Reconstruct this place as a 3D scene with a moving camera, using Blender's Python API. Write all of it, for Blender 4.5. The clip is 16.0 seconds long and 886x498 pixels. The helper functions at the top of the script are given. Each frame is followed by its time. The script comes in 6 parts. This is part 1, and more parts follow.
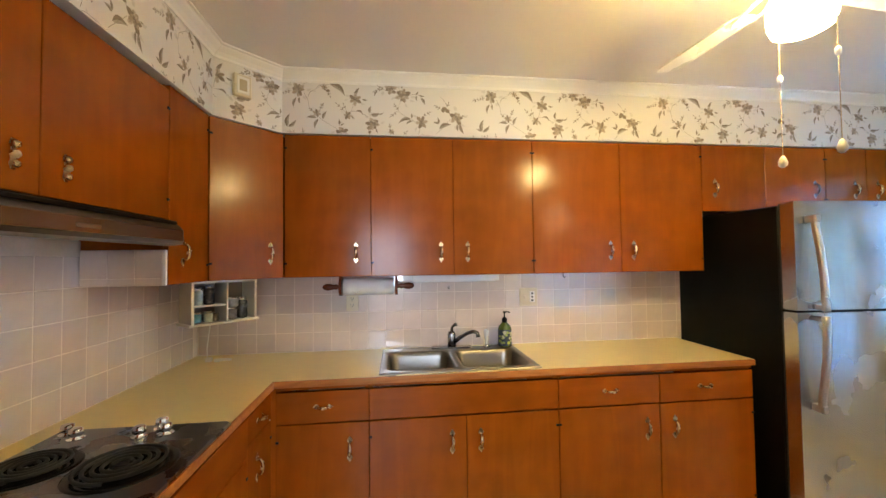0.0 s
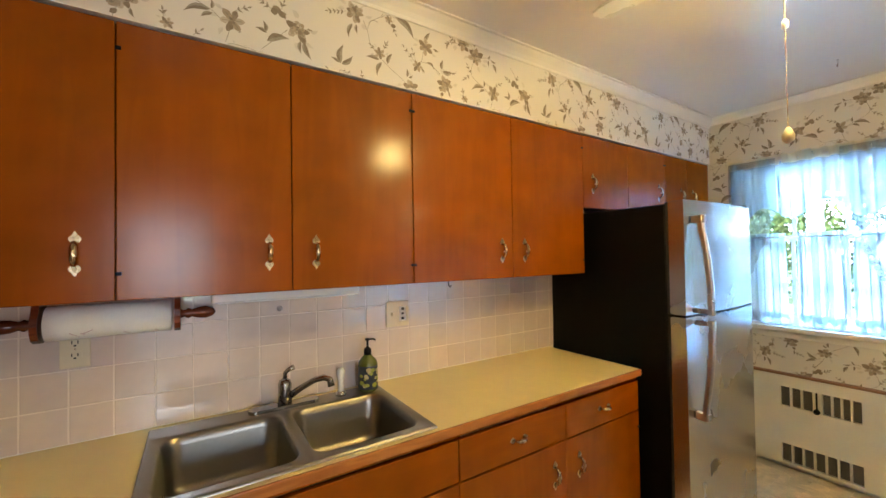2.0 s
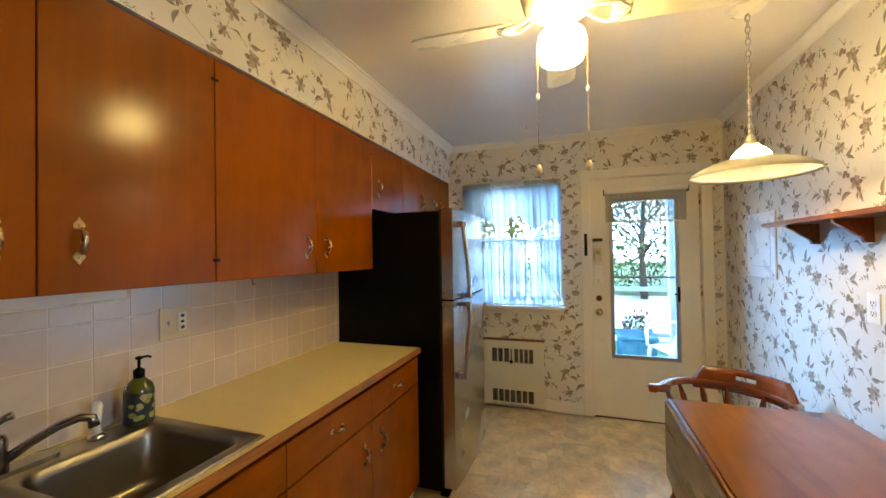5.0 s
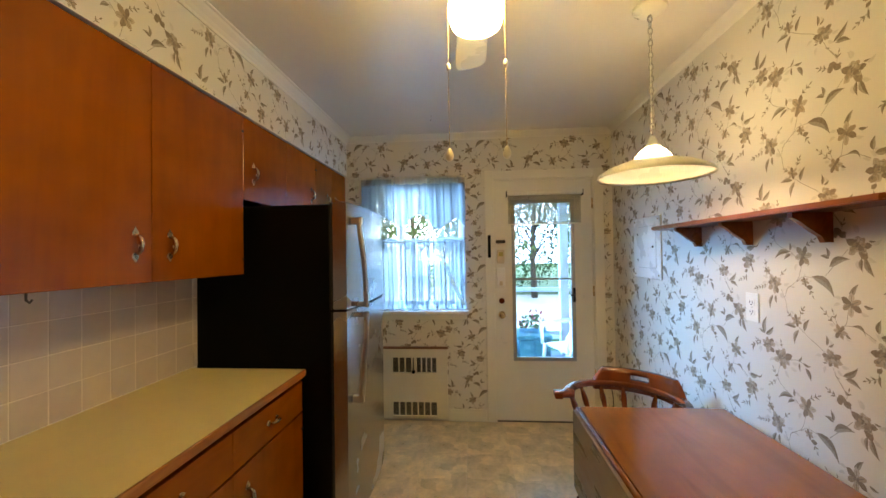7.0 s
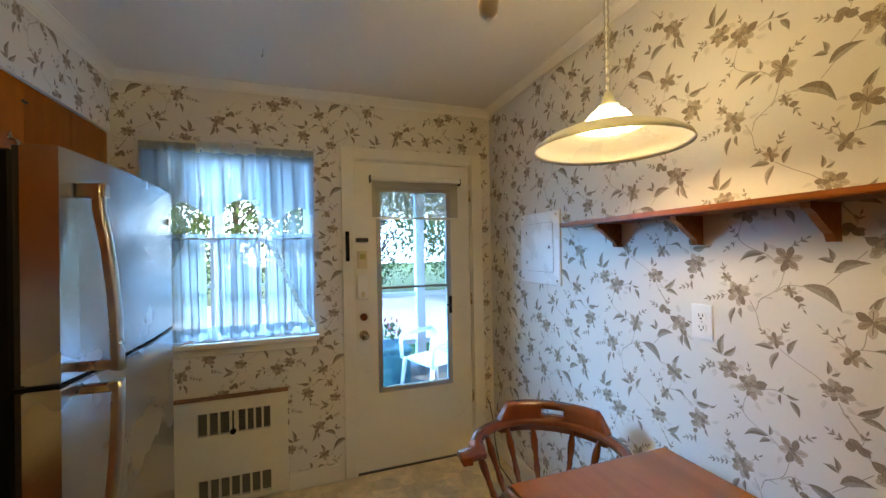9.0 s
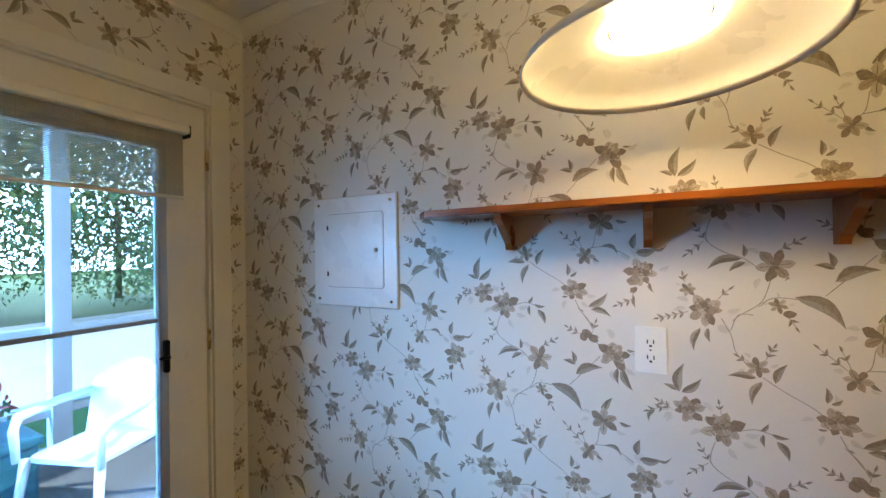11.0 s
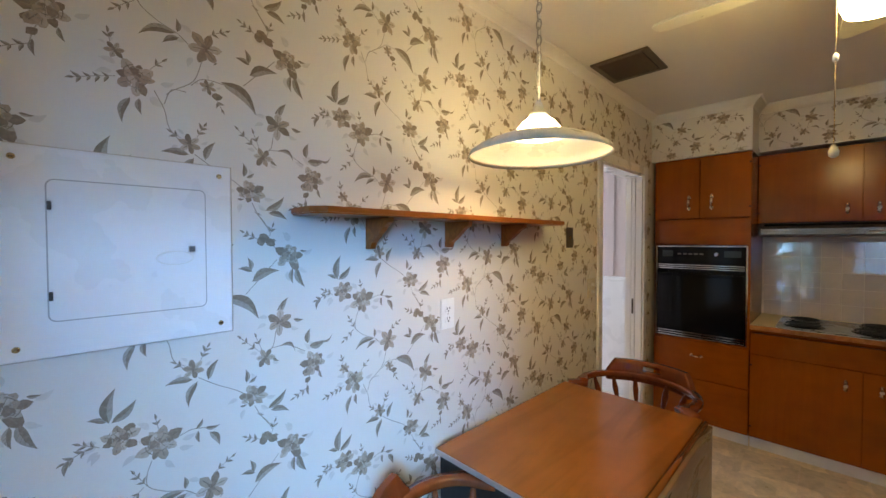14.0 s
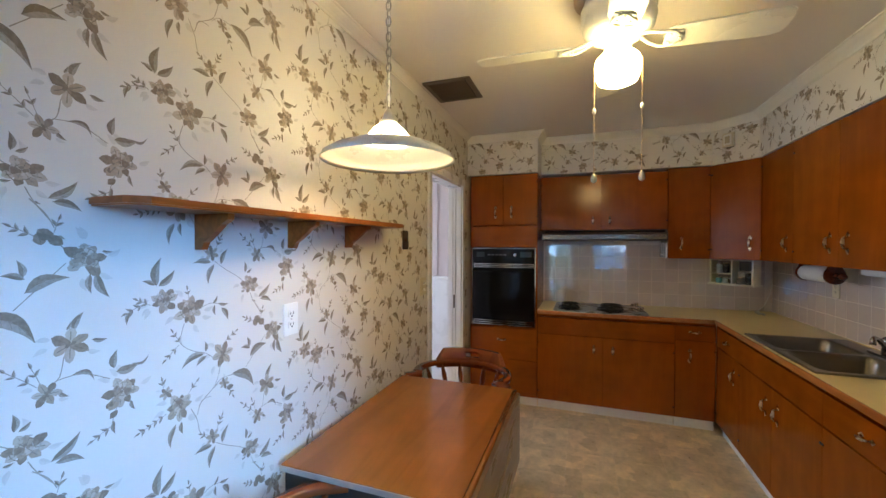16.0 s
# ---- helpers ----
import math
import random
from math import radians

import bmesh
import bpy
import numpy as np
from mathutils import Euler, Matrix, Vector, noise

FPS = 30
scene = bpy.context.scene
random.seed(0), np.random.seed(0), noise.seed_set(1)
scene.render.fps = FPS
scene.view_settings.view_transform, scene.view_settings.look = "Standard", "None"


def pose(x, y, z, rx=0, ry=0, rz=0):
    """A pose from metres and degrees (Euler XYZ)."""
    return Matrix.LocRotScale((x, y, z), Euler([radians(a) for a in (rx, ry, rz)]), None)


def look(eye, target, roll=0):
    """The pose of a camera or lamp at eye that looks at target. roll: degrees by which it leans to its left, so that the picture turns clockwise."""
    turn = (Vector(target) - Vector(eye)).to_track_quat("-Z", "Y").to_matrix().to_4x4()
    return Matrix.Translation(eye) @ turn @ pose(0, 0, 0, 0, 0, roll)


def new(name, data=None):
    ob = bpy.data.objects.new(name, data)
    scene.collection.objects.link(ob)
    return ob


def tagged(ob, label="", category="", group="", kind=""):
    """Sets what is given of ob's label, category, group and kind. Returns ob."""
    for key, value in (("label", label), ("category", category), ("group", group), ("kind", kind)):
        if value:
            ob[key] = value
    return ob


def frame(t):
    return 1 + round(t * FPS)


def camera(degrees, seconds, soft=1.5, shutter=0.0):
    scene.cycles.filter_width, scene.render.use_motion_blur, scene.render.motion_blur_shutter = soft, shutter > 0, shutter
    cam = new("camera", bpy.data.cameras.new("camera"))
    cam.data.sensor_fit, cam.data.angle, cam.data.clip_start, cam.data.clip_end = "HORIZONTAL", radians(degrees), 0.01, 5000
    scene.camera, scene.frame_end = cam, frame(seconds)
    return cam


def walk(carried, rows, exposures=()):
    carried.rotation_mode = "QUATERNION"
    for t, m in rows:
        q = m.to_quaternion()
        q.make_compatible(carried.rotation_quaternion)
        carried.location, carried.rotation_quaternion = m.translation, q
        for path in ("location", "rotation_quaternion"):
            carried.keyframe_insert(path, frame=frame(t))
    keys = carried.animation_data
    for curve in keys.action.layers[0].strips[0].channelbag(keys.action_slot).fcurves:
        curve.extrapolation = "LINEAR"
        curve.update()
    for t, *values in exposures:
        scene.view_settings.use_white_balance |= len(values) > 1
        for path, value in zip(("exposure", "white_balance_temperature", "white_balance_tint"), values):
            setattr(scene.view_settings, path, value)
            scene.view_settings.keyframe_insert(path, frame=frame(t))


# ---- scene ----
cam = camera(98.1, 16.0)
PATH = [
    (0, (0.152, 0.132, 1.434), (0.388, 2.117, 1.493), -0.7),
    (0.5, (0.128, 0.385, 1.449), (0.571, 2.335, 1.5), -0.7),
    (1, (0.124, 0.572, 1.44), (0.792, 2.456, 1.496), -0.8),
    (1.5, (0.164, 0.789, 1.455), (1.061, 2.576, 1.494), -0.8),
    (2, (0.19, 0.903, 1.462), (1.276, 2.582, 1.496), -0.9),
    (2.5, (0.119, 1.039, 1.454), (1.431, 2.549, 1.486), -0.7),
    (3, (0.052, 1.111, 1.449), (1.555, 2.43, 1.478), -0.8),
    (3.5, (0.006, 1.123, 1.431), (1.658, 2.25, 1.467), -1.0),
    (4, (-0.034, 1.117, 1.437), (1.723, 2.072, 1.464), -0.9),
    (4.5, (-0.053, 1.1, 1.441), (1.78, 1.899, 1.464), -0.9),
    (5, (-0.059, 1.098, 1.435), (1.83, 1.753, 1.461), -0.9),
    (7.5, (0.354, 1.188, 1.433), (2.354, 1.194, 1.463), -0.9),
    (8, (0.525, 1.222, 1.428), (2.516, 1.045, 1.458), -1.0),
    (8.5, (0.772, 1.23, 1.449), (2.732, 0.833, 1.468), -1.1),
    (9, (0.973, 1.251, 1.447), (2.862, 0.593, 1.463), -1.1),
    (11.5, (2.141, 1.089, 1.46), (2.661, -0.843, 1.449), -1.1),
    (12, (2.33, 1.144, 1.473), (2.401, -0.855, 1.436), -1.1),
    (12.5, (2.51, 1.128, 1.482), (2.143, -0.838, 1.442), -0.9),
    (13, (2.713, 1.059, 1.49), (1.927, -0.779, 1.431), -0.5),
    (13.5, (2.844, 1.063, 1.485), (1.702, -0.578, 1.431), -0.2),
    (14, (2.966, 1.061, 1.482), (1.571, -0.372, 1.436), -0.1),
    (14.5, (3.04, 1.036, 1.478), (1.471, -0.204, 1.439), -0.1),
    (15, (3.059, 1.005, 1.474), (1.354, -0.04, 1.441), -0.0),
    (15.5, (3.055, 0.997, 1.476), (1.243, 0.151, 1.444), 0.1),
    (16, (3.046, 1.002, 1.471), (1.164, 0.326, 1.445), 0.1),
]
walk(cam, [(t, look(eye, target, roll)) for t, eye, target, roll in PATH],
     [(0.0, 2.32, 6500, 10), (2.0, 2.0, 7200, 10), (3.5, 1.7, 7500, 10), (5.0, 1.4, 7600, 10), (7.5, 1.1, 7600, 10), (9.0, 0.9, 7400, 10),
      (11.5, 0.7, 7000, 10), (13.5, 0.97, 7000, 10), (16.0, 1.17, 6300, 10)])

# ---- world, sun, large lights ----
world = bpy.data.worlds.new("sky")
scene.world = world
world.use_nodes = True
sky = world.node_tree.nodes.new("ShaderNodeTexSky")
sky.sky_type, sky.sun_disc = "NISHITA", False
sky.sun_elevation, sky.sun_rotation = radians(50), radians(239)
world.node_tree.nodes["Background"].inputs[1].default_value = 0.15
world.node_tree.links.new(sky.outputs[0], world.node_tree.nodes["Background"].inputs[0])

sun = new("sun", bpy.data.lights.new("sun", "SUN"))
sun.data.energy, sun.data.angle, sun.data.color = 5.0, radians(0.5), (1.0, 0.95, 0.86)
sun.matrix_world = look((-20, -12, 28), (0, 0, 0))


def area_light(name, place, target, w, h, energy, color):
    ob = new(name, bpy.data.lights.new(name, "AREA"))
    ob.data.shape, ob.data.size, ob.data.size_y = "RECTANGLE", w, h
    ob.data.energy, ob.data.color = energy, color
    ob.matrix_world = look(place, target)
    return ob


DAY = (0.19, 0.49, 1.0)
area_light("sky_daylight", (6.9, 7.2, 3.6), (3.5, 1.65, 1.45), 3.6, 3.0, 6800, DAY)
# Added lamp, out of view, sends cool fill light through the hall doorway.
area_light("hall_fill_light", (-0.08, -1.96, 1.45), (-0.3, 0, 0.9), 0.7, 1.0, 11, (0.66, 0.78, 1.0))


# ---- building helpers ----
def part(name, bm, material, parent, label=""):
    me = bpy.data.meshes.new(name)
    bm.normal_update()
    bm.to_mesh(me)
    bm.free()
    for m in material if isinstance(material, (list, tuple)) else [material]:
        me.materials.append(m)
    ob = new(name, me)
    if parent:
        ob.parent = parent
    return tagged(ob, label)


def thing(name, place, label, category, rz=0, group=""):
    ob = new(name)
    ob.matrix_basis = pose(*place, 0, 0, rz)
    ob.empty_display_size = 0.1
    return tagged(ob, label, category, group)


def setting(name, bm, material, label="", category=""):
    return tagged(part(name, bm, material, None), label, category, "", "structure")


def bx(bm, x0, y0, z0, x1, y1, z1, bev=0.0, seg=1, mi=0):
    m = Matrix.Translation(((x0 + x1) / 2, (y0 + y1) / 2, (z0 + z1) / 2)) @ Matrix.Diagonal((abs(x1 - x0), abs(y1 - y0), abs(z1 - z0), 1))
    r = bmesh.ops.create_cube(bm, size=1, matrix=m)
    faces = {f for v in r["verts"] for f in v.link_faces}
    if bev:
        edges = list({e for v in r["verts"] for e in v.link_edges})
        out = bmesh.ops.bevel(bm, geom=edges, offset=bev, segments=seg, affect="EDGES", profile=0.6)
        faces = set(out["faces"]) | {f for f in faces if f.is_valid}
    for f in faces:
        f.material_index = mi
    return bm


def box(*a, **k):
    return bx(bmesh.new(), *a, **k)


def cone(bm, p0, p1, r0, r1, seg=12, caps=True):
    p0, p1 = Vector(p0), Vector(p1)
    q = (p1 - p0).to_track_quat("Z", "Y").to_matrix().to_4x4()
    rings = []
    for p, r in ((p0, r0), (p1, r1)):
        rings.append([bm.verts.new(p + q.to_3x3() @ Vector((r * math.cos(2 * math.pi * i / seg), r * math.sin(2 * math.pi * i / seg), 0))) for i in range(seg)])
    for i in range(seg):
        f = bm.faces.new((rings[0][i], rings[0][(i + 1) % seg], rings[1][(i + 1) % seg], rings[1][i]))
        f.smooth = True
    if caps:
        bm.faces.new(rings[0][::-1])
        bm.faces.new(rings[1])
    return bm


def lathe(bm, profile, at=(0, 0, 0), seg=20, m=None, caps=True):
    """Profile: rows of (radius, height) from the bottom up."""
    rings = []
    for r, z in profile:
        ring = []
        for i in range(seg):
            v = Vector((r * math.cos(2 * math.pi * i / seg), r * math.sin(2 * math.pi * i / seg), z))
            if m:
                v = m @ v
            ring.append(bm.verts.new(v + Vector(at)))
        rings.append(ring)
    for a, b in zip(rings, rings[1:]):
        for i in range(seg):
            f = bm.faces.new((a[i], a[(i + 1) % seg], b[(i + 1) % seg], b[i]))
            f.smooth = True
    if caps:
        bm.faces.new(rings[0][::-1])
        bm.faces.new(rings[-1])
    return bm


def tube(bm, pts, r, seg=8, caps=True):
    """A round bar along points; r is one radius or one for each point."""
    pts = [Vector(p) for p in pts]
    rr = r if isinstance(r, (list, tuple)) else [r] * len(pts)
    rings, up = [], None
    for i, p in enumerate(pts):
        d = (pts[min(i + 1, len(pts) - 1)] - pts[max(i - 1, 0)]).normalized()
        if up is None:
            up = Vector((0, 0, 1)) if abs(d.z) < 0.9 else Vector((1, 0, 0))
        side = d.cross(up).normalized()
        up = side.cross(d).normalized()
        rings.append([bm.verts.new(p + rr[i] * (math.cos(2 * math.pi * k / seg) * side + math.sin(2 * math.pi * k / seg) * up)) for k in range(seg)])
    for a, b in zip(rings, rings[1:]):
        for k in range(seg):
            f = bm.faces.new((a[k], a[(k + 1) % seg], b[(k + 1) % seg], b[k]))
            f.smooth = True
    if caps:
        bm.faces.new(rings[0][::-1])
        bm.faces.new(rings[-1])
    return bm


def slab(bm, pts, a, b, plane="xz"):
    """A flat shape with thickness: pts in a plane, from a to b along the third axis."""
    def put(u, v, w):
        return {"xz": (u, w, v), "yz": (w, u, v), "xy": (u, v, w)}[plane]
    lo, hi = [bm.verts.new(put(u, v, a)) for u, v in pts], [bm.verts.new(put(u, v, b)) for u, v in pts]
    n = len(pts)
    for i in range(n):
        bm.faces.new((lo[i], lo[(i + 1) % n], hi[(i + 1) % n], hi[i]))
    bm.faces.new(lo[::-1])
    bm.faces.new(hi)
    bmesh.ops.recalc_face_normals(bm, faces=bm.faces[:])
    return bm


def round_rect(x0, y0, x1, y1, r, n=6):
    out = []
    for cx, cy, a in ((x1 - r, y1 - r, 0), (x0 + r, y1 - r, 90), (x0 + r, y0 + r, 180), (x1 - r, y0 + r, 270)):
        for i in range(n + 1):
            t = radians(a + 90 * i / n)
            out.append((cx + r * math.cos(t), cy + r * math.sin(t)))
    return out


# ---- materials ----
def shader(name, color, rough=0.5, metal=0.0, vary=0.12, scale=6.0, fine=60.0, bump=0.05, stretch=(1, 1, 1), coat=0.0, emit=0.0, random=0.0, rough_vary=0.08):
    m = bpy.data.materials.new(name)
    m.use_nodes = True
    nt = m.node_tree
    b = nt.nodes["Principled BSDF"]
    L = nt.links.new
    tc = nt.nodes.new("ShaderNodeTexCoord")
    mp = nt.nodes.new("ShaderNodeMapping")
    mp.inputs["Scale"].default_value = stretch
    L(tc.outputs["Object"], mp.inputs[0])
    n1, n2 = nt.nodes.new("ShaderNodeTexNoise"), nt.nodes.new("ShaderNodeTexNoise")
    n1.inputs["Scale"].default_value, n1.inputs["Detail"].default_value = scale, 4
    n2.inputs["Scale"].default_value, n2.inputs["Detail"].default_value = fine, 3
    for n in (n1, n2):
        L(mp.outputs[0], n.inputs["Vector"])
    mixv = nt.nodes.new("ShaderNodeMath")
    mixv.operation = "MULTIPLY_ADD"
    mixv.inputs[1].default_value = 0.45
    L(n2.outputs[0], mixv.inputs[0])
    L(n1.outputs[0], mixv.inputs[2])
    ramp = nt.nodes.new("ShaderNodeMapRange")
    ramp.inputs["From Min"].default_value, ramp.inputs["From Max"].default_value = 0.4, 1.05
    ramp.inputs["To Min"].default_value, ramp.inputs["To Max"].default_value = 1 - vary, 1 + vary
    L(mixv.outputs[0], ramp.inputs[0])
    mul = nt.nodes.new("ShaderNodeVectorMath")
    mul.operation = "SCALE"
    mul.inputs[0].default_value = color[:3]
    last = ramp.outputs[0]
    if random:
        info = nt.nodes.new("ShaderNodeObjectInfo")
        r2 = nt.nodes.new("ShaderNodeMapRange")
        r2.inputs["To Min"].default_value, r2.inputs["To Max"].default_value = 1 - random, 1 + random
        L(info.outputs["Random"], r2.inputs[0])
        mm = nt.nodes.new("ShaderNodeMath")
        mm.operation = "MULTIPLY"
        L(last, mm.inputs[0])
        L(r2.outputs[0], mm.inputs[1])
        last = mm.outputs[0]
    L(last, mul.inputs["Scale"])
    L(mul.outputs[0], b.inputs["Base Color"])
    rr = nt.nodes.new("ShaderNodeMapRange")
    rr.inputs["From Min"].default_value, rr.inputs["From Max"].default_value = 0.3, 0.7
    rr.inputs["To Min"].default_value, rr.inputs["To Max"].default_value = max(0.02, rough - rough_vary), min(1, rough + rough_vary)
    L(n1.outputs[0], rr.inputs[0])
    L(rr.outputs[0], b.inputs["Roughness"])
    b.inputs["Metallic"].default_value = metal
    b.inputs["Coat Weight"].default_value = coat
    b.inputs["Coat Roughness"].default_value = 0.2
    if bump:
        bp = nt.nodes.new("ShaderNodeBump")
        bp.inputs["Strength"].default_value, bp.inputs["Distance"].default_value = bump, 0.01
        L(mixv.outputs[0], bp.inputs["Height"])
        L(bp.outputs[0], b.inputs["Normal"])
    if emit:
        b.inputs["Emission Color"].default_value = (*color[:3], 1)
        b.inputs["Emission Strength"].default_value = emit
    return m


def wood(name, dark, light, rough=0.28, scale=1.0, axis="z", coat=0.3, random=0.12, figure=26, mottle=0.14):
    """Stained, varnished wood: long stretched grain, cathedral figure, fine pores."""
    m = shader(name, light, rough, 0, mottle, 2.2, 9, 0.012, coat=coat, random=random, rough_vary=0.04)
    nt = m.node_tree
    L = nt.links.new
    b = nt.nodes["Principled BSDF"]
    s = {"z": (9, 9, 0.9), "x": (0.9, 9, 9), "y": (9, 0.9, 9)}[axis]
    tc = nt.nodes["Texture Coordinate"]
    mp = nt.nodes.new("ShaderNodeMapping")
    mp.inputs["Scale"].default_value = [c * scale for c in s]
    info = nt.nodes.new("ShaderNodeObjectInfo")
    off = nt.nodes.new("ShaderNodeVectorMath")
    off.operation = "SCALE"
    off.inputs[0].default_value = (7.3, 5.1, 3.7)
    L(info.outputs["Random"], off.inputs["Scale"])
    L(off.outputs[0], mp.inputs["Location"])
    L(tc.outputs["Object"], mp.inputs[0])
    ns = nt.nodes.new("ShaderNodeTexNoise")
    ns.inputs["Scale"].default_value, ns.inputs["Detail"].default_value, ns.inputs["Distortion"].default_value = 1.1, 6, 1.3
    L(mp.outputs[0], ns.inputs["Vector"])
    wv = nt.nodes.new("ShaderNodeMath")
    wv.operation = "SINE"
    k = nt.nodes.new("ShaderNodeMath")
    k.operation = "MULTIPLY"
    k.inputs[1].default_value = figure
    L(ns.outputs[0], k.inputs[0])
    L(k.outputs[0], wv.inputs[0])
    mix = nt.nodes.new("ShaderNodeMix")
    mix.data_type = "RGBA"
    mix.inputs["A"].default_value, mix.inputs["B"].default_value = (*dark, 1), (*light, 1)
    mr = nt.nodes.new("ShaderNodeMapRange")
    mr.inputs["From Min"].default_value, mr.inputs["From Max"].default_value = -1.6, 1.2
    L(wv.outputs[0], mr.inputs[0])
    L(mr.outputs[0], mix.inputs["Factor"])
    b.inputs["Specular IOR Level"].default_value = 0.24
    mul = next(n for n in nt.nodes if n.type == "VECT_MATH" and n.operation == "SCALE" and n != off)
    L(mix.outputs["Result"], mul.inputs[0])
    return m


CAB = wood("cabinet_wood", (0.258, 0.061, 0.0036), (0.285, 0.069, 0.004), 0.20, coat=0.0, figure=20, mottle=0.22, random=0.09)
CAB_H = wood("cabinet_wood_level", (0.258, 0.061, 0.0036), (0.285, 0.069, 0.004), 0.24, axis="x", coat=0.0, figure=20, mottle=0.22, random=0.09)
TABLE = wood("table_wood", (0.185, 0.062, 0.013), (0.255, 0.090, 0.020), 0.20, 0.6, "x", coat=0.45, figure=17)
CHAIR = wood("chair_wood", (0.155, 0.034, 0.009), (0.20, 0.046, 0.012), 0.20, 1.4, coat=0.5, figure=14)
SHELF = wood("shelf_wood", (0.20, 0.058, 0.010), (0.29, 0.085, 0.016), 0.3, 1.2, "x", coat=0.2)
EDGE = wood("edge_wood", (0.28, 0.09, 0.02), (0.42, 0.16, 0.04), 0.32, 1.6, "x", coat=0.2)
DARKWOOD = wood("dark_wood", (0.09, 0.018, 0.006), (0.16, 0.034, 0.012), 0.25, 2.0, "x", coat=0.4)
PAPER = shader("wallpaper_ground", (0.71, 0.675, 0.62), 0.62, vary=0.035, scale=3, fine=220, bump=0.03)
PAINT = shader("ceiling_paint", (0.74, 0.70, 0.64), 0.28, vary=0.025, scale=2, fine=40, bump=0.0, rough_vary=0.0)
TRIM = shader("white_trim", (0.78, 0.75, 0.68), 0.35, vary=0.04, scale=5, fine=50, bump=0.02)
TRIM_COOL = shader("white_gloss_paint", (0.82, 0.81, 0.80), 0.3, vary=0.03, scale=5, fine=50, bump=0.02)
PINK = shader("hall_paint", (0.66, 0.56, 0.54), 0.5, vary=0.04, scale=3, fine=40, bump=0.02)
TILE = shader("wall_tile_glaze", (0.70, 0.60, 0.56), 0.16, vary=0.06, scale=9, fine=30, bump=0.0015, random=0.05, coat=1.0)
GROUT = shader("tile_grout", (0.74, 0.66, 0.60), 0.8, vary=0.1, scale=20, fine=90, bump=0.1)
VINYL = shader("floor_vinyl", (0.68, 0.54, 0.34), 0.34, vary=0.30, scale=9, fine=40, bump=0.0, random=0.07)
vn = VINYL.node_tree
geo, cells, ramp2, vm = (vn.nodes.new("ShaderNode" + n) for n in ("NewGeometry", "TexVoronoi", "MapRange", "VectorMath"))
cells.distance = "CHEBYCHEV"
cells.inputs["Scale"].default_value, cells.inputs["Randomness"].default_value = 10.5, 0.55
ramp2.inputs["To Min"].default_value, ramp2.inputs["To Max"].default_value = 0.80, 1.16
vm.operation = "SCALE"
vn.links.new(geo.outputs["Position"], cells.inputs["Vector"])
vn.links.new(cells.outputs["Color"], ramp2.inputs[0])
vn.links.new(next(n for n in vn.nodes if n.type == "VECT_MATH" and n != vm).outputs[0], vm.inputs[0])
vn.links.new(ramp2.outputs[0], vm.inputs["Scale"])
vn.links.new(vm.outputs[0], vn.nodes["Principled BSDF"].inputs["Base Color"])
LAMINATE = shader("worktop_laminate", (0.82, 0.68, 0.34), 0.36, vary=0.03, scale=14, fine=90, bump=0.0, rough_vary=0.0)
STEEL = shader("stainless_steel", (0.46, 0.46, 0.47), 0.27, 1.0, 0.02, 3, 160, 0.0, rough_vary=0.01)
SINKSTEEL = shader("sink_steel", (0.27, 0.25, 0.22), 0.31, 1.0, 0.08, 5, 90, 0.0, rough_vary=0.04)
CHROME = shader("chrome", (0.78, 0.78, 0.78), 0.08, 1.0, 0.03, 8, 40, 0.0)
# Chrome in a darker grey, for the faucet.
FAUCET = shader("dark_chrome", (0.40, 0.39, 0.38), 0.20, 1.0, 0.06, 12, 60, 0.0)
BRASS = shader("aged_brass", (0.62, 0.46, 0.26), 0.26, 1.0, 0.15, 30, 120, 0.03)
BRONZE = shader("hood_enamel", (0.045, 0.030, 0.022), 0.36, 0.0, 0.1, 6, 60, 0.01, coat=0.4)
BLACK = shader("black_enamel", (0.0025, 0.0024, 0.0024), 0.45, 0, 0.1, 10, 300, 0.004)
GLOSSBLACK = shader("black_glass", (0.006, 0.006, 0.007), 0.06, 0, 0.05, 4, 30, 0.0, rough_vary=0.02)
GLOSSBLACK.node_tree.nodes["Principled BSDF"].inputs["Specular IOR Level"].default_value = 0.22
BLACK.node_tree.nodes["Principled BSDF"].inputs["Specular IOR Level"].default_value = 0.12
TILE.node_tree.nodes["Principled BSDF"].inputs["Coat Roughness"].default_value = 0.02
TILE.node_tree.nodes["Principled BSDF"].inputs["Coat IOR"].default_value = 2.0
IRON = shader("coil_iron", (0.010, 0.010, 0.010), 0.62, 0.0, 0.2, 30, 150, 0.05)
WHITE = shader("white_plastic", (0.84, 0.83, 0.80), 0.35, vary=0.03, scale=10, fine=60, bump=0.005)
IVORY = shader("ivory_plastic", (0.66, 0.58, 0.42), 0.35, vary=0.04, scale=10, fine=60, bump=0.005)
DARKHOLE = shader("slot_dark", (0.015, 0.014, 0.013), 0.6, vary=0.1, scale=10, fine=60, bump=0.0)
FANWHITE = shader("fan_enamel", (0.76, 0.75, 0.66), 0.3, vary=0.03, scale=5, fine=40, bump=0.01)
RADIATOR = shader("radiator_enamel", (0.74, 0.70, 0.60), 0.38, vary=0.05, scale=5, fine=60, bump=0.02)


def glowing(name, color, strength):
    m = bpy.data.materials.new(name)
    m.use_nodes = True
    b = m.node_tree.nodes["Principled BSDF"]
    b.inputs["Base Color"].default_value = (0.85, 0.83, 0.78, 1)
    b.inputs["Emission Color"].default_value = (*color, 1)
    b.inputs["Emission Strength"].default_value = strength
    b.inputs["Roughness"].default_value = 0.3
    return m


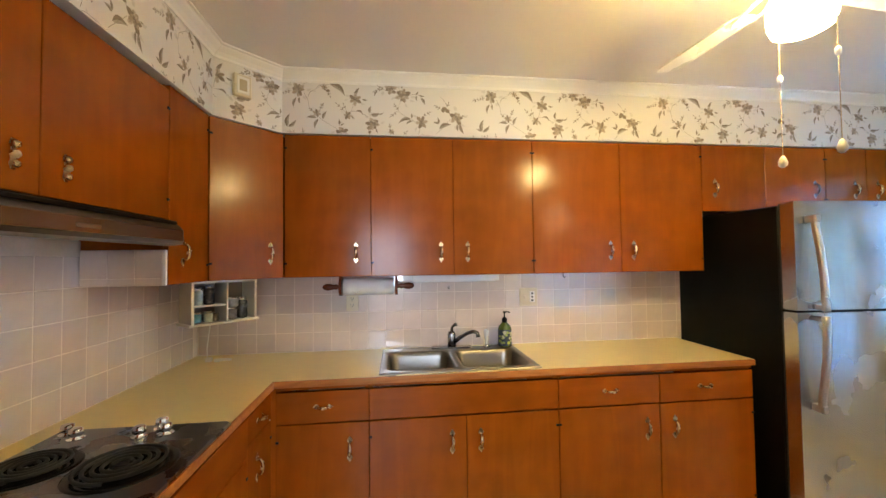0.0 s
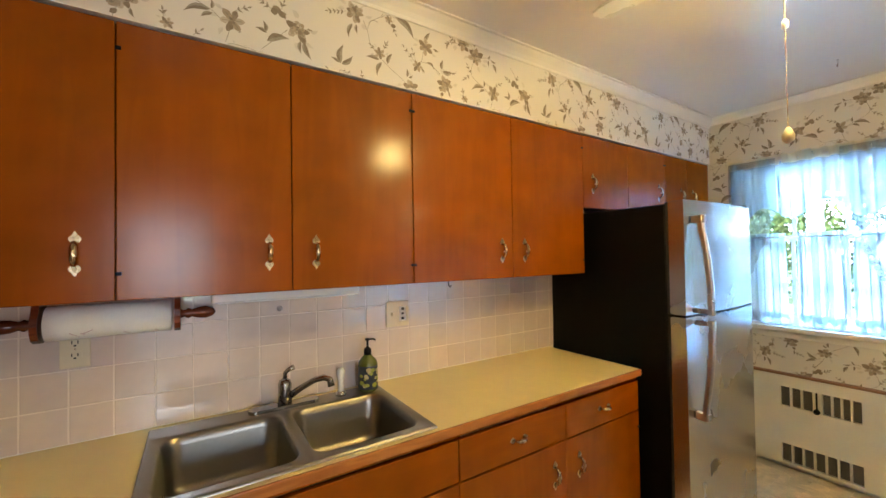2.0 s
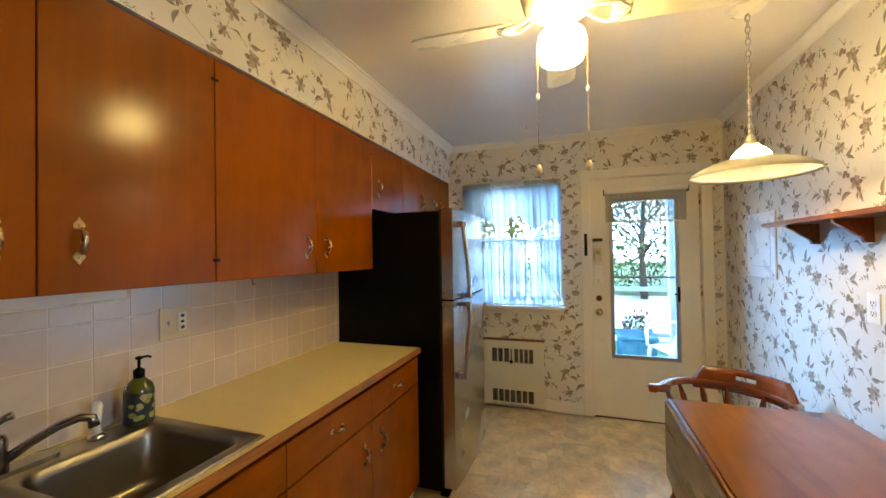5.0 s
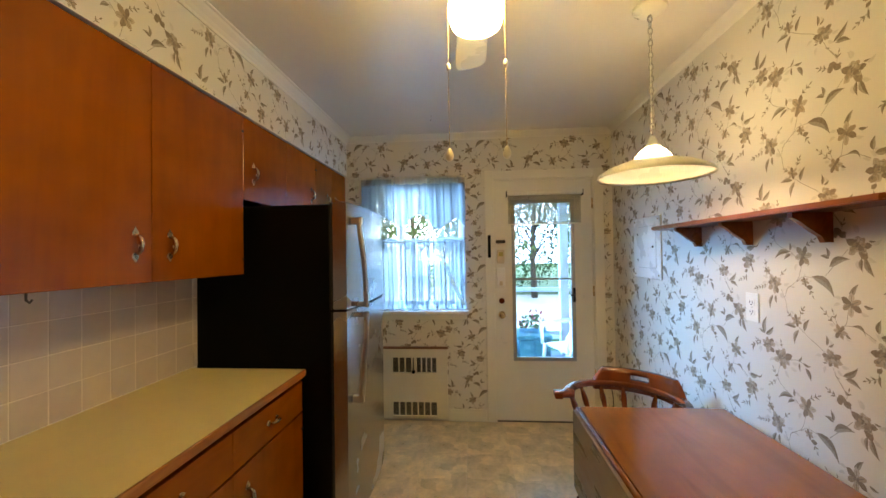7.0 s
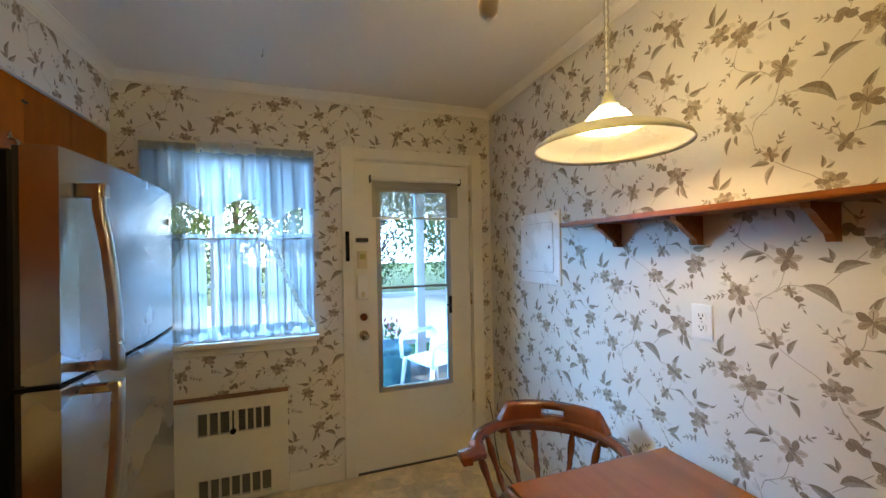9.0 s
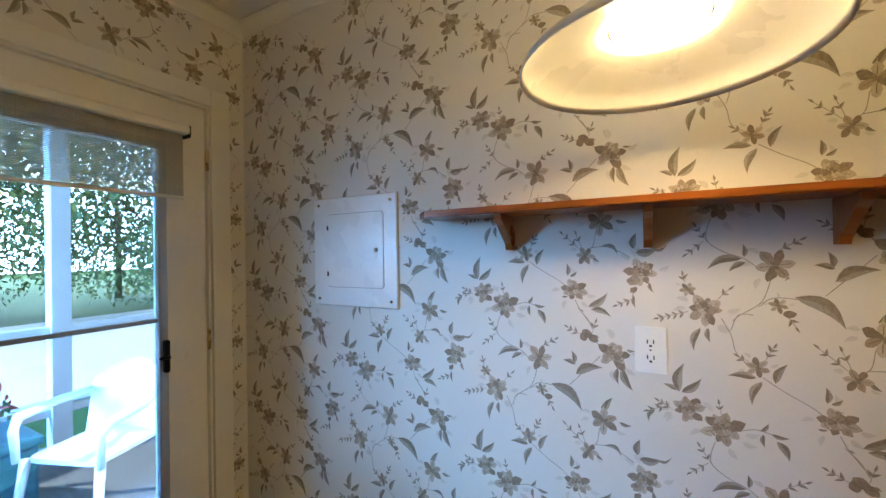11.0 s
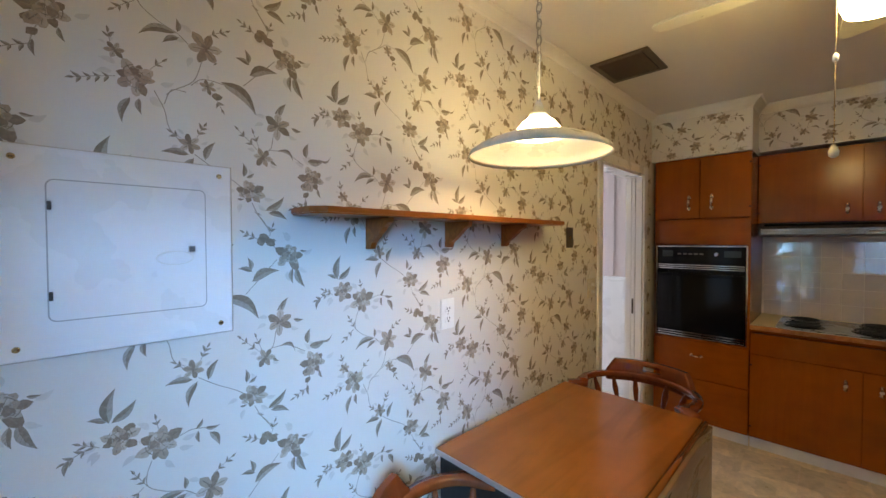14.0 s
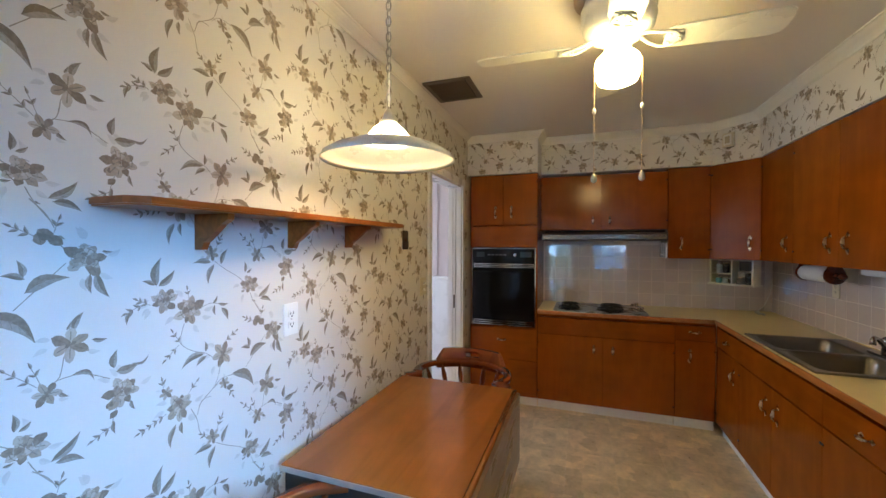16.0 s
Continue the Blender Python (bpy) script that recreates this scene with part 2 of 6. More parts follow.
def glass(name, tint=(1, 1, 1), rough=0.0, clear=0.9):
    """Thin pane: mostly clear, with a mirror gloss."""
    m = bpy.data.materials.new(name)
    m.use_nodes = True
    nt = m.node_tree
    out = nt.nodes["Material Output"]
    tr, gl, mx, fr = (nt.nodes.new("ShaderNode" + n) for n in ("BsdfTransparent", "BsdfGlossy", "MixShader", "Fresnel"))
    tr.inputs[0].default_value = (*[clear * c for c in tint], 1)
    gl.inputs["Roughness"].default_value = rough
    fr.inputs[0].default_value = 1.45
    nt.links.new(fr.outputs[0], mx.inputs[0])
    nt.links.new(tr.outputs[0], mx.inputs[1])
    nt.links.new(gl.outputs[0], mx.inputs[2])
    nt.links.new(mx.outputs[0], out.inputs[0])
    return m


def sheer(name, color, clear):
    """Thin cloth: part of the light goes straight through, part is scattered."""
    m = bpy.data.materials.new(name)
    m.use_nodes = True
    nt = m.node_tree
    out = nt.nodes["Material Output"]
    tr, tl, df, m1, m2 = (nt.nodes.new("ShaderNode" + n) for n in ("BsdfTransparent", "BsdfTranslucent", "BsdfDiffuse", "MixShader", "MixShader"))
    tl.inputs[0].default_value = df.inputs[0].default_value = (*color, 1)
    wv = nt.nodes.new("ShaderNodeTexNoise")
    wv.inputs["Scale"].default_value = 260
    mr = nt.nodes.new("ShaderNodeMapRange")
    mr.inputs["To Min"].default_value, mr.inputs["To Max"].default_value = clear * 0.5, clear * 1.5
    tc = nt.nodes.new("ShaderNodeTexCoord")
    nt.links.new(tc.outputs["Object"], wv.inputs["Vector"])
    nt.links.new(wv.outputs[0], mr.inputs[0])
    m1.inputs[0].default_value = 0.45
    nt.links.new(tl.outputs[0], m1.inputs[1])
    nt.links.new(df.outputs[0], m1.inputs[2])
    nt.links.new(mr.outputs[0], m2.inputs[0])
    nt.links.new(m1.outputs[0], m2.inputs[1])
    nt.links.new(tr.outputs[0], m2.inputs[2])
    nt.links.new(m2.outputs[0], out.inputs[0])
    return m


GLASS = glass("window_glass")
# Blue tint put into the door glass to cool and dim the daylight.
DOOR_GLASS = glass("tinted_door_glass", (0.78, 0.90, 1.0), 0.0, 0.82)
SHEER = sheer("sheer_cotton", (0.31, 0.34, 0.365), 0.14)
SHEER_FINE = sheer("fine_sheer_cotton", (0.26, 0.29, 0.32), 0.58)
HEADING = sheer("curtain_heading", (0.80, 0.74, 0.60), 0.04)
LACE = sheer("lace_edge", (0.85, 0.82, 0.74), 0.12)
GLOBE = glowing("lit_globe", (1.0, 0.75, 0.28), 29)
BULB = glowing("lit_bulb", (1.0, 0.75, 0.37), 38)
LITGLASS = glowing("lit_glass", (1.0, 0.78, 0.42), 21)

# ---- plan ----
W, E, S, N = -1.02, 3.50, 0.0, 2.557
F, C = 0.02, 2.46
UP_Y, UP_X, UP_B, UP_T = 2.262, -0.71, 1.351, 2.122
CT, CTF_Y, CTF_X = 0.892, 1.965, -0.405
T = 0.12


# ---- the room's shell ----
def wall_with_holes(name, axis, at, back, u0, u1, z0, z1, holes, material, label):
    """A wall of thickness from at to back, with rectangular holes (u0, z0, u1, z1)."""
    bm = bmesh.new()
    us = sorted({u0, u1, *[h[0] for h in holes], *[h[2] for h in holes]})
    zs = sorted({z0, z1, *[h[1] for h in holes], *[h[3] for h in holes]})
    for a, b in zip(us, us[1:]):
        for c, d in zip(zs, zs[1:]):
            if any(h[0] - 1e-6 <= a and b <= h[2] + 1e-6 and h[1] - 1e-6 <= c and d <= h[3] + 1e-6 for h in holes):
                continue
            if axis == "x":
                bx(bm, at, a, c, back, b, d)
            else:
                bx(bm, a, at, c, b, back, d)
    bmesh.ops.remove_doubles(bm, verts=bm.verts[:], dist=1e-5)
    return setting(name, bm, material, label, "wall")


WIN = (1.225, 0.955, 2.105, 2.085)      # y0, z0, y1, z1
DOOR = (0.150, F, 0.985, 2.065)
HALL = (-0.23, F, 0.525, 1.985)         # x0, z0, x1, z1
wall_east = wall_with_holes("wall_east", "x", E, E + T, S - T, N + T, F, C, [WIN, DOOR], PAPER, "papered wall with taupe floral print round window and door")
wall_south = wall_with_holes("wall_south", "y", S, S - T, W - T, E, F, C, [HALL], PAPER, "long papered wall with taupe floral print")
wall_north = wall_with_holes("wall_north", "y", N, N + T, W - T, E, F, C, [], PAPER, "papered wall behind sink and wall cabinets")
wall_west = wall_with_holes("wall_west", "x", W, W - T, S, N, F, C, [], PAPER, "papered wall behind cooktop")
setting("ceiling", box(W - T, S - T, C, E + T, N + T, C + 0.1), PAINT, "smooth cream painted ceiling with soft sheen", "ceiling")
floor_ob = setting("floor", box(W - T, -1.9, F - 0.12, E + T, N + T, F - 0.004), GROUT, "mottled tan vinyl floor", "floor")

# wall faces above the cabinets (dropped soffit in line with the doors)
SOF = UP_T + 0.003
OV_Y0, OV_Y1, OV_X = 0.03, 0.64, -0.42
bm = bmesh.new()
slab(bm, [(W, OV_Y1 + 0.002), (UP_X + 0.012, OV_Y1 + 0.002), (UP_X + 0.012, 2.012 + 0.005), (-0.448 - 0.005, UP_Y - 0.012), (E, UP_Y - 0.012), (E, N), (W, N)][::-1], SOF, C, "xy")
soffit = setting("soffit", bm, PAPER, "papered soffit above the wall cabinets", "soffit")
soffit_oven = setting("soffit_oven", box(W, S, SOF - 0.02, OV_X - 0.004, OV_Y1, C), PAPER, "papered soffit above the oven cabinet", "soffit")


def crown(name, pts, size=0.058):
    """Cove moulding along points under the ceiling; the room lies to the right of the way."""
    bm = bmesh.new()
    prof = [(0.0, -size), (0.006, -size), (0.010, -size * 0.80), (0.022, -size * 0.55), (0.040, -size * 0.28), (0.046, -size * 0.16), (0.056, -size * 0.12), (0.056, 0.0), (0, 0)]
    pts = [Vector(p) for p in pts]
    rings = []
    for i, p in enumerate(pts):
        d0 = (pts[i] - pts[i - 1]).normalized() if i else None
        d1 = (pts[i + 1] - pts[i]).normalized() if i + 1 < len(pts) else None
        n0, n1 = (Vector((d.y, -d.x)) if d else None for d in (d0, d1))
        if n0 and n1:
            n = (n0 + n1).normalized()
            n = n / max(0.3, n.dot(n0))
        else:
            n = n0 or n1
        rings.append([bm.verts.new((p.x + n.x * u, p.y + n.y * u, C - 0.001 + v)) for u, v in prof])
    for a, b in zip(rings, rings[1:]):
        for k in range(len(prof) - 1):
            bm.faces.new((a[k], b[k], b[k + 1], a[k + 1]))
    bm.faces.new(rings[0])
    bm.faces.new(rings[-1][::-1])
    bmesh.ops.recalc_face_normals(bm, faces=bm.faces[:])
    return setting(name, bm, TRIM, "white painted crown moulding", "trim")


sx, sy = UP_X + 0.012, UP_Y - 0.012
crown("crown_moulding", [(OV_X - 0.004, S), (OV_X - 0.004, OV_Y1), (sx, OV_Y1), (sx, 2.017), (-0.453, sy), (E, sy)])
crown("crown_moulding_east", [(E, sy), (E, S)], 0.045)
crown("crown_moulding_south", [(E, S), (OV_X - 0.004, S)], 0.035)

# baseboards, quarter round
def baseboard(name, x0, y0, x1, y1):
    bm = box(x0, y0, F, x1, y1, F + 0.105, 0.004)
    setting(name, bm, TRIM, "cream painted baseboard", "trim")


baseboard("baseboard_south", 0.60, S, E, S + 0.016)
baseboard("baseboard_east", E - 0.016, 1.06, E, 1.385)
baseboard("baseboard_hall", OV_X + 0.002, S, -0.32, S + 0.016)


# ---- cabinets ----
def pull_handle(parent, x, z, y=-0.020, level=False, bean=False):
    """Brass pull with pointed backplates and a bowed grip, on a face at y."""
    bm = bmesh.new()
    if bean:
        for dz in (-0.024, 0, 0.024):
            lathe(bm, [(0.004, 0), (0.010, 0.002), (0.011, 0.008), (0.007, 0.014), (0.002, 0.017)], m=Matrix.Rotation(radians(90), 4, "X"), at=(0, 0, dz), seg=12)
        bx(bm, -0.006, -0.003, -0.038, 0.006, 0, 0.038, 0.001)
    else:
        for s in (1, -1):
            pts = [(-0.004, 0.028), (0.004, 0.028), (0.009, 0.033), (0.013, 0.040), (0.011, 0.047), (0.006, 0.052), (0.003, 0.058), (0, 0.064), (-0.003, 0.058), (-0.006, 0.052), (-0.011, 0.047), (-0.013, 0.040), (-0.009, 0.033)]
            slab(bm, [(u, v * s) for u, v in (pts if s == 1 else pts[::-1])], -0.0025, 0)
            cone(bm, (0, -0.002, 0.043 * s), (0, -0.005, 0.043 * s), 0.0035, 0.002, 8)
        tube(bm, [(0, -0.001, 0.032), (0, -0.015, 0.030), (0, -0.022, 0.020), (0, -0.024, 0), (0, -0.022, -0.020), (0, -0.015, -0.030), (0, -0.001, -0.032)], [0.005, 0.006, 0.0075, 0.0085, 0.0075, 0.006, 0.005], 8)
    ob = part("handle", bm, BRASS, parent, "worn brass pull handle")
    ob.matrix_basis = pose(x, y, z, 0, 90 if level else 0, 0) @ Matrix.Diagonal((0.85, 1, 0.74, 1) if level else (1, 1, 0.95, 1))
    return ob


def hinge_pins(parent, x, z0, z1, y=-0.020):
    for z in (z0, z1):
        part("hinge", box(x - 0.007, y - 0.004, z - 0.005, x + 0.007, y + 0.002, z + 0.005, 0.001), BLACK, parent, "small black hinge")


def cabinet_front(parent, kind, x0, x1, z0, z1, handle=None, hinge=None, material=None, bean=False):
    gap = 0.0014
    ob = part(kind, box(x0 + gap, -0.020, z0 + gap, x1 - gap, -0.001, z1 - gap, 0.0018), material or (CAB if kind == "door" else CAB_H), parent)
    if handle:
        pull_handle(ob, handle[0], handle[1], level=kind == "drawer", bean=bean)
    if hinge is not None:
        hinge_pins(ob, hinge, z0 + 0.075, z1 - 0.075)
    return ob


def cabinet_body(parent, w, d, z0, z1, material=None, top=True):
    """Open carcass: sides, back, top and bottom boards."""
    bm = bmesh.new()
    bx(bm, 0, 0, z0, 0.018, d, z1)
    bx(bm, w - 0.018, 0, z0, w, d, z1)
    bx(bm, 0.018, 0, z0, w - 0.018, d, z0 + 0.018)
    if top:
        bx(bm, 0.018, 0, z1 - 0.018, w - 0.018, d, z1)
    bx(bm, 0.018, d - 0.008, z0 + 0.018, w - 0.018, d, z1 - 0.018)
    bx(bm, 0.018, 0.002, z0 + 0.018, w - 0.018, 0.014, z1 - 0.018)
    bmesh.ops.remove_doubles(bm, verts=bm.verts[:], dist=1e-5)
    return part("body", bm, material or CAB, parent)


def wall_cabinet(x0, cuts, z0, z1, handles, hinges, label, y=UP_Y, depth=N - UP_Y - 0.002, rz=0, origin=None, bean=False, group="wall cabinets"):
    """A cabinet with doors between the cuts (from its left end)."""
    w = cuts[-1]
    place = origin or (x0, y + 0.020, 0)
    cab = thing("wall_cabinet", (place[0], place[1], z0), label, "cabinet", rz, group)
    h = z1 - z0
    cabinet_body(cab, w - 0.001, depth - 0.02, 0, h)
    for i, (a, b) in enumerate(zip(cuts, cuts[1:])):
        cabinet_front(cab, "door", a, b, 0.0, h, handles[i], hinges[i], bean=bean)
    return cab


UPL = "reddish-brown stained wooden wall cabinet with brass pulls"
HZ = 0.13   # handle height above the door's foot
wall_cabinet(-0.446, [0, 0.456], UP_B, UP_T, [(0.375, HZ)], [0.008], UPL + " and one door")
wall_cabinet(0.010, [0, 0.4565, 0.919], UP_B, UP_T, [(0.385, HZ), (0.535, HZ)], [0.006, 0.913], UPL + " and two doors")
wall_cabinet(0.929, [0, 0.538, 1.071], UP_B, UP_T, [(0.470, HZ), (0.615, HZ)], [0.006, 1.065], UPL + " and two doors")
SHORT_B = 1.715
wall_cabinet(2.001, [0, 0.435, 0.862], SHORT_B, UP_T, [(0.085, 0.14), (0.785, 0.14)], [None, 0.855], UPL + " above the fridge", group="short wall cabinets")
wall_cabinet(2.864, [0, 0.303, 0.634], SHORT_B, UP_T, [(0.215, 0.14), (0.385, 0.14)], [0.006, None], UPL + " above the fridge", group="short wall cabinets")
# west side: over the hood, and the narrow one
HOOD_T = 1.602
wall_cabinet(0, [0, 0.528, 1.058], HOOD_T, UP_T - 0.02, [(0.46, 0.085), (0.60, 0.085)], [0.006, 1.052], UPL + " over the range hood", origin=(UP_X - 0.020, 0.642, 0), depth=UP_X - W - 0.002, rz=90, bean=True)
wall_cabinet(0, [0, 0.308], UP_B, UP_T, [(0.10, HZ)], [0.300], "narrow " + UPL, origin=(UP_X - 0.020, 1.702, 0), depth=UP_X - W - 0.002, rz=90)


def corner_cabinet():
    """Five-sided corner cabinet with one slanting door."""
    cab = thing("corner_wall_cabinet", (-0.7, 2.3, UP_B), "stained wooden corner wall cabinet with one slanting door", "cabinet")
    h = UP_T - UP_B
    a, b = Vector((-0.71, 2.012)), Vector((-0.448, 2.262))
    d = (b - a).normalized()
    n = Vector((-d.y, d.x))
    o = Vector((-0.7, 2.3))
    ai, bi = a + n * 0.021 - o, b + n * 0.021 - o
    bm = bmesh.new()
    slab(bm, [tuple(ai), tuple(bi), (-0.4475 - o.x, N - 0.002 - o.y), (W + 0.002 - o.x, N - 0.002 - o.y), (W + 0.002 - o.x, 2.0115 - o.y), (ai.x - 0.02, 2.0115 - o.y)], 0, h, "xy")
    part("body", bm, CAB, cab)
    door = part("door", box(0.002, -0.02, 0.002, (b - a).length - 0.002, -0.001, h - 0.002, 0.002), CAB, cab)
    door.matrix_basis = pose(*(a + n * 0.02 - o), 0, 0, 0, math.degrees(math.atan2(d.y, d.x)))
    pull_handle(door, 0.29, HZ)
    hinge_pins(door, 0.008, 0.08, h - 0.08)


corner_cabinet()


def base_cabinet(w, fronts, label, origin, rz=0, depth=0.56, z0=0.10, z1=0.842):
    """Fronts: (kind, x0, x1, z0, z1, handle, hinge)."""
    cab = thing("base_cabinet", (origin[0], origin[1], F), label, "cabinet", rz, "base cabinets")
    cabinet_body(cab, w - 0.001, depth, z0 - F, z1 - F, top=False)
    part("plinth", box(0.002, 0.018, 0, w - 0.003, 0.03, z0 - F - 0.001), TRIM_COOL, cab, "white painted plinth")
    part("top_rail", box(0.001, -0.014, z1 - F + 0.001, w - 0.002, 0.004, 0.8605 - F), CAB_H, cab)
    for kind, a, b, c, d, hd, hg in fronts:
        cabinet_front(cab, kind, a, b, c - F, d - F, (hd[0], hd[1] - F) if hd else None, hg)
    return cab


BL = "reddish-brown stained wooden base cabinet with "
B_T, B_M, B_B = 0.836, 0.690, 0.105
FY = 1.985 + 0.02
base_cabinet(0.4195, [("drawer", 0, 0.4195, B_M, B_T, (0.21, 0.765), None), ("door", 0, 0.4195, B_B, B_M - 0.004, (0.33, 0.565), 0.006)], BL + "drawer and door", (-0.405, FY))
part("filler", box(-0.0245, -0.021, B_B - F, 0.0012, -0.003, 0.8605 - F), CAB, [o for o in bpy.data.objects if o.name.startswith("base_cabinet")][0], "narrow corner filler strip")
base_cabinet(0.9275, [("panel", 0, 0.9275, B_M, B_T, None, None), ("door", 0, 0.4625, B_B, B_M - 0.004, (0.392, 0.565), 0.006), ("door", 0.4625, 0.9275, B_B, B_M - 0.004, (0.532, 0.565), 0.92)], BL + "two doors under the sink", (0.0145, FY))
base_cabinet(1.077, [("drawer", 0, 0.541, B_M, B_T, (0.275, 0.765), None), ("drawer", 0.541, 1.077, B_M, B_T, (0.80, 0.765), None), ("door", 0, 0.541, B_B, B_M - 0.004, (0.470, 0.565), 0.006), ("door", 0.541, 1.077, B_B, B_M - 0.004, (0.622, 0.565), 1.07)], BL + "two drawers and two doors", (0.943, FY))
FX = -0.425 - 0.02
c = base_cabinet(1.062, [("panel", 0, 1.062, B_M, B_T, None, None), ("door", 0, 0.536, B_B, B_M - 0.004, None, 0.006), ("door", 0.536, 1.062, B_B, B_M - 0.004, None, 1.055)], BL + "two doors under the cooktop", (FX, 0.643), 90)
for door, x in zip([o for o in c.children if o.name.startswith("door")], (0.465, 0.612)):
    pull_handle(door, x, 0.585 - F, bean=True)
base_cabinet(0.276, [("drawer", 0, 0.276, 0.722, B_T, (0.135, 0.785), None), ("door", 0, 0.276, B_B, 0.718, (0.10, 0.600), 0.27)], BL + "small drawer and narrow door", (FX, 1.706), 90)


# ---- oven tower ----
def oven_tower():
    w, d = OV_Y1 - OV_Y0, OV_X - W - 0.02
    cab = thing("oven_cabinet", (OV_X - 0.02, OV_Y0, F), "tall stained wooden cabinet housing a built-in oven", "cabinet", 90)
    z = lambda v: v - F
    for a in (0, w - 0.02):
        part("side_board", box(a, 0, z(0.10), a + 0.02, d, z(2.10)), CAB, cab)
    for a, b in ((0.10, 0.12), (0.70, 0.725), (2.08, 2.10)):
        part("shelf_board", box(0.0205, 0, z(a), w - 0.0205, d, z(b)), CAB, cab)
    part("back_board", box(0.0205, d - 0.01, z(0.1205), w - 0.0205, d, z(2.0795)), CAB, cab)
    part("plinth", box(0.002, 0.018, 0, w - 0.002, 0.03, z(0.099)), TRIM_COOL, cab, "white painted plinth")
    m = w / 2
    cabinet_front(cab, "door", 0, m, z(1.64), z(2.098), (m - 0.07, z(1.76)), 0.006)
    cabinet_front(cab, "door", m, w, z(1.64), z(2.098), (m + 0.075, z(1.76)), w - 0.006)
    cabinet_front(cab, "panel", 0, w, z(1.445), z(1.635))
    cabinet_front(cab, "drawer", 0, w, z(0.43), z(0.712), (m - 0.01, z(0.605)))
    cabinet_front(cab, "panel", 0, w, z(0.105), z(0.426))
    ov = thing("wall_oven", (OV_X - 0.02, OV_Y0, 0.728), "black glass built-in wall oven with chrome trim", "oven", 90)
    part("case", box(0.022, 0.0, 0, w - 0.022, 0.5, 0.708), BLACK, ov)
    bm = bmesh.new()
    bx(bm, 0.012, -0.026, 0, 0.024, 0, 0.708, 0.002)
    bx(bm, w - 0.024, -0.026, 0, w - 0.012, 0, 0.708, 0.002)
    bx(bm, 0.024, -0.024, 0.698, w - 0.024, 0, 0.708, 0.002)
    part("chrome_trim", bm, CHROME, ov, "chrome edge trim")
    part("control_panel", box(0.025, -0.022, 0.575, w - 0.025, -0.001, 0.697, 0.002), GLOSSBLACK, ov, "black glass control panel")
    for x, wd in ((0.06, 0.075), (w - 0.15, 0.10)):
        part("display", box(x, -0.0245, 0.625, x + wd, -0.0215, 0.672, 0.001), shader("display_grey", (0.035, 0.045, 0.045), 0.15, bump=0), ov, "small dark display window")
    for i in range(5):
        part("button", box(0.165 + i * 0.036, -0.0242, 0.640, 0.190 + i * 0.036, -0.0215, 0.652, 0.001), shader("button_grey", (0.14, 0.13, 0.12), 0.4, bump=0), ov)
    bm = bmesh.new()
    lathe(bm, [(0.017, 0), (0.016, 0.012), (0.010, 0.017)], m=Matrix.Rotation(radians(90), 4, "X"), at=(w - 0.195, -0.021, 0.645), seg=16)
    part("knob", bm, CHROME, ov, "chrome knob")
    for i in range(3):
        part("vent_slat", box(0.03, -0.020 - 0.003 * i, 0.530 + i * 0.014, w - 0.03, -0.003, 0.537 + i * 0.014, 0.001), CHROME, ov, "bright vent strip")
    dr = part("oven_door", box(0.026, -0.040, 0.062, w - 0.026, -0.001, 0.508, 0.004), GLOSSBLACK, ov, "black glass oven door")
    bm = bmesh.new()
    bx(bm, 0.03, -0.070, 0.478, w - 0.03, -0.055, 0.500, 0.005, 2)
    for x in (0.06, w - 0.075):
        bx(bm, x, -0.056, 0.482, x + 0.015, -0.039, 0.496)
    part("oven_handle", bm, GLOSSBLACK, dr, "black bar handle")
    part("window", box(0.12, -0.0412, 0.14, w - 0.12, -0.0398, 0.40), GLOSSBLACK, dr, "dark oven window")
    for i in range(3):
        part("vent_slat", box(0.03, -0.030, 0.006 + i * 0.018, w - 0.03, -0.003, 0.015 + i * 0.018, 0.0015), CHROME, ov, "chrome vent strip")


oven_tower()


# ---- worktop, with the sink's hole ----
SK = (0.065, 1.999, 0.86, 2.505)


def worktop():
    top = thing("worktop", (0.5, 2.2, CT), "cream-yellow laminate L-shaped worktop with wooden front edge", "worktop")
    o = Vector((0.5, 2.2, CT))
    bm = bmesh.new()
    zt, zb = 0.0, -0.030
    x1 = 2.020
    ix, iy = SK[0] + 0.012, SK[1] + 0.012
    jx, jy = SK[2] - 0.012, SK[3] - 0.012
    e = 0.011
    for a, b, c2, d in ((W + 0.001, 0.644, CTF_X - e, CTF_Y + e), (W + 0.001, CTF_Y + e, ix, N - 0.001), (ix, CTF_Y + e, jx, iy), (ix, jy, jx, N - 0.001), (jx, CTF_Y + e, x1, N - 0.001)):
        bx(bm, a - o.x, b - o.y, zb, c2 - o.x, d - o.y, zt)
    bmesh.ops.remove_doubles(bm, verts=bm.verts[:], dist=1e-5)
    part("laminate", bm, LAMINATE, top)
    part("edge_strip", box(CTF_X - e - o.x, CTF_Y - o.y, zb - 0.001, x1 - o.x, CTF_Y + e - 0.0005 - o.y, zt + 0.0008, 0.004, 2), EDGE, top, "worn wooden edge strip")
    part("edge_strip", box(CTF_X - e + 0.0005 - o.x, 0.644 - o.y, zb - 0.001, CTF_X - o.x, CTF_Y - 0.0005 - o.y, zt + 0.0008, 0.004, 2), EDGE, top, "worn wooden edge strip")
    part("caulk", box(W - o.x + 0.001, N - 0.008 - o.y, zt, x1 - o.x, N - 0.004 - o.y, zt + 0.007, 0.002), TRIM_COOL, top, "white caulk line")


worktop()


def loop_at(bm, pts, z):
    return [bm.verts.new((x, y, z)) for x, y in pts]


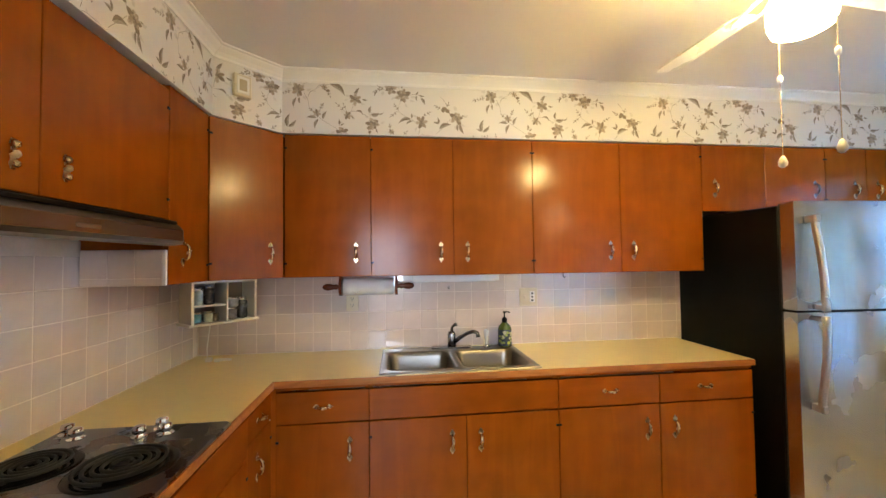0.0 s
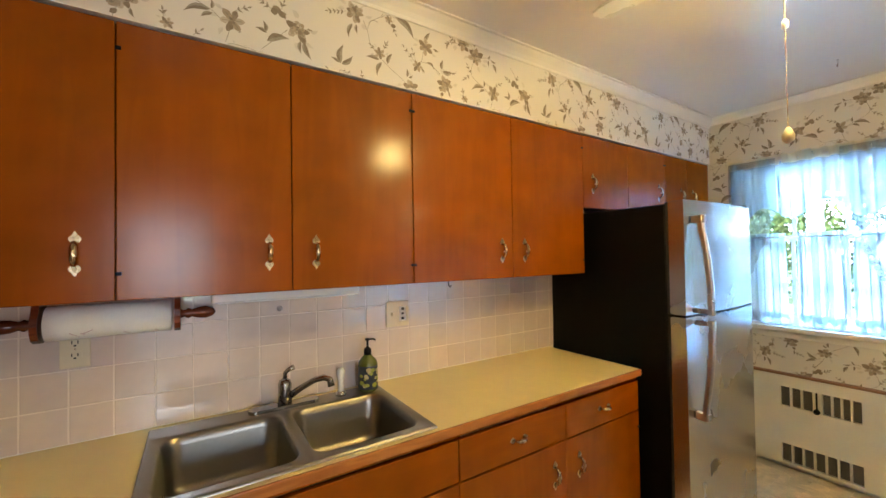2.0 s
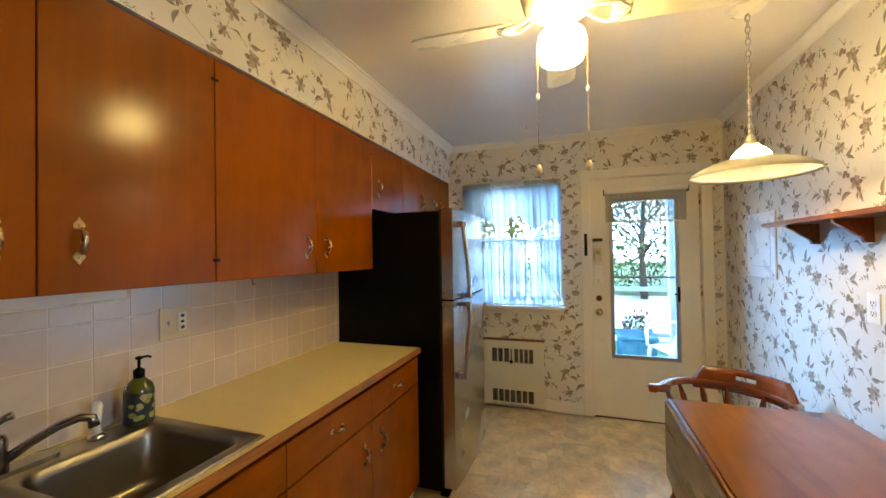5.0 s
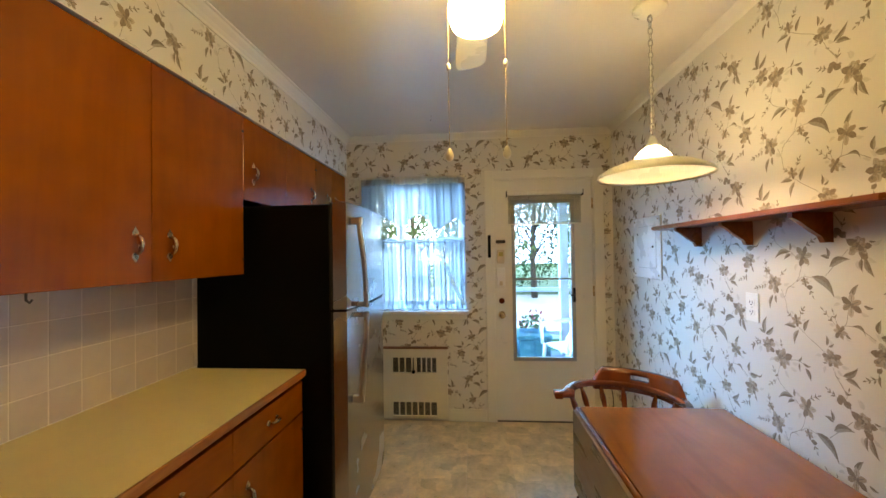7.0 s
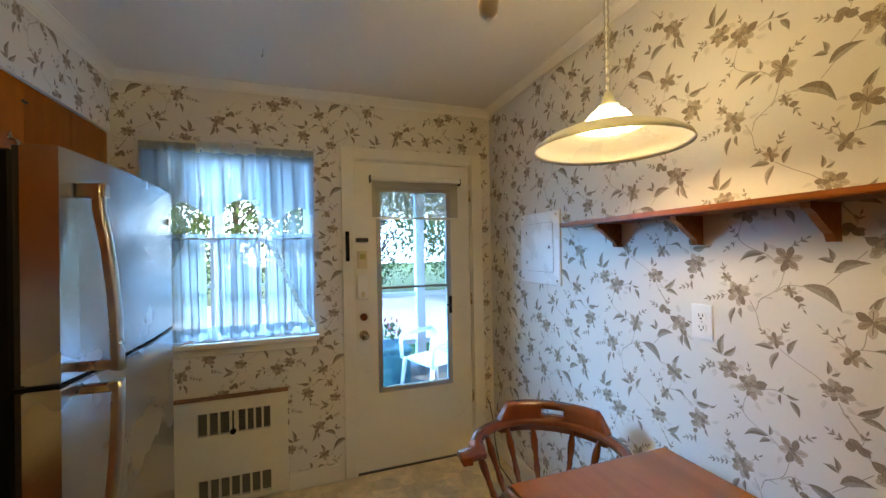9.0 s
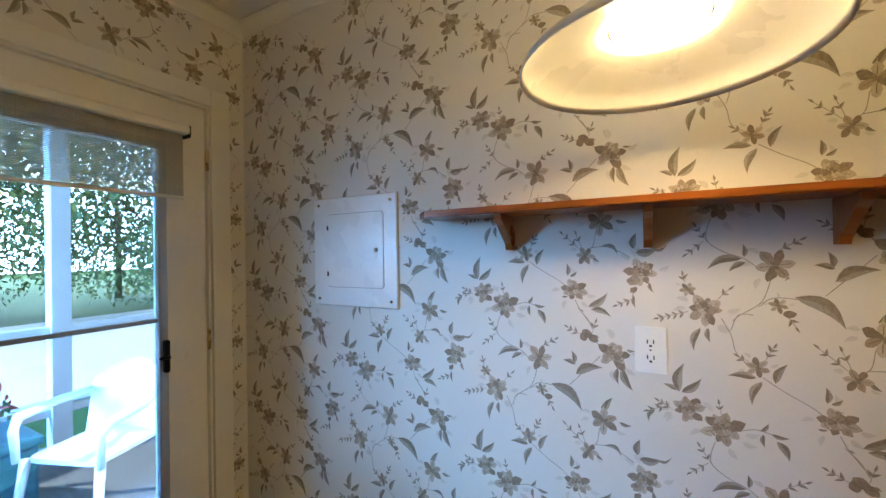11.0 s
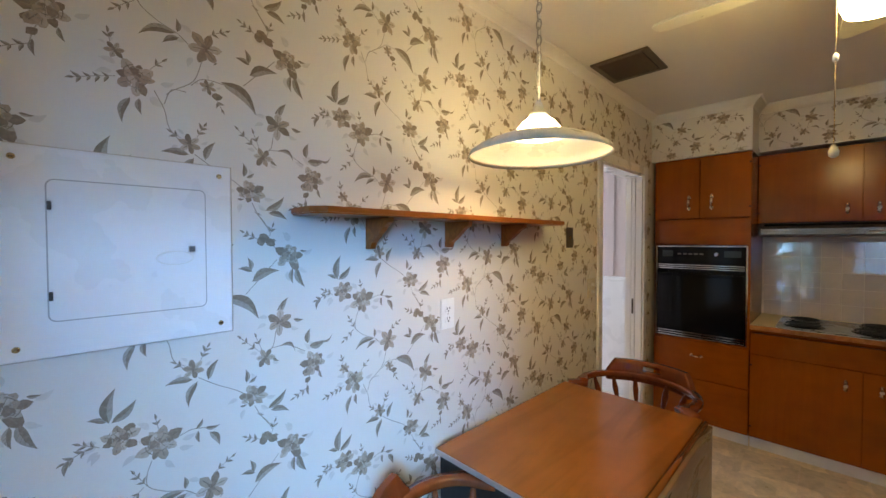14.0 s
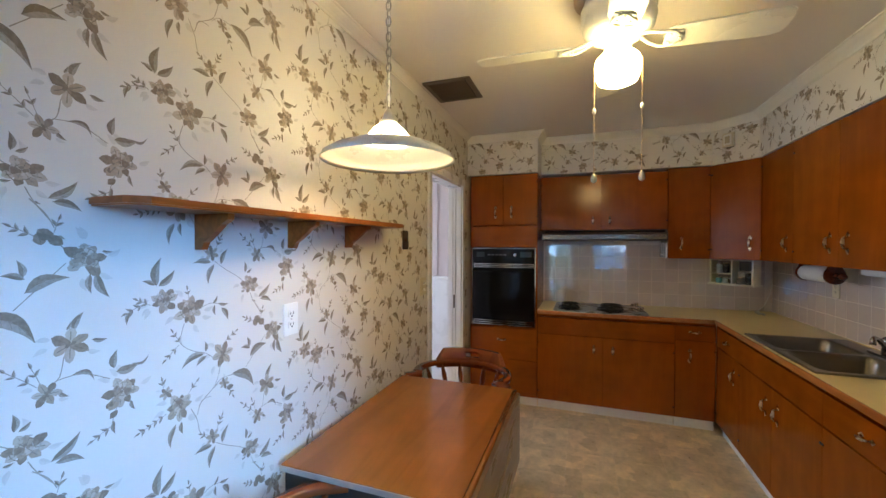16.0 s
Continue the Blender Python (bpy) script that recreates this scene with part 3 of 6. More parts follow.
def bridge(bm, a, b, smooth=True):
    n = len(a)
    for i in range(n):
        f = bm.faces.new((a[i], a[(i + 1) % n], b[(i + 1) % n], b[i]))
        f.smooth = smooth


def sink():
    s = thing("kitchen_sink", (SK[0], SK[1], CT), "stainless steel double bowl drop-in sink", "sink")
    w, d = SK[2] - SK[0], SK[3] - SK[1]
    bm = bmesh.new()
    rim = 0.008
    mid = w * 0.5
    ledge = d - 0.085
    for x0, x1 in ((0.0, mid), (mid, w)):
        a0, a1 = (x0 + 0.028 if x0 == 0 else x0 + 0.014), (x1 - 0.028 if x1 == w else x1 - 0.014)
        outer = loop_at(bm, round_rect(x0 + 0.0, 0.0, x1, ledge, 0.0005), rim)
        lips = [(0.0, 0.055, rim), (0.006, 0.052, rim - 0.006), (0.012, 0.052, rim - 0.030), (0.022, 0.05, rim - 0.150), (0.036, 0.045, rim - 0.172), (0.075, 0.03, rim - 0.180)]
        prev = outer
        for ins, r, z in lips:
            lp = loop_at(bm, round_rect(a0 + ins, 0.030 + ins, a1 - ins, ledge - 0.012 - ins, r), z)
            bridge(bm, prev, lp)
            prev = lp
        f = bm.faces.new(prev)
        f.smooth = True
    bm.faces.new(loop_at(bm, [(0, ledge), (w, ledge), (w, d), (0, d)], rim))
    o1 = loop_at(bm, round_rect(0, 0, w, d, 0.0006), rim)
    o2 = loop_at(bm, round_rect(-0.004, -0.004, w + 0.004, d + 0.004, 0.003), rim - 0.003)
    o3 = loop_at(bm, round_rect(-0.005, -0.005, w + 0.005, d + 0.005, 0.004), 0.0005)
    bridge(bm, o1, o2)
    bridge(bm, o2, o3)
    bmesh.ops.recalc_face_normals(bm, faces=bm.faces[:])
    part("basin", bm, SINKSTEEL, s)
    for x in (mid / 2, mid * 1.5):
        bm = bmesh.new()
        lathe(bm, [(0.042, 0), (0.044, 0.002), (0.030, 0.004), (0.026, 0.001)], at=(x, d * 0.42, rim - 0.1795), seg=20)
        part("drain", bm, CHROME, s, "chrome drain ring")
    f = thing("faucet", (0.475, SK[3] - 0.045, CT + 0.0085), "chrome single-lever kitchen faucet with low spout", "faucet")
    bm = slab(bmesh.new(), round_rect(-0.125, -0.026, 0.125, 0.026, 0.025), 0, 0.012, "xy")
    part("base_plate", bm, FAUCET, f)
    bm = lathe(bmesh.new(), [(0.026, 0.012), (0.024, 0.05), (0.025, 0.085), (0.020, 0.100), (0.006, 0.108)], seg=18)
    part("column", bm, FAUCET, f)
    bm = tube(bmesh.new(), [(0, 0, 0.10), (0.004, 0.01, 0.125), (0.016, -0.004, 0.140), (0.03, -0.012, 0.146)], [0.009, 0.008, 0.009, 0.011], 10)
    part("lever", bm, FAUCET, f)
    bm = tube(bmesh.new(), [(0.015, -0.012, 0.040), (0.045, -0.04, 0.070), (0.085, -0.085, 0.105), (0.115, -0.115, 0.118), (0.132, -0.13, 0.112), (0.136, -0.134, 0.088)], [0.013, 0.012, 0.011, 0.011, 0.012, 0.013], 10)
    part("spout", bm, FAUCET, f)
    sp = thing("side_sprayer", (0.69, SK[3] - 0.045, CT + 0.0085), "white sink sprayer standing in its chrome holder", "sprayer")
    part("collar", lathe(bmesh.new(), [(0.022, 0), (0.021, 0.010), (0.013, 0.018)], seg=16), CHROME, sp)
    part("spray_head", lathe(bmesh.new(), [(0.011, 0.018), (0.010, 0.05), (0.014, 0.075), (0.016, 0.095), (0.010, 0.108)], seg=14), WHITE, sp)
    sb = thing("soap_bottle", (0.805, SK[3] - 0.050, CT + 0.0085), "dark soap dispenser bottle with patterned label and black pump", "bottle")
    part("bottle", lathe(bmesh.new(), [(0.034, 0), (0.040, 0.005), (0.041, 0.02), (0.041, 0.108), (0.037, 0.124), (0.020, 0.142), (0.014, 0.150)], seg=24), shader("bottle_olive", (0.10, 0.12, 0.02), 0.2, bump=0, coat=0.4), sb)
    part("label", lathe(bmesh.new(), [(0.0414, 0.010), (0.0416, 0.012), (0.0416, 0.104), (0.0414, 0.106)], seg=24, caps=False), shader("label_dark", (0.025, 0.035, 0.045), 0.4, vary=0.5, scale=45, fine=90, bump=0), sb, "dark blue label")
    rnd = random.Random(4)
    for i in range(30):
        a, z = rnd.uniform(-2.8, 0.5), rnd.uniform(0.022, 0.094)
        bm = bmesh.new()
        n = 10
        rr = rnd.uniform(0.007, 0.013)
        vs = [bm.verts.new((0.0421 * math.cos(a + rr * math.cos(k * 6.283 / n) / 0.042), 0.0421 * math.sin(a + rr * math.cos(k * 6.283 / n) / 0.042), z + rr * 0.8 * math.sin(k * 6.283 / n))) for k in range(n)]
        bm.faces.new(vs)
        part("label_motif", bm, (shader("motif_lime", (0.32, 0.36, 0.06), 0.45, bump=0), shader("motif_cream", (0.5, 0.45, 0.25), 0.45, bump=0))[i % 2], sb)
    bm = lathe(bmesh.new(), [(0.016, 0.148), (0.016, 0.172), (0.008, 0.178), (0.0045, 0.180), (0.0045, 0.205), (0.010, 0.207), (0.010, 0.214), (0.003, 0.217)], seg=14)
    tube(bm, [(0, 0, 0.211), (0.022, -0.006, 0.212), (0.032, -0.009, 0.206)], 0.004, 8)
    part("pump", bm, BLACK, sb, "black plastic pump")


sink()


# ---- cooktop and hood ----
def cooktop():
    k = thing("cooktop", (-0.665, 1.15, CT), "four-burner electric coil cooktop with steel surface and black coils", "cooktop")
    part("plate", slab(bmesh.new(), round_rect(-0.255, -0.37, 0.255, 0.37, 0.02), 0.0, 0.010, "xy"), shader("cooktop_steel", (0.25, 0.245, 0.245), 0.28, 1.0, 0.06, 8, 120, 0.0), k)
    part("rim", slab(bmesh.new(), round_rect(-0.262, -0.377, 0.262, 0.377, 0.024), 0.0, 0.004, "xy"), CHROME, k, "bright steel rim")
    for x, y, r in ((0.11, -0.24, 0.088), (-0.13, -0.24, 0.075), (0.10, 0.10, 0.105), (-0.135, 0.12, 0.088)):
        bm = lathe(bmesh.new(), [(r * 0.35, 0.0105), (r * 0.9, 0.0105), (r * 1.12, 0.013), (r * 1.17, 0.0115), (r * 1.18, 0.010)], at=(x, y, 0), seg=28, caps=False)
        part("drip_bowl", bm, shader("drip_bowl_black", (0.02, 0.02, 0.02), 0.18, 0.6, bump=0), k, "shiny dark drip bowl")
        pts = [(x + (r * (0.14 + 0.86 * i / 150)) * math.cos(i * 0.2), y + (r * (0.14 + 0.86 * i / 150)) * math.sin(i * 0.2), 0.022) for i in range(0, 151, 1)]
        part("coil", tube(bmesh.new(), pts, 0.0048, 6), IRON, k, "black heating coil")
    for x, y in ((0.02, 0.29), (0.09, 0.30), (-0.165, 0.30), (-0.215, 0.335), (0.055, 0.345)):
        bm = lathe(bmesh.new(), [(0.024, 0.010), (0.023, 0.014), (0.012, 0.018), (0.019, 0.024), (0.017, 0.040), (0.010, 0.043)], at=(x, y, 0), seg=16)
        part("knob", bm, CHROME, k, "chrome and clear control knob")


cooktop()


def hood():
    h = thing("range_hood", (W + 0.002, 0.655, 1.500), "dark brown enamelled range hood with steel front strip", "range hood")
    w, d = 1.04, 0.365
    bm = bmesh.new()
    prof = [(0, 0.03), (d - 0.05, 0.0), (d - 0.005, 0.006), (d, 0.016), (d, 0.060), (d - 0.02, 0.080), (d - 0.06, 0.1005), (0, 0.1005)]
    lo, hi = [bm.verts.new((u, 0, v)) for u, v in prof], [bm.verts.new((u, w, v)) for u, v in prof]
    n = len(prof)
    for i in range(n):
        bm.faces.new((lo[i], lo[(i + 1) % n], hi[(i + 1) % n], hi[i]))
    bm.faces.new(lo)
    bm.faces.new(hi)
    bmesh.ops.recalc_face_normals(bm, faces=bm.faces[:])
    part("shell", bm, BRONZE, h)
    part("front_strip", box(d + 0.0005, 0.012, 0.018, d + 0.004, w - 0.012, 0.058, 0.001), shader("brown_front", (0.19, 0.15, 0.12), 0.22, 0.75, 0.06, 4, 90, 0.0, rough_vary=0.02), h, "brushed metal front strip")
    part("badge", box(d + 0.004, w * 0.52, 0.030, d + 0.006, w * 0.52 + 0.085, 0.042, 0.001), shader("badge_tan", (0.30, 0.22, 0.15), 0.3, 0.6, bump=0), h, "small blank badge plate")
    part("top_lip", box(d - 0.045, 0.03, 0.078, d - 0.012, w - 0.02, 0.092, 0.003), BLACK, h)


hood()


# ---- fridge ----
def fridge():
    f = thing("fridge", (2.060, 1.755, F), "stainless steel top-freezer fridge with black side panels", "fridge")
    w, h = 0.735, 1.682
    part("body", box(0, 0.102, 0.03, w, 0.80, h - 0.012, 0.006), BLACK, f, "black textured cabinet")
    part("kick_grille", box(0.01, 0.07, 0.0, w - 0.01, 0.12, 0.05, 0.002), BLACK, f)
    part("hinge_cover", box(w - 0.09, 0.02, h - 0.012, w - 0.02, 0.13, h + 0.010, 0.004), BLACK, f)
    div = 1.145

    def bowed(name, z0, z1):
        bm = bmesh.new()
        pts = [(0.0, 0.088), (w, 0.088)] + [(w * (1 - i / 12), 0.020 - 0.020 * math.sin(math.pi * i / 12) ** 0.8) for i in range(13)]
        slab(bm, pts, z0, z1, "xy")
        bmesh.ops.bevel(bm, geom=[e for e in bm.edges if abs(e.verts[0].co.z - e.verts[1].co.z) < 1e-5], offset=0.004, segments=2, affect="EDGES")
        return part(name, bm, STEEL, f, "brushed stainless steel door")

    up, lo = bowed("freezer_door", div + 0.006, h), bowed("fridge_door", 0.055, div - 0.006)
    part("gasket", box(0.006, 0.088, 0.06, w - 0.006, 0.103, h - 0.004), DARKHOLE, f)
    part("divider", box(-0.004, 0.02, div - 0.005, w + 0.002, 0.102, div + 0.005), BLACK, f, "black gap strip")

    def grip(parent, z0, z1, bend_at_top):
        bm = bmesh.new()
        x = 0.058
        n = 16
        pts = []
        for i in range(n + 1):
            u = i / n
            off = 0.055 * math.sin(math.pi * min(1, max(0, (u if bend_at_top else 1 - u) * 0.5 + 0.5))) ** 0.6
            pts.append((x, 0.004 - max(0.034, off + 0.012), z0 + (z1 - z0) * u))
        rings = []
        for p in pts:
            rings.append([bm.verts.new((p[0] + sx2 * 0.0155, p[1] + sy2 * 0.010, p[2])) for sx2, sy2 in ((-1, -0.4), (-0.6, -1), (0.6, -1), (1, -0.4), (1, 1), (-1, 1))])
        for a, b in zip(rings, rings[1:]):
            for k in range(6):
                q = bm.faces.new((a[k], a[(k + 1) % 6], b[(k + 1) % 6], b[k]))
                q.smooth = k < 3
        bm.faces.new(rings[0])
        bm.faces.new(rings[-1])
        zc = z1 - 0.035 if bend_at_top else z0 + 0.0
        bx(bm, x - 0.013, -0.045, zc, x + 0.013, 0.012, zc + 0.035, 0.003)
        zc = z0 + 0.004 if bend_at_top else z1 - 0.026
        bx(bm, x - 0.010, -0.055, zc, x + 0.010, 0.014, zc + 0.022, 0.004, 2)
        bmesh.ops.recalc_face_normals(bm, faces=bm.faces[:])
        part("door_handle", bm, shader("handle_steel", (0.50, 0.47, 0.43), 0.28, 1.0, vary=0.03, bump=0.0, rough_vary=0.01), parent, "brushed steel bar handle")

    grip(up, div + 0.012, h - 0.075, True)
    grip(lo, 0.68, div - 0.012, False)
    part("mark", box(w - 0.075, 0.0045, h - 0.13, w - 0.05, 0.0100, h - 0.105, 0.001), CHROME, up, "small round maker's mark")


fridge()


# ---- window, sill, curtains ----
def window():
    y0, z0, y1, z1 = WIN
    w = thing("window_1", (E, y0, z0), "white painted double-hung window with muntins", "window")
    tagged(w, kind="structure")
    W2, H = y1 - y0, z1 - z0

    def frame_box(bm, a, b, c, d, x0, x1, t):
        bx(bm, x0, a, b, x1, a + t, d, 0.002)
        bx(bm, x0, c - t, b, x1, c, d, 0.002)
        bx(bm, x0, a + t, b, x1, c - t, b + t, 0.002)
        bx(bm, x0, a + t, d - t, x1, c - t, d, 0.002)
        return bm
    part("window_frame", frame_box(bmesh.new(), 0.0005, 0.0005, W2 - 0.0005, H - 0.0005, 0.002, T, 0.022), TRIM_COOL, w)
    mid = H * 0.52
    for name, a, b, x in (("lower_sash", 0.022, mid + 0.018, 0.055), ("upper_sash", mid - 0.018, H - 0.022, 0.085)):
        sa = part(name, frame_box(bmesh.new(), 0.023, a, W2 - 0.023, b, x, x + 0.028, 0.036), TRIM_COOL, w)
        bm = bmesh.new()
        for i in (1, 2):
            yy = 0.06 + (W2 - 0.12) * i / 3
            bx(bm, x + 0.006, yy - 0.009, a + 0.036, x + 0.022, yy + 0.009, b - 0.036)
        zz = (a + b) / 2
        bx(bm, x + 0.0065, 0.059, zz - 0.009, x + 0.0215, W2 - 0.059, zz + 0.009)
        part("muntins", bm, TRIM_COOL, sa)
        p = part("pane", box(x + 0.012, 0.058, a + 0.035, x + 0.016, W2 - 0.058, b - 0.035), GLASS, sa)
        p.visible_shadow = False
    part("sash_lock", box(0.040, W2 / 2 - 0.03, mid + 0.018, 0.062, W2 / 2 + 0.03, mid + 0.034, 0.003), BRASS, w)
    part("window_sill", box(-0.045, -0.025, -0.030, 0.06, W2 + 0.025, 0.0, 0.005, 2), TRIM_COOL, w, "white painted window sill")
    part("apron", box(-0.014, -0.010, -0.075, -0.0005, W2 + 0.010, -0.031, 0.002), TRIM, w)


window()


def cloth(bm, y0, y1, top, bottom, x, depth, waves, seed, ny=90, nz=26, ruffle=0.0, spread=1.0):
    """A gathered sheet: top and bottom are heights as functions of u across it."""
    rnd = random.Random(seed)
    ph = [rnd.uniform(0, 6.28) for _ in range(6)]
    grid = []
    for i in range(ny + 1):
        u = i / ny
        col = []
        for j in range(nz + 1):
            v = j / nz
            zt, zb = top(u), bottom(u)
            z = zt + (zb - zt) * v
            a = depth * (0.35 + 0.65 * v ** 0.6)
            dx = a * (math.sin(waves * 6.283 * u + ph[0] + 0.9 * math.sin(2.2 * u * 6.28 + ph[1])) + 0.45 * math.sin(waves * 2.3 * 6.283 * u + ph[2] + v * 1.3) + 0.25 * math.sin(waves * 4.1 * 6.283 * u + ph[3]))
            if ruffle and v < 0.08:
                dx += ruffle * math.sin(u * 6.283 * waves * 5 + ph[4])
            y = y0 + (y1 - y0) * u + 0.004 * math.sin(waves * 6.283 * u * 2 + v * 3 + ph[5])
            col.append(bm.verts.new((x + dx, y, z)))
        grid.append(col)
    for i in range(ny):
        for j in range(nz):
            f = bm.faces.new((grid[i][j], grid[i + 1][j], grid[i + 1][j + 1], grid[i][j + 1]))
            f.smooth = True
    return bm


def curtains():
    y0, z0, y1, z1 = WIN
    X = E - 0.030
    c = thing("curtain_set", (0, 0, 0), "sheer white gathered window curtains with scalloped lace edges", "curtain")
    bm = cone(bmesh.new(), (X, y0 - 0.008, 2.062), (X, y1 + 0.008, 2.062), 0.007, 0.007, 10)
    for yy in (y0 - 0.008, y1 + 0.002):
        bx(bm, X - 0.006, yy, 2.054, E - 0.0005, yy + 0.006, 2.070)
    part("curtain_rod", bm, WHITE, c)
    wdt = y1 - y0

    def lace(bm, pts, r=0.016):
        for p in pts:
            lathe(bm, [(r * 0.25, -0.001), (r * 0.9, -0.001), (r, 0), (r * 0.9, 0.001), (r * 0.25, 0.001)], m=Matrix.Rotation(radians(90), 4, "Y"), at=p, seg=10, caps=False)

    part("valance", cloth(bmesh.new(), y0 - 0.004, y1 + 0.004, lambda u: 2.095, lambda u: 1.74 + 0.05 * math.sin(u * 18) - 0.14 * abs(u - 0.5), X, 0.010, 7, 1, 110, 22, 0.006), SHEER, c, "gathered sheer valance")
    part("heading", cloth(bmesh.new(), y0 - 0.006, y1 + 0.006, lambda u: 2.100 + 0.004 * math.sin(u * 90), lambda u: 2.036 + 0.004 * math.sin(u * 70), X - 0.011, 0.007, 12, 4, 130, 6, 0.004), HEADING, c, "cream ruffled rod pocket")
    part("side_swag", cloth(bmesh.new(), y0 - 0.004, y0 + wdt * 0.36, lambda u: 2.08, lambda u: 1.02 + 0.75 * u ** 1.25, X - 0.022, 0.011, 4, 2, 60, 40), SHEER_FINE, c, "sheer tied-back side curtain")
    part("side_swag", cloth(bmesh.new(), y0 + wdt * 0.70, y1 + 0.004, lambda u: 2.08, lambda u: 1.77 - 0.75 * u ** 0.8, X - 0.022, 0.011, 4, 3, 60, 40), SHEER_FINE, c, "sheer tied-back side curtain")
    bm = bmesh.new()
    lace(bm, [(X - 0.03, y0 + wdt * 0.36 * (i / 26), 1.02 + 0.75 * (i / 26) ** 1.25 - 0.012) for i in range(1, 27)])
    part("lace_trim", bm, LACE, c, "scalloped lace trim")
    bm = cone(bmesh.new(), (X + 0.006, y0 - 0.004, 1.548), (X + 0.006, y1 + 0.004, 1.548), 0.005, 0.005, 8)
    part("cafe_rod", bm, WHITE, c)
    for a, b, sd in ((0.0, 0.31, 5), (0.345, 0.60, 6), (0.66, 0.99, 7)):
        part("cafe_panel", cloth(bmesh.new(), y0 + wdt * a, y0 + wdt * b, lambda u: 1.575, lambda u: 1.005 + 0.01 * math.sin(u * 20), X + 0.006, 0.009, 3.5, sd, 50, 24, 0.005), SHEER, c, "sheer cafe curtain panel")
    part("hem", cloth(bmesh.new(), y0, y1, lambda u: 1.045, lambda u: 0.972 + 0.006 * math.sin(u * 60), X + 0.010, 0.007, 9, 9, 110, 6), SHEER, c, "gathered sheer hem")


curtains()


# ---- back door ----
def back_door():
    d = thing("door_1", (E, DOOR[0], F), "white painted back door with tall glass panel, closed", "door")
    tagged(d, kind="structure")
    w, h = DOOR[2] - DOOR[0], DOOR[3] - F
    g0, g1, gz0, gz1 = 0.307 - DOOR[0], 0.829 - DOOR[0], 0.525 - F, 1.885 - F
    bm = bmesh.new()
    s = 0.012
    X0, X1 = 0.022, 0.066
    bx(bm, X0, s, 0.004, X1, g0, h - 0.012)
    bx(bm, X0, g1, 0.004, X1, w - s, h - 0.012)
    bx(bm, X0, g0, 0.004, X1, g1, gz0)
    bx(bm, X0, g0, gz1, X1, g1, h - 0.012)
    part("door_leaf", bm, TRIM, d)
    bm = bmesh.new()
    t = 0.030
    for a, b, c, e in ((g0, gz0, g1, gz0 + t), (g0, gz1 - t, g1, gz1), (g0, gz0 + t, g0 + t, gz1 - t), (g1 - t, gz0 + t, g1, gz1 - t)):
        bx(bm, X0 - 0.006, a, b, X1 - 0.01, c, e, 0.003)
    part("glazing_frame", bm, shader("grey_metal_frame", (0.42, 0.44, 0.46), 0.35, 0.6), d, "grey metal glazing frame")
    part("glazing_bar", box(X0 + 0.004, g0 + t, 1.207 - F, X0 + 0.02, g1 - t, 1.222 - F, 0.002), shader("bar_grey", (0.30, 0.31, 0.32), 0.35, 0.6), d, "grey metal glazing bar")
    p = part("pane", box(X0 + 0.016, g0 + t - 0.002, gz0 + t - 0.002, X0 + 0.020, g1 - t + 0.002, gz1 - t + 0.002), DOOR_GLASS, d, "glass pane with a blue tint added to dim the daylight")
    p.visible_shadow = True
    # casing round the opening
    bm = bmesh.new()
    for a, b in ((-0.012 - 0.062, 0.006), (w - 0.006, w + 0.068)):
        bx(bm, -0.018, a, 0, 0.0 - 0.0005, b, h + 0.068, 0.003)
    bx(bm, -0.0175, 0.006, h - 0.004, -0.0005, w - 0.006, h + 0.0675, 0.003)
    part("casing", bm, TRIM, d, "cream painted door casing")
    bm = bmesh.new()
    bx(bm, 0.0005, 0.0006, 0, T - 0.0005, 0.0115, h)
    bx(bm, 0.0005, w - 0.0115, 0, T - 0.0005, w - 0.0006, h)
    bx(bm, 0.0005, 0.0115, h - 0.011, T - 0.0005, w - 0.0115, h - 0.0006)
    part("jamb", bm, TRIM, d)
    part("threshold", box(0.004, 0.012, -0.004, T + 0.02, w - 0.012, 0.0035), BRONZE, d, "dark metal threshold")
    yk = 0.920 - DOOR[0]
    bm = lathe(bmesh.new(), [(0.030, 0), (0.030, 0.004), (0.012, 0.010), (0.012, 0.026), (0.024, 0.036), (0.027, 0.048), (0.020, 0.060), (0.006, 0.063)], m=Matrix.Rotation(radians(-90), 4, "Y"), at=(X0, yk, 0.915 - F), seg=20)
    part("door_knob", bm, BRASS, d, "brass door knob")
    bm = lathe(bmesh.new(), [(0.024, 0), (0.024, 0.010), (0.018, 0.014), (0.004, 0.015)], m=Matrix.Rotation(radians(-90), 4, "Y"), at=(X0, yk, 1.033 - F), seg=20)
    part("deadbolt", bm, DARKWOOD, d, "brown deadbolt rose")
    for z in (0.36, 1.05, 1.78):
        part("door_hinge", cone(bmesh.new(), (0.004, 0.0125, z), (0.004, 0.0125, z + 0.085), 0.007, 0.007, 8), BRASS, d, "brass door hinge")
    bm = box(-0.006, g0 + 0.004, 1.02 - F, X0 - 0.006, g0 + 0.022, 1.14 - F, 0.004)
    tube(bm, [(0.004, g0 + 0.012, 1.08 - F), (-0.02, g0 + 0.015, 1.08 - F), (-0.028, g0 + 0.05, 1.083 - F)], 0.006, 8)
    part("latch_handle", bm, BLACK, d, "black storm latch lever")
    # roller shade
    r = thing("roller_shade", (E + 0.014, 0.243, 1.672), "half-raised woven bamboo roller shade over the door glass", "shade")
    sw = 0.625
    part("headrail", box(-0.045, 0, 0.250, 0.0, sw, 0.286, 0.012, 3), TRIM, r, "rolled cream head")
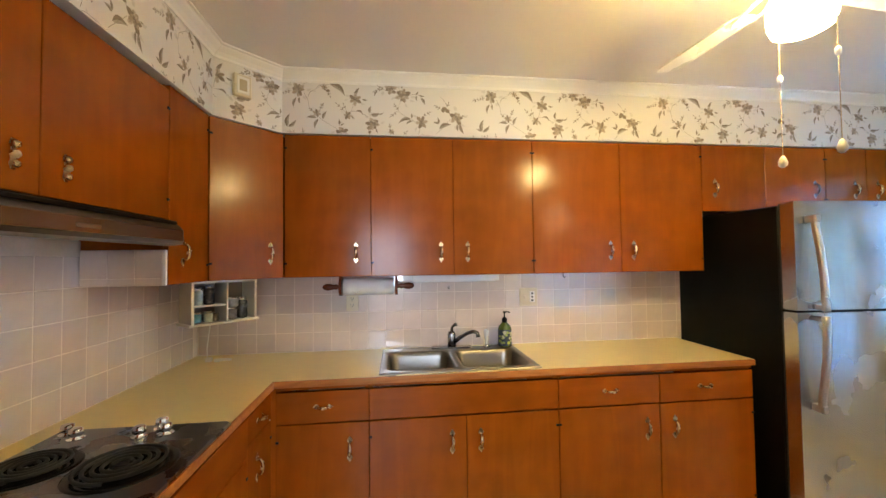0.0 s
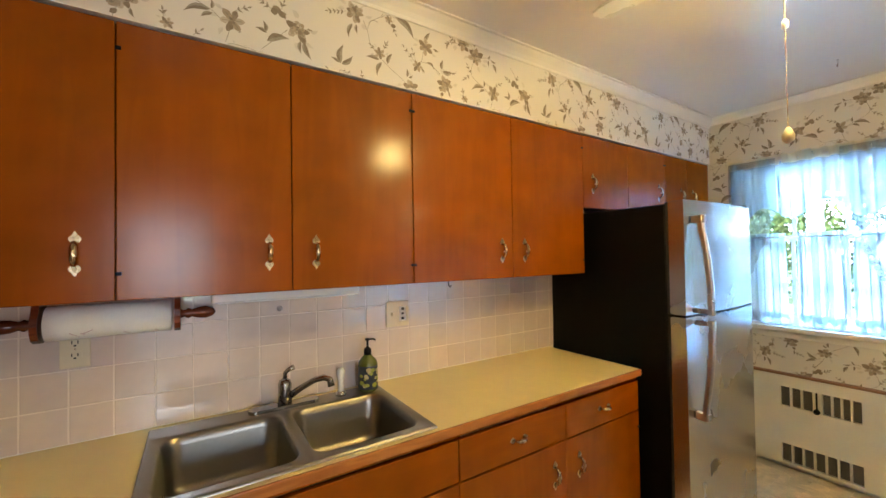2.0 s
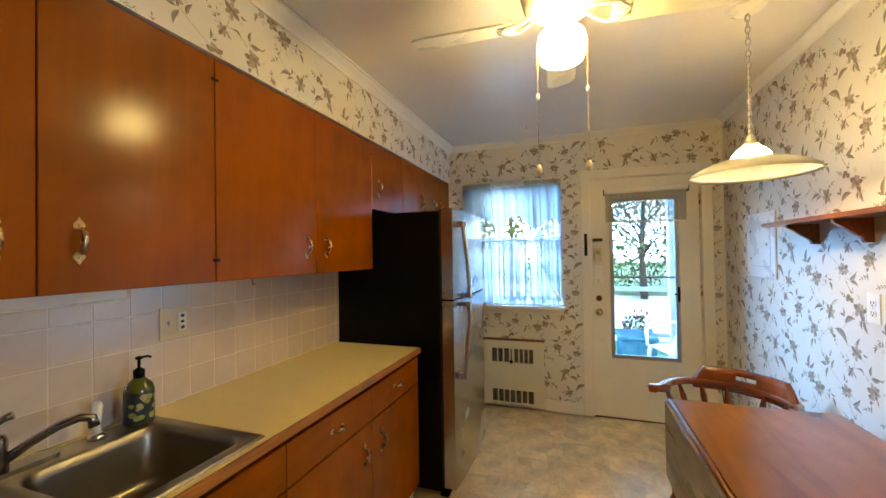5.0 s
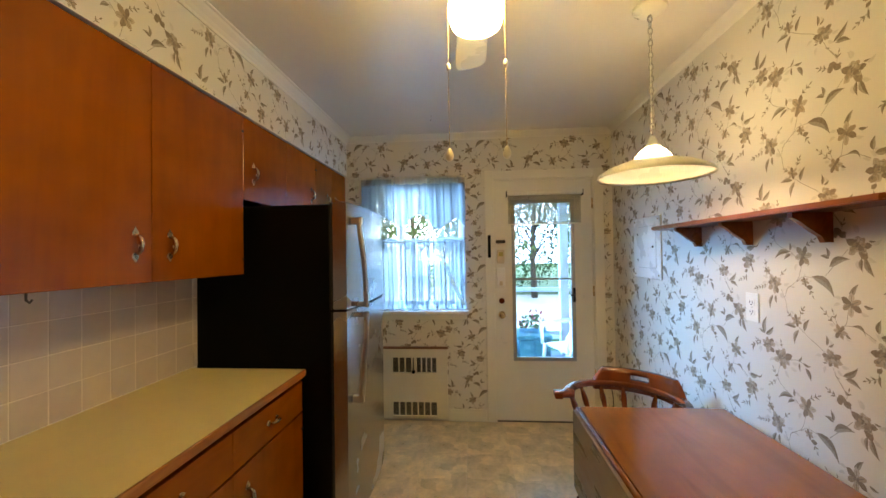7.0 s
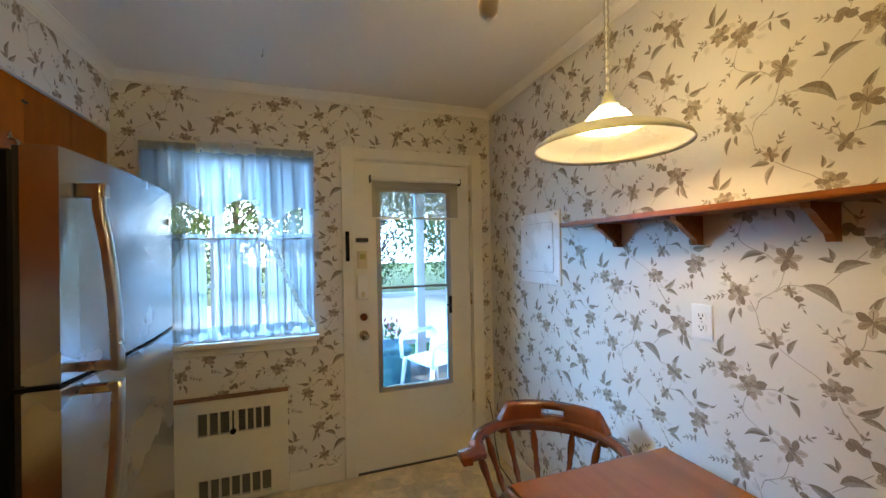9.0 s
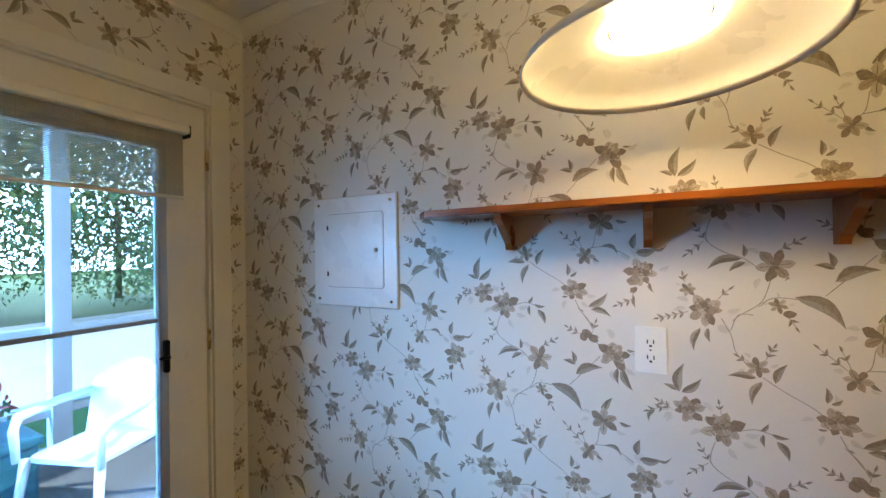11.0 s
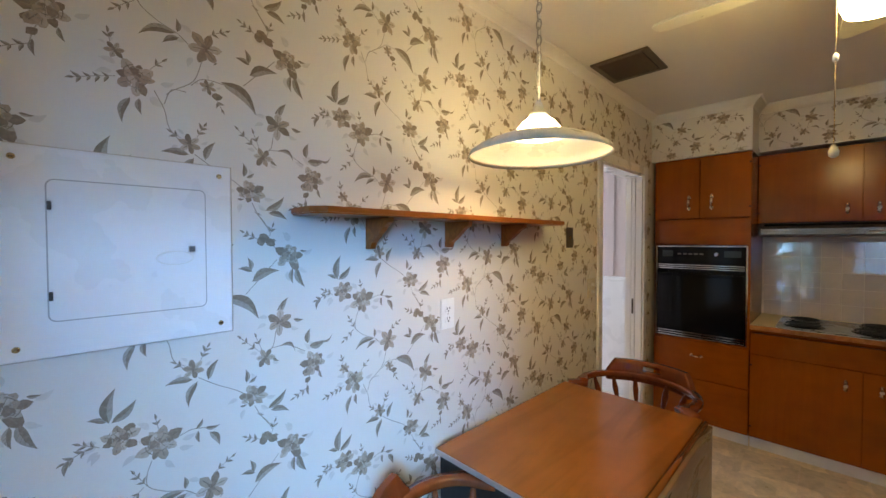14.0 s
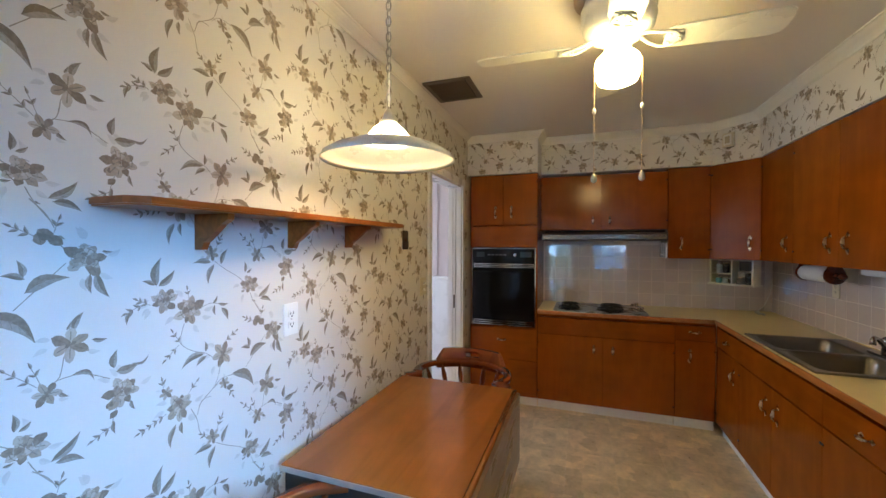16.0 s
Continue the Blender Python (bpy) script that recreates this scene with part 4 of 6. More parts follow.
    for y in (-0.004, sw - 0.004):
        part("bracket", box(-0.040, y, 0.240, 0.008, y + 0.008, 0.285, 0.001), DARKHOLE, r)
    cream = sheer("shade_slat", (0.72, 0.68, 0.58), 0.42)
    n = 44
    mesh0 = None
    for i in range(n):
        z = 0.012 + i * (0.240 / n)
        if mesh0 is None:
            ob = part("slat", box(-0.012, 0.012, 0, -0.009, sw - 0.012, 0.0040), cream, r)
            mesh0 = ob.data
        else:
            ob = new("slat", mesh0)
            ob.parent = r
        ob.location = (0, 0, z)
    part("bottom_rail", box(-0.016, 0.010, 0.0, -0.006, sw - 0.010, 0.012, 0.002), TRIM, r)
    # small fittings by the lock
    for nm, za, zb, hw, mt, lb, cat in (("door_sign", 1.522, 1.548, 0.040, BRONZE, "small dark plate stuck on the door", "plate"), ("door_alarm", 1.350, 1.465, 0.030, IVORY, "ivory door alarm box with dark window", "alarm"), ("door_chime_box", 1.150, 1.315, 0.034, WHITE, "narrow white plastic box on the door", "alarm")):
        q = thing(nm, (E + X0, 0.924, za), lb, cat)
        part("case", box(-0.022, -hw, 0, 0, hw, zb - za, 0.003), mt, q)
        if nm == "door_alarm":
            part("window", box(-0.0235, -0.018, 0.060, -0.0215, 0.018, 0.095, 0.001), shader("alarm_window", (0.45, 0.40, 0.12), 0.3, bump=0), q)
        if nm == "door_chime_box":
            part("button", box(-0.0245, -0.012, 0.015, -0.0215, 0.012, 0.050, 0.001), IVORY, q)
    q = thing("chain_latch", (E - 0.018, 1.020, 1.40), "black metal door catch on the casing", "latch")
    bm = box(-0.010, -0.012, 0.0, 0, 0.012, 0.19, 0.003)
    tube(bm, [(-0.01, 0, 0.16), (-0.03, -0.004, 0.13), (-0.03, -0.004, 0.06), (-0.01, 0, 0.03)], 0.005, 8)
    part("catch", bm, BLACK, q)


back_door()


# ---- radiator cover ----
def radiator():
    r = thing("radiator_cover", (E, 1.388, F), "cream enamelled convector cover with slotted grilles", "radiator")
    w, h = 0.62, 0.615
    X = -0.030
    bm = bmesh.new()
    up, lo = (0.412, 0.540), (0.046, 0.165)
    # front plate built round the slots
    holes = [(0.095, up[0], 0.265, up[1]), (0.310, up[0], 0.470, up[1]), (0.095, lo[0], 0.470, lo[1])]
    us = sorted({0, w, *[q[0] for q in holes], *[q[2] for q in holes]})
    zs = sorted({0.03, h, *[q[1] for q in holes], *[q[3] for q in holes]})
    for a, b in zip(us, us[1:]):
        for c, d in zip(zs, zs[1:]):
            if not any(q[0] - 1e-6 <= a and b <= q[2] + 1e-6 and q[1] - 1e-6 <= c and d <= q[3] + 1e-6 for q in holes):
                bx(bm, X, a, c, -0.0005, b, d)
    bmesh.ops.remove_doubles(bm, verts=bm.verts[:], dist=1e-5)
    part("front_plate", bm, RADIATOR, r)
    part("dark_back", box(-0.004, 0.09, 0.042, -0.0008, 0.48, 0.54), DARKHOLE, r)
    for a, b, za, zb, n in ((0.095, 0.265, up[0], up[1], 4), (0.310, 0.470, up[0], up[1], 3), (0.095, 0.470, lo[0], lo[1], 7)):
        for i in range(1, n):
            y = a + (b - a) * i / n
            part("grille_bar", box(X + 0.002, y - 0.005, za, -0.006, y + 0.005, zb), RADIATOR, r)
    for a, b, za, zb in ((0.095, 0.265, up[0], up[1]), (0.310, 0.470, up[0], up[1]), (0.095, 0.470, lo[0], lo[1])):
        for i in range(1, 12):
            z = za + (zb - za) * i / 12
            part("louvre", box(-0.012, a, z - 0.002, -0.009, b, z + 0.002), shader("louvre_grey", (0.26, 0.24, 0.20), 0.5, bump=0), r)
    part("top_lip", box(X - 0.012, -0.006, h, 0 - 0.0005, w, h + 0.014, 0.003), shader("lip_brown", (0.26, 0.12, 0.06), 0.5), r, "brown top edge")
    bm = lathe(bmesh.new(), [(0.016, 0), (0.015, 0.014), (0.005, 0.018)], m=Matrix.Rotation(radians(-90), 4, "Y"), at=(X, 0.290, up[0] + 0.01), seg=14)
    bx(bm, X - 0.006, 0.286, up[0] + 0.02, X, 0.294, up[1], 0.001)
    part("damper_knob", bm, BLACK, r, "black damper knob")


radiator()


# ---- fittings on the long papered wall ----
def breaker_panel():
    p = thing("breaker_panel", (2.676, S, 1.257), "white painted electrical panel cover with hinged door", "electrical panel")
    w, h = 0.389, 0.404
    part("cover", box(0, 0.0005, 0, w, 0.010, h, 0.002), TRIM_COOL, p)
    part("ridge", slab(bmesh.new(), round_rect(0.055, 0.068, w - 0.068, h - 0.060, 0.014), 0.0096, 0.0106), shader("panel_groove", (0.42, 0.41, 0.39), 0.5), p, "grey line round the panel door")
    dr = part("panel_door", slab(bmesh.new(), round_rect(0.0575, 0.0705, w - 0.0705, h - 0.0625, 0.012), 0.0106, 0.0130), TRIM_COOL, p)
    # Thin tan rim that marks the outline of the cover.
    part("edge_line", box(-0.003, 0.0005, -0.002, w + 0.003, 0.0045, h + 0.002, 0.001), shader("tan_edge", (0.50, 0.42, 0.31), 0.6), p, "thin tan line round the cover")
    part("latch", box(0.078, 0.013, h * 0.49, 0.092, 0.020, h * 0.49 + 0.016, 0.002), CHROME, dr, "small brass latch")
    tube_pts = [(0.088 + 0.035 * math.cos(a) * 1.0 + 0.03, 0.017, h * 0.47 + 0.015 * math.sin(a) - 0.004) for a in [i * 0.42 for i in range(16)]]
    part("wire_loop", tube(bmesh.new(), tube_pts, 0.0009, 5), TRIM, dr, "thin wire loop")
    for x, z in ((0.026, 0.024), (w - 0.026, 0.024), (0.026, h - 0.024), (w - 0.026, h - 0.024)):
        part("screw", lathe(bmesh.new(), [(0.006, 0), (0.005, 0.003), (0.001, 0.004)], m=Matrix.Rotation(radians(-90), 4, "X"), at=(x, 0.010, z), seg=10), BRASS, p)
    for z in (0.11, h - 0.12):
        part("hinge", box(w - 0.076, 0.012, z, w - 0.070, 0.016, z + 0.017, 0.001), BRONZE, p)


breaker_panel()


def outlet(place, rz, label, material=None, w=0.072, h=0.117, kind="duplex", group=""):
    """A cover plate whose face looks along local -y."""
    o = thing("outlet" if kind != "switch" else "light_switch", place, label, "outlet" if kind != "switch" else "switch", rz, group)
    mt = material or WHITE
    part("cover_plate", box(-w / 2, -0.006, -h / 2, w / 2, 0, h / 2, 0.0025, 2), mt, o)

    def socket(x):
        for z in (-0.0195, 0.0195):
            part("socket", slab(bmesh.new(), round_rect(x - 0.017, z - 0.014, x + 0.017, z + 0.014, 0.010, 4), -0.0085, -0.006), mt, o)
            for dx in (-0.007, 0.007):
                part("slot", box(x + dx - 0.0014, -0.0090, z - 0.003, x + dx + 0.0014, -0.0083, z + 0.007), DARKHOLE, o)
            part("slot", box(x - 0.003, -0.0090, z - 0.011, x + 0.003, -0.0083, z - 0.006), DARKHOLE, o)
    if kind == "duplex":
        socket(0)
        part("screw", cone(bmesh.new(), (0, -0.006, 0), (0, -0.0075, 0), 0.003, 0.002, 8), CHROME, o)
    elif kind == "gfci":
        part("toggle", box(-0.028 - 0.005, -0.018, -0.008, -0.028 + 0.005, -0.006, 0.008, 0.002), mt, o)
        part("insert", box(0.008, -0.009, -0.034, 0.042, -0.006, 0.034, 0.002), WHITE, o)
        for z in (-0.022, 0.022):
            part("slot", box(0.018, -0.0096, z - 0.006, 0.032, -0.0088, z + 0.006), DARKHOLE, o)
        part("slot", box(0.019, -0.0096, -0.005, 0.031, -0.0088, 0.005), BLACK, o)
    elif kind == "switch":
        for z in (-0.022, 0.022) if h > w else (0,):
            part("toggle", cone(bmesh.new(), (0, -0.006, z), (0, -0.020, z + 0.003), 0.011, 0.009, 12), TRIM, o)
    return o


outlet((1.913, S + 0.0005, 1.196), 180, "white duplex outlet on the papered wall")
outlet((0.660, S + 0.0005, 1.185), 180, "ivory switch plate with two round buttons", IVORY, 0.10, 0.117, "switch")
ph = thing("phone_jack", (0.938, S + 0.0005, 1.495), "dark bronze blank wall plate on the papered wall", "wall plate")
part("plate", box(-0.036, 0, -0.057, 0.036, 0.006, 0.057, 0.002), BRONZE, ph)
part("button", box(-0.006, 0.006, -0.008, 0.006, 0.009, 0.008, 0.001), BRASS, ph)
outlet((0.990, N - 0.010, 1.192), 0, "ivory double plate with switch and outlet on the tiles", IVORY, 0.118, 0.117, "gfci")
outlet((-0.124, N - 0.010, 1.188), 0, "ivory duplex outlet on the tiles", IVORY)


def wall_shelf():
    s = thing("wall_shelf", (1.224, S, 1.552), "narrow brown wooden wall shelf on three brackets, empty", "shelf")
    L = 1.298
    d = 0.145
    pts = [(0, 0.0005), (0, d - 0.035), (0.035, d), (L - 0.035, d), (L, d - 0.035), (L, 0.0005)]
    bm = slab(bmesh.new(), pts, 0, 0.020, "xy")
    bmesh.ops.bevel(bm, geom=[e for e in bm.edges if abs(e.verts[0].co.z - e.verts[1].co.z) < 1e-5 and max(e.verts[0].co.y, e.verts[1].co.y) > 0.01], offset=0.004, segments=2, affect="EDGES")
    part("board", bm, SHELF, s)
    for x in (1.558, 1.914, 2.271):
        bm = bmesh.new()
        n = 10
        arc = [(d - 0.035 - 0.075 * math.sin(i / n * math.pi / 2), -0.078 + 0.060 * (1 - i / n) ** 2) for i in range(n + 1)]
        prof = [(0.0005, -0.0005), (d - 0.02, -0.0005), (d - 0.022, -0.016)] + arc[1:] + [(0.026, -0.098), (0.0005, -0.098)]
        slab(bm, prof, x - 1.224 - 0.010, x - 1.224 + 0.010, "yz")
        part("bracket", bm, SHELF, s)


wall_shelf()


# ---- table and chairs ----
def table():
    t = thing("drop_leaf_table", (1.557, 0.378, F), "brown wooden drop-leaf table with its leaf hanging down", "table")
    x0, x1, y0, y1 = -0.472, 0.470, -0.322, 0.325
    zt = 0.712
    bm = box(x0, y0, zt - 0.020, x1, y1 - 0.022, zt, 0.003, 2)
    part("tabletop", bm, TABLE, t)
    part("front_moulding", tube(bmesh.new(), [(x0 + 0.002, y1 - 0.012, zt - 0.011), (x1 - 0.002, y1 - 0.012, zt - 0.011)], 0.010, 10), TABLE, t, "rounded edge moulding")
    # The leaf hangs in shade, painted as a greyer brown than the top.
    part("drop_leaf", box(x0 + 0.004, y1 - 0.006, zt - 0.36, x1 - 0.004, y1 + 0.012, zt - 0.014, 0.004, 2), shader("shaded_leaf_wood", (0.16, 0.10, 0.06), 0.3, 0, 0.15, 3, 40, 0.02, (1, 6, 6), coat=0.3), t, "hanging drop leaf, its shade put into a duller brown")
    part("end_edge", box(x1 - 0.0005, y0, zt - 0.021, x1 + 0.003, y1 - 0.024, zt - 0.002, 0.001), shader("edge_grey", (0.34, 0.27, 0.22), 0.45), t, "pale edge band")
    # Near-black panel added to fill the dark void below the table's end.
    part("end_panel", box(x1 - 0.034, y0 + 0.006, zt - 0.34, x1 - 0.016, y1 - 0.05, zt - 0.0205, 0.003), shader("void_black", (0.018, 0.013, 0.010), 0.5, vary=0.2, bump=0.0), t, "near-black panel added for the dark void under the table end")
    bm = bmesh.new()
    bx(bm, x0 + 0.22, y0 + 0.05, zt - 0.09, x1 - 0.22, y0 + 0.07, zt - 0.020)
    bx(bm, x0 + 0.22, y1 - 0.09, zt - 0.09, x1 - 0.22, y1 - 0.07, zt - 0.020)
    part("apron", bm, DARKWOOD, t)
    for x in (x0 + 0.26, x1 - 0.26):
        bm = lathe(bmesh.new(), [(0.022, 0), (0.028, 0.03), (0.020, 0.10), (0.030, 0.20), (0.022, 0.26), (0.034, 0.40), (0.024, 0.48), (0.032, 0.52), (0.032, zt - 0.02)], at=(x, -0.02, 0), seg=16)
        bx(bm, x - 0.03, -0.30, 0, x + 0.03, 0.27, 0.045, 0.008)
        part("leg", bm, DARKWOOD, t, "turned dark wooden leg on a foot")


table()


def captains_chair(place, rz, label):
    """Low-back captain's chair: bowed arm rail, crest with hand slot, turned spindles. It faces local -y."""
    c = thing("captains_chair", place, label, "chair", rz, "chairs at the table")
    zs, za = 0.405, 0.672
    bm = bmesh.new()
    pts = [(0.215 * math.cos(a) * (1 + 0.08 * math.cos(a) ** 2), 0.215 * math.sin(a) + 0.0) for a in [i * 2 * math.pi / 28 for i in range(28)]]
    slab(bm, pts, zs - 0.038, zs, "xy")
    bmesh.ops.bevel(bm, geom=[e for e in bm.edges if abs(e.verts[0].co.z - e.verts[1].co.z) < 1e-5], offset=0.012, segments=3, affect="EDGES")
    part("seat", bm, CHAIR, c)
    # bowed arm rail
    path = []
    for i in range(25):
        a = radians(-28 + (236) * i / 24)
        path.append((0.275 * math.cos(a), 0.235 * math.sin(a) - 0.015))
    ends = [(0.262, -0.20), (0.285, -0.165)]
    path = ends + path + [(-0.285, -0.165), (-0.262, -0.20)]
    bm = bmesh.new()
    rings = []
    for i, (x, y) in enumerate(path):
        q = path[min(i + 1, len(path) - 1)]
        p = path[max(i - 1, 0)]
        d = Vector((q[0] - p[0], q[1] - p[1])).normalized()
        n = Vector((d.y, -d.x))
        e = min(i, len(path) - 1 - i)
        wd = (0.020, 0.034, 0.036, 0.030, 0.024, 0.022)[min(e, 5)]
        rings.append([bm.verts.new((x + n.x * wd * u, y + n.y * wd * u, za + v)) for u, v in ((-1, -0.008), (-0.85, -0.014), (0.85, -0.014), (1, -0.008), (1, 0.008), (0.85, 0.014), (-0.85, 0.014), (-1, 0.008))])
    for a, b in zip(rings, rings[1:]):
        for k in range(8):
            f = bm.faces.new((a[k], a[(k + 1) % 8], b[(k + 1) % 8], b[k]))
            f.smooth = True
    bm.faces.new(rings[0])
    bm.faces.new(rings[-1])
    bmesh.ops.recalc_face_normals(bm, faces=bm.faces[:])
    part("arm_rail", bm, CHAIR, c)
    # crest with a slot: rows over the angle, open between two heights in the middle
    bm = bmesh.new()
    n = 32
    cols = []
    for i in range(n + 1):
        a = radians(90 - 52 + 104 * i / n)
        u = abs(i / n - 0.5) * 2
        top = za + 0.084 - (0.0 if u < 0.76 else (u - 0.76) / 0.24 * 0.085)
        R0, R1, RY = 0.262, 0.284, 0.222
        zz = [za - 0.034, za + 0.030, za + 0.054, top]
        zz = [min(z, top) for z in zz]
        lean = [0.0, 0.010, 0.016, 0.022]
        cols.append([[bm.verts.new(((R + l) * math.cos(a), (R - 0.04 + l) * math.sin(a) - 0.015, z)) for z, l in zip(zz, lean)] for R in (R0, R1)])
    slot = range(n // 2 - 3, n // 2 + 3)
    for i in range(n):
        for j in range(3):
            if j == 1 and i in slot:
                bm.faces.new((cols[i][0][1], cols[i][1][1], cols[i + 1][1][1], cols[i + 1][0][1]))
                bm.faces.new((cols[i][0][2], cols[i + 1][0][2], cols[i + 1][1][2], cols[i][1][2]))
                continue
            bm.faces.new((cols[i][0][j], cols[i][0][j + 1], cols[i + 1][0][j + 1], cols[i + 1][0][j])).smooth = True
            bm.faces.new((cols[i][1][j], cols[i + 1][1][j], cols[i + 1][1][j + 1], cols[i][1][j + 1])).smooth = True
        bm.faces.new((cols[i][0][3], cols[i][1][3], cols[i + 1][1][3], cols[i + 1][0][3]))
        bm.faces.new((cols[i][0][0], cols[i + 1][0][0], cols[i + 1][1][0], cols[i][1][0]))
    for i in (slot[0], slot[-1] + 1):
        bm.faces.new((cols[i][0][1], cols[i][0][2], cols[i][1][2], cols[i][1][1]))
    for i in (0, n):
        bm.faces.new((cols[i][0][0], cols[i][0][3], cols[i][1][3], cols[i][1][0]))
    bmesh.ops.recalc_face_normals(bm, faces=bm.faces[:])
    part("backrest", bm, CHAIR, c, "curved crest board with hand slot")
    prof = [(0.007, 0.0), (0.009, 0.08), (0.010, 0.20), (0.014, 0.30), (0.010, 0.44), (0.013, 0.47), (0.010, 0.50), (0.013, 0.60), (0.016, 0.74), (0.011, 0.90), (0.008, 1.0)]
    for a in (-14, 18, 46, 72, 90 + 18, 134, 162, 194):
        ca, sa = math.cos(radians(a)), math.sin(radians(a))
        p0 = Vector((0.185 * ca, 0.185 * sa, zs - 0.004))
        p1 = Vector((0.272 * ca, 0.232 * sa - 0.015, za - 0.013))
        part("spindle", tube(bmesh.new(), [p0.lerp(p1, v) for _, v in prof], [r for r, _ in prof], 10), CHAIR, c)
    lp = [(0.018, 0.0), (0.016, 0.06), (0.021, 0.25), (0.023, 0.42), (0.014, 0.52), (0.020, 0.56), (0.015, 0.60), (0.022, 0.74), (0.017, 0.84), (0.011, 1.0)]
    feet = []
    for x, y in ((0.135, -0.12), (-0.135, -0.12), (0.125, 0.12), (-0.125, 0.12)):
        p0, p1 = Vector((x, y, zs - 0.030)), Vector((x * 1.55, y * 1.55, 0.0))
        feet.append(p0.lerp(p1, 0.62))
        part("leg", tube(bmesh.new(), [p0.lerp(p1, v) for _, v in lp], [r for r, _ in lp], 12), CHAIR, c, "turned wooden leg")
    for a, b in ((0, 1), (2, 3), (0, 2), (1, 3)):
        part("stretcher", tube(bmesh.new(), [feet[a].lerp(feet[b], v) for v in (0, 0.2, 0.5, 0.8, 1)], [0.009, 0.012, 0.015, 0.012, 0.009], 10), CHAIR, c)
    return c


captains_chair((2.245, 0.395, F), -129, "polished brown captain's chair turned from the table end")
captains_chair((0.815, 0.330, F), 90, "polished brown captain's chair tucked under the table end")
cu = thing("seat_cushion", (2.245, 0.395, F + 0.406), "white cloth seat cushion on the chair", "cushion", -129)
part("pad", lathe(bmesh.new(), [(0.16, 0.0), (0.185, 0.010), (0.185, 0.026), (0.165, 0.038), (0.05, 0.042)], seg=28), shader("cushion_cloth", (0.70, 0.70, 0.70), 0.85, vary=0.08, scale=12, fine=200, bump=0.1), cu)


# ---- ceiling fan ----
def ceiling_fan():
    f = thing("ceiling_fan", (1.368, 1.134, C), "white four-blade ceiling fan with lit schoolhouse globe", "ceiling fan", 2)
    part("ceiling_plate", lathe(bmesh.new(), [(0.150, -0.012), (0.165, -0.010), (0.168, 0.0)], seg=32), shader("plate_tan", (0.42, 0.33, 0.24), 0.5), f, "tan ceiling ring")
    part("motor_housing", lathe(bmesh.new(), [(0.062, -0.170), (0.100, -0.165), (0.132, -0.140), (0.140, -0.105), (0.136, -0.075), (0.140, -0.070), (0.140, -0.055), (0.128, -0.050), (0.125, -0.012)], seg=36), FANWHITE, f)
    part("switch_housing", lathe(bmesh.new(), [(0.046, -0.245), (0.050, -0.240), (0.050, -0.180), (0.062, -0.170)], seg=28), FANWHITE, f)
    part("globe", lathe(bmesh.new(), [(0.020, -0.372), (0.052, -0.370), (0.073, -0.360), (0.082, -0.335), (0.084, -0.300), (0.080, -0.272), (0.062, -0.254), (0.046, -0.246)], seg=32), GLOBE, f, "glowing white glass globe")
    for k in range(4):
        m = Matrix.Rotation(k * math.pi / 2, 4, "Z")
        tilt = Matrix.Translation((0.14, 0, -0.195)) @ Matrix.Rotation(radians(-12), 4, "X") @ Matrix.Translation((-0.14, 0, 0.195))
        bm = bmesh.new()
        outline = [(0.175, -0.046), (0.20, -0.056), (0.30, -0.060), (0.47, -0.066), (0.53, -0.064), (0.555, -0.050), (0.562, -0.020), (0.562, 0.030), (0.550, 0.054), (0.52, 0.066), (0.47, 0.067), (0.30, 0.060), (0.20, 0.056), (0.175, 0.046), (0.165, 0.0)]
        slab(bm, outline, -0.198, -0.191, "xy")
        bm.transform(m @ Matrix.Translation((0, 0, -0.018)) @ tilt)
        bl = part("blade", bm, FANWHITE, f, "cream painted blade")
        bm = bmesh.new()
        for s in (-1, 1):
            tube(bm, [(0.085, 0.012 * s, -0.172), (0.115, 0.030 * s, -0.186), (0.150, 0.040 * s, -0.200), (0.19, 0.038 * s, -0.202), (0.225, 0.012 * s, -0.202)], 0.006, 8)
        bx(bm, 0.165, -0.036, -0.204, 0.225, 0.036, -0.1985, 0.002)
        for x, y in ((0.18, 0.022), (0.18, -0.022), (0.212, 0)):
            cone(bm, (x, y, -0.204), (x, y, -0.208), 0.006, 0.004, 8)
        bm.transform(m @ Matrix.Translation((0, 0, -0.018)) @ tilt)
        part("blade_bracket", bm, FANWHITE, f, "ornate cream blade iron")
    for ob in f.children:
        if ob.name.split(".")[0] in ("globe", "switch_housing", "blade", "blade_bracket"):
            ob.location.z = 0.018
    bead = None
    for x, y in ((0.020, 0.086), (0.006, -0.086)):
        top, knot, end = -0.225, -0.455, -0.720
        s = Vector((x * 0.55, y * 0.58, top))
        pts = [s, Vector((x, y, top - 0.04)), Vector((x, y, end))]
        bm = tube(bmesh.new(), pts, 0.0011, 5)
        part("pull_chain", bm, BRASS, f, "thin beaded pull chain")
        part("connector", lathe(bmesh.new(), [(0.003, -0.012), (0.007, -0.008), (0.007, 0.006), (0.003, 0.012)], at=(x, y, knot), seg=12), WHITE, f)
        part("pull_knob", lathe(bmesh.new(), [(0.004, -0.022), (0.011, -0.016), (0.0125, -0.004), (0.008, 0.008), (0.004, 0.016)], at=(x, y, end), seg=14), IVORY, f, "cream pull knob")
        for i in range(46):
            z = end + 0.016 + i * ((top - 0.05 - end) / 46)
            if bead is None:
                ob = part("bead", lathe(bmesh.new(), [(0.0008, -0.0022), (0.0022, 0), (0.0008, 0.0022)], seg=6), BRASS, f)
                bead = ob.data
            else:
                ob = new("bead", bead)
                ob.parent = f
            ob.location = (x, y, z)


ceiling_fan()


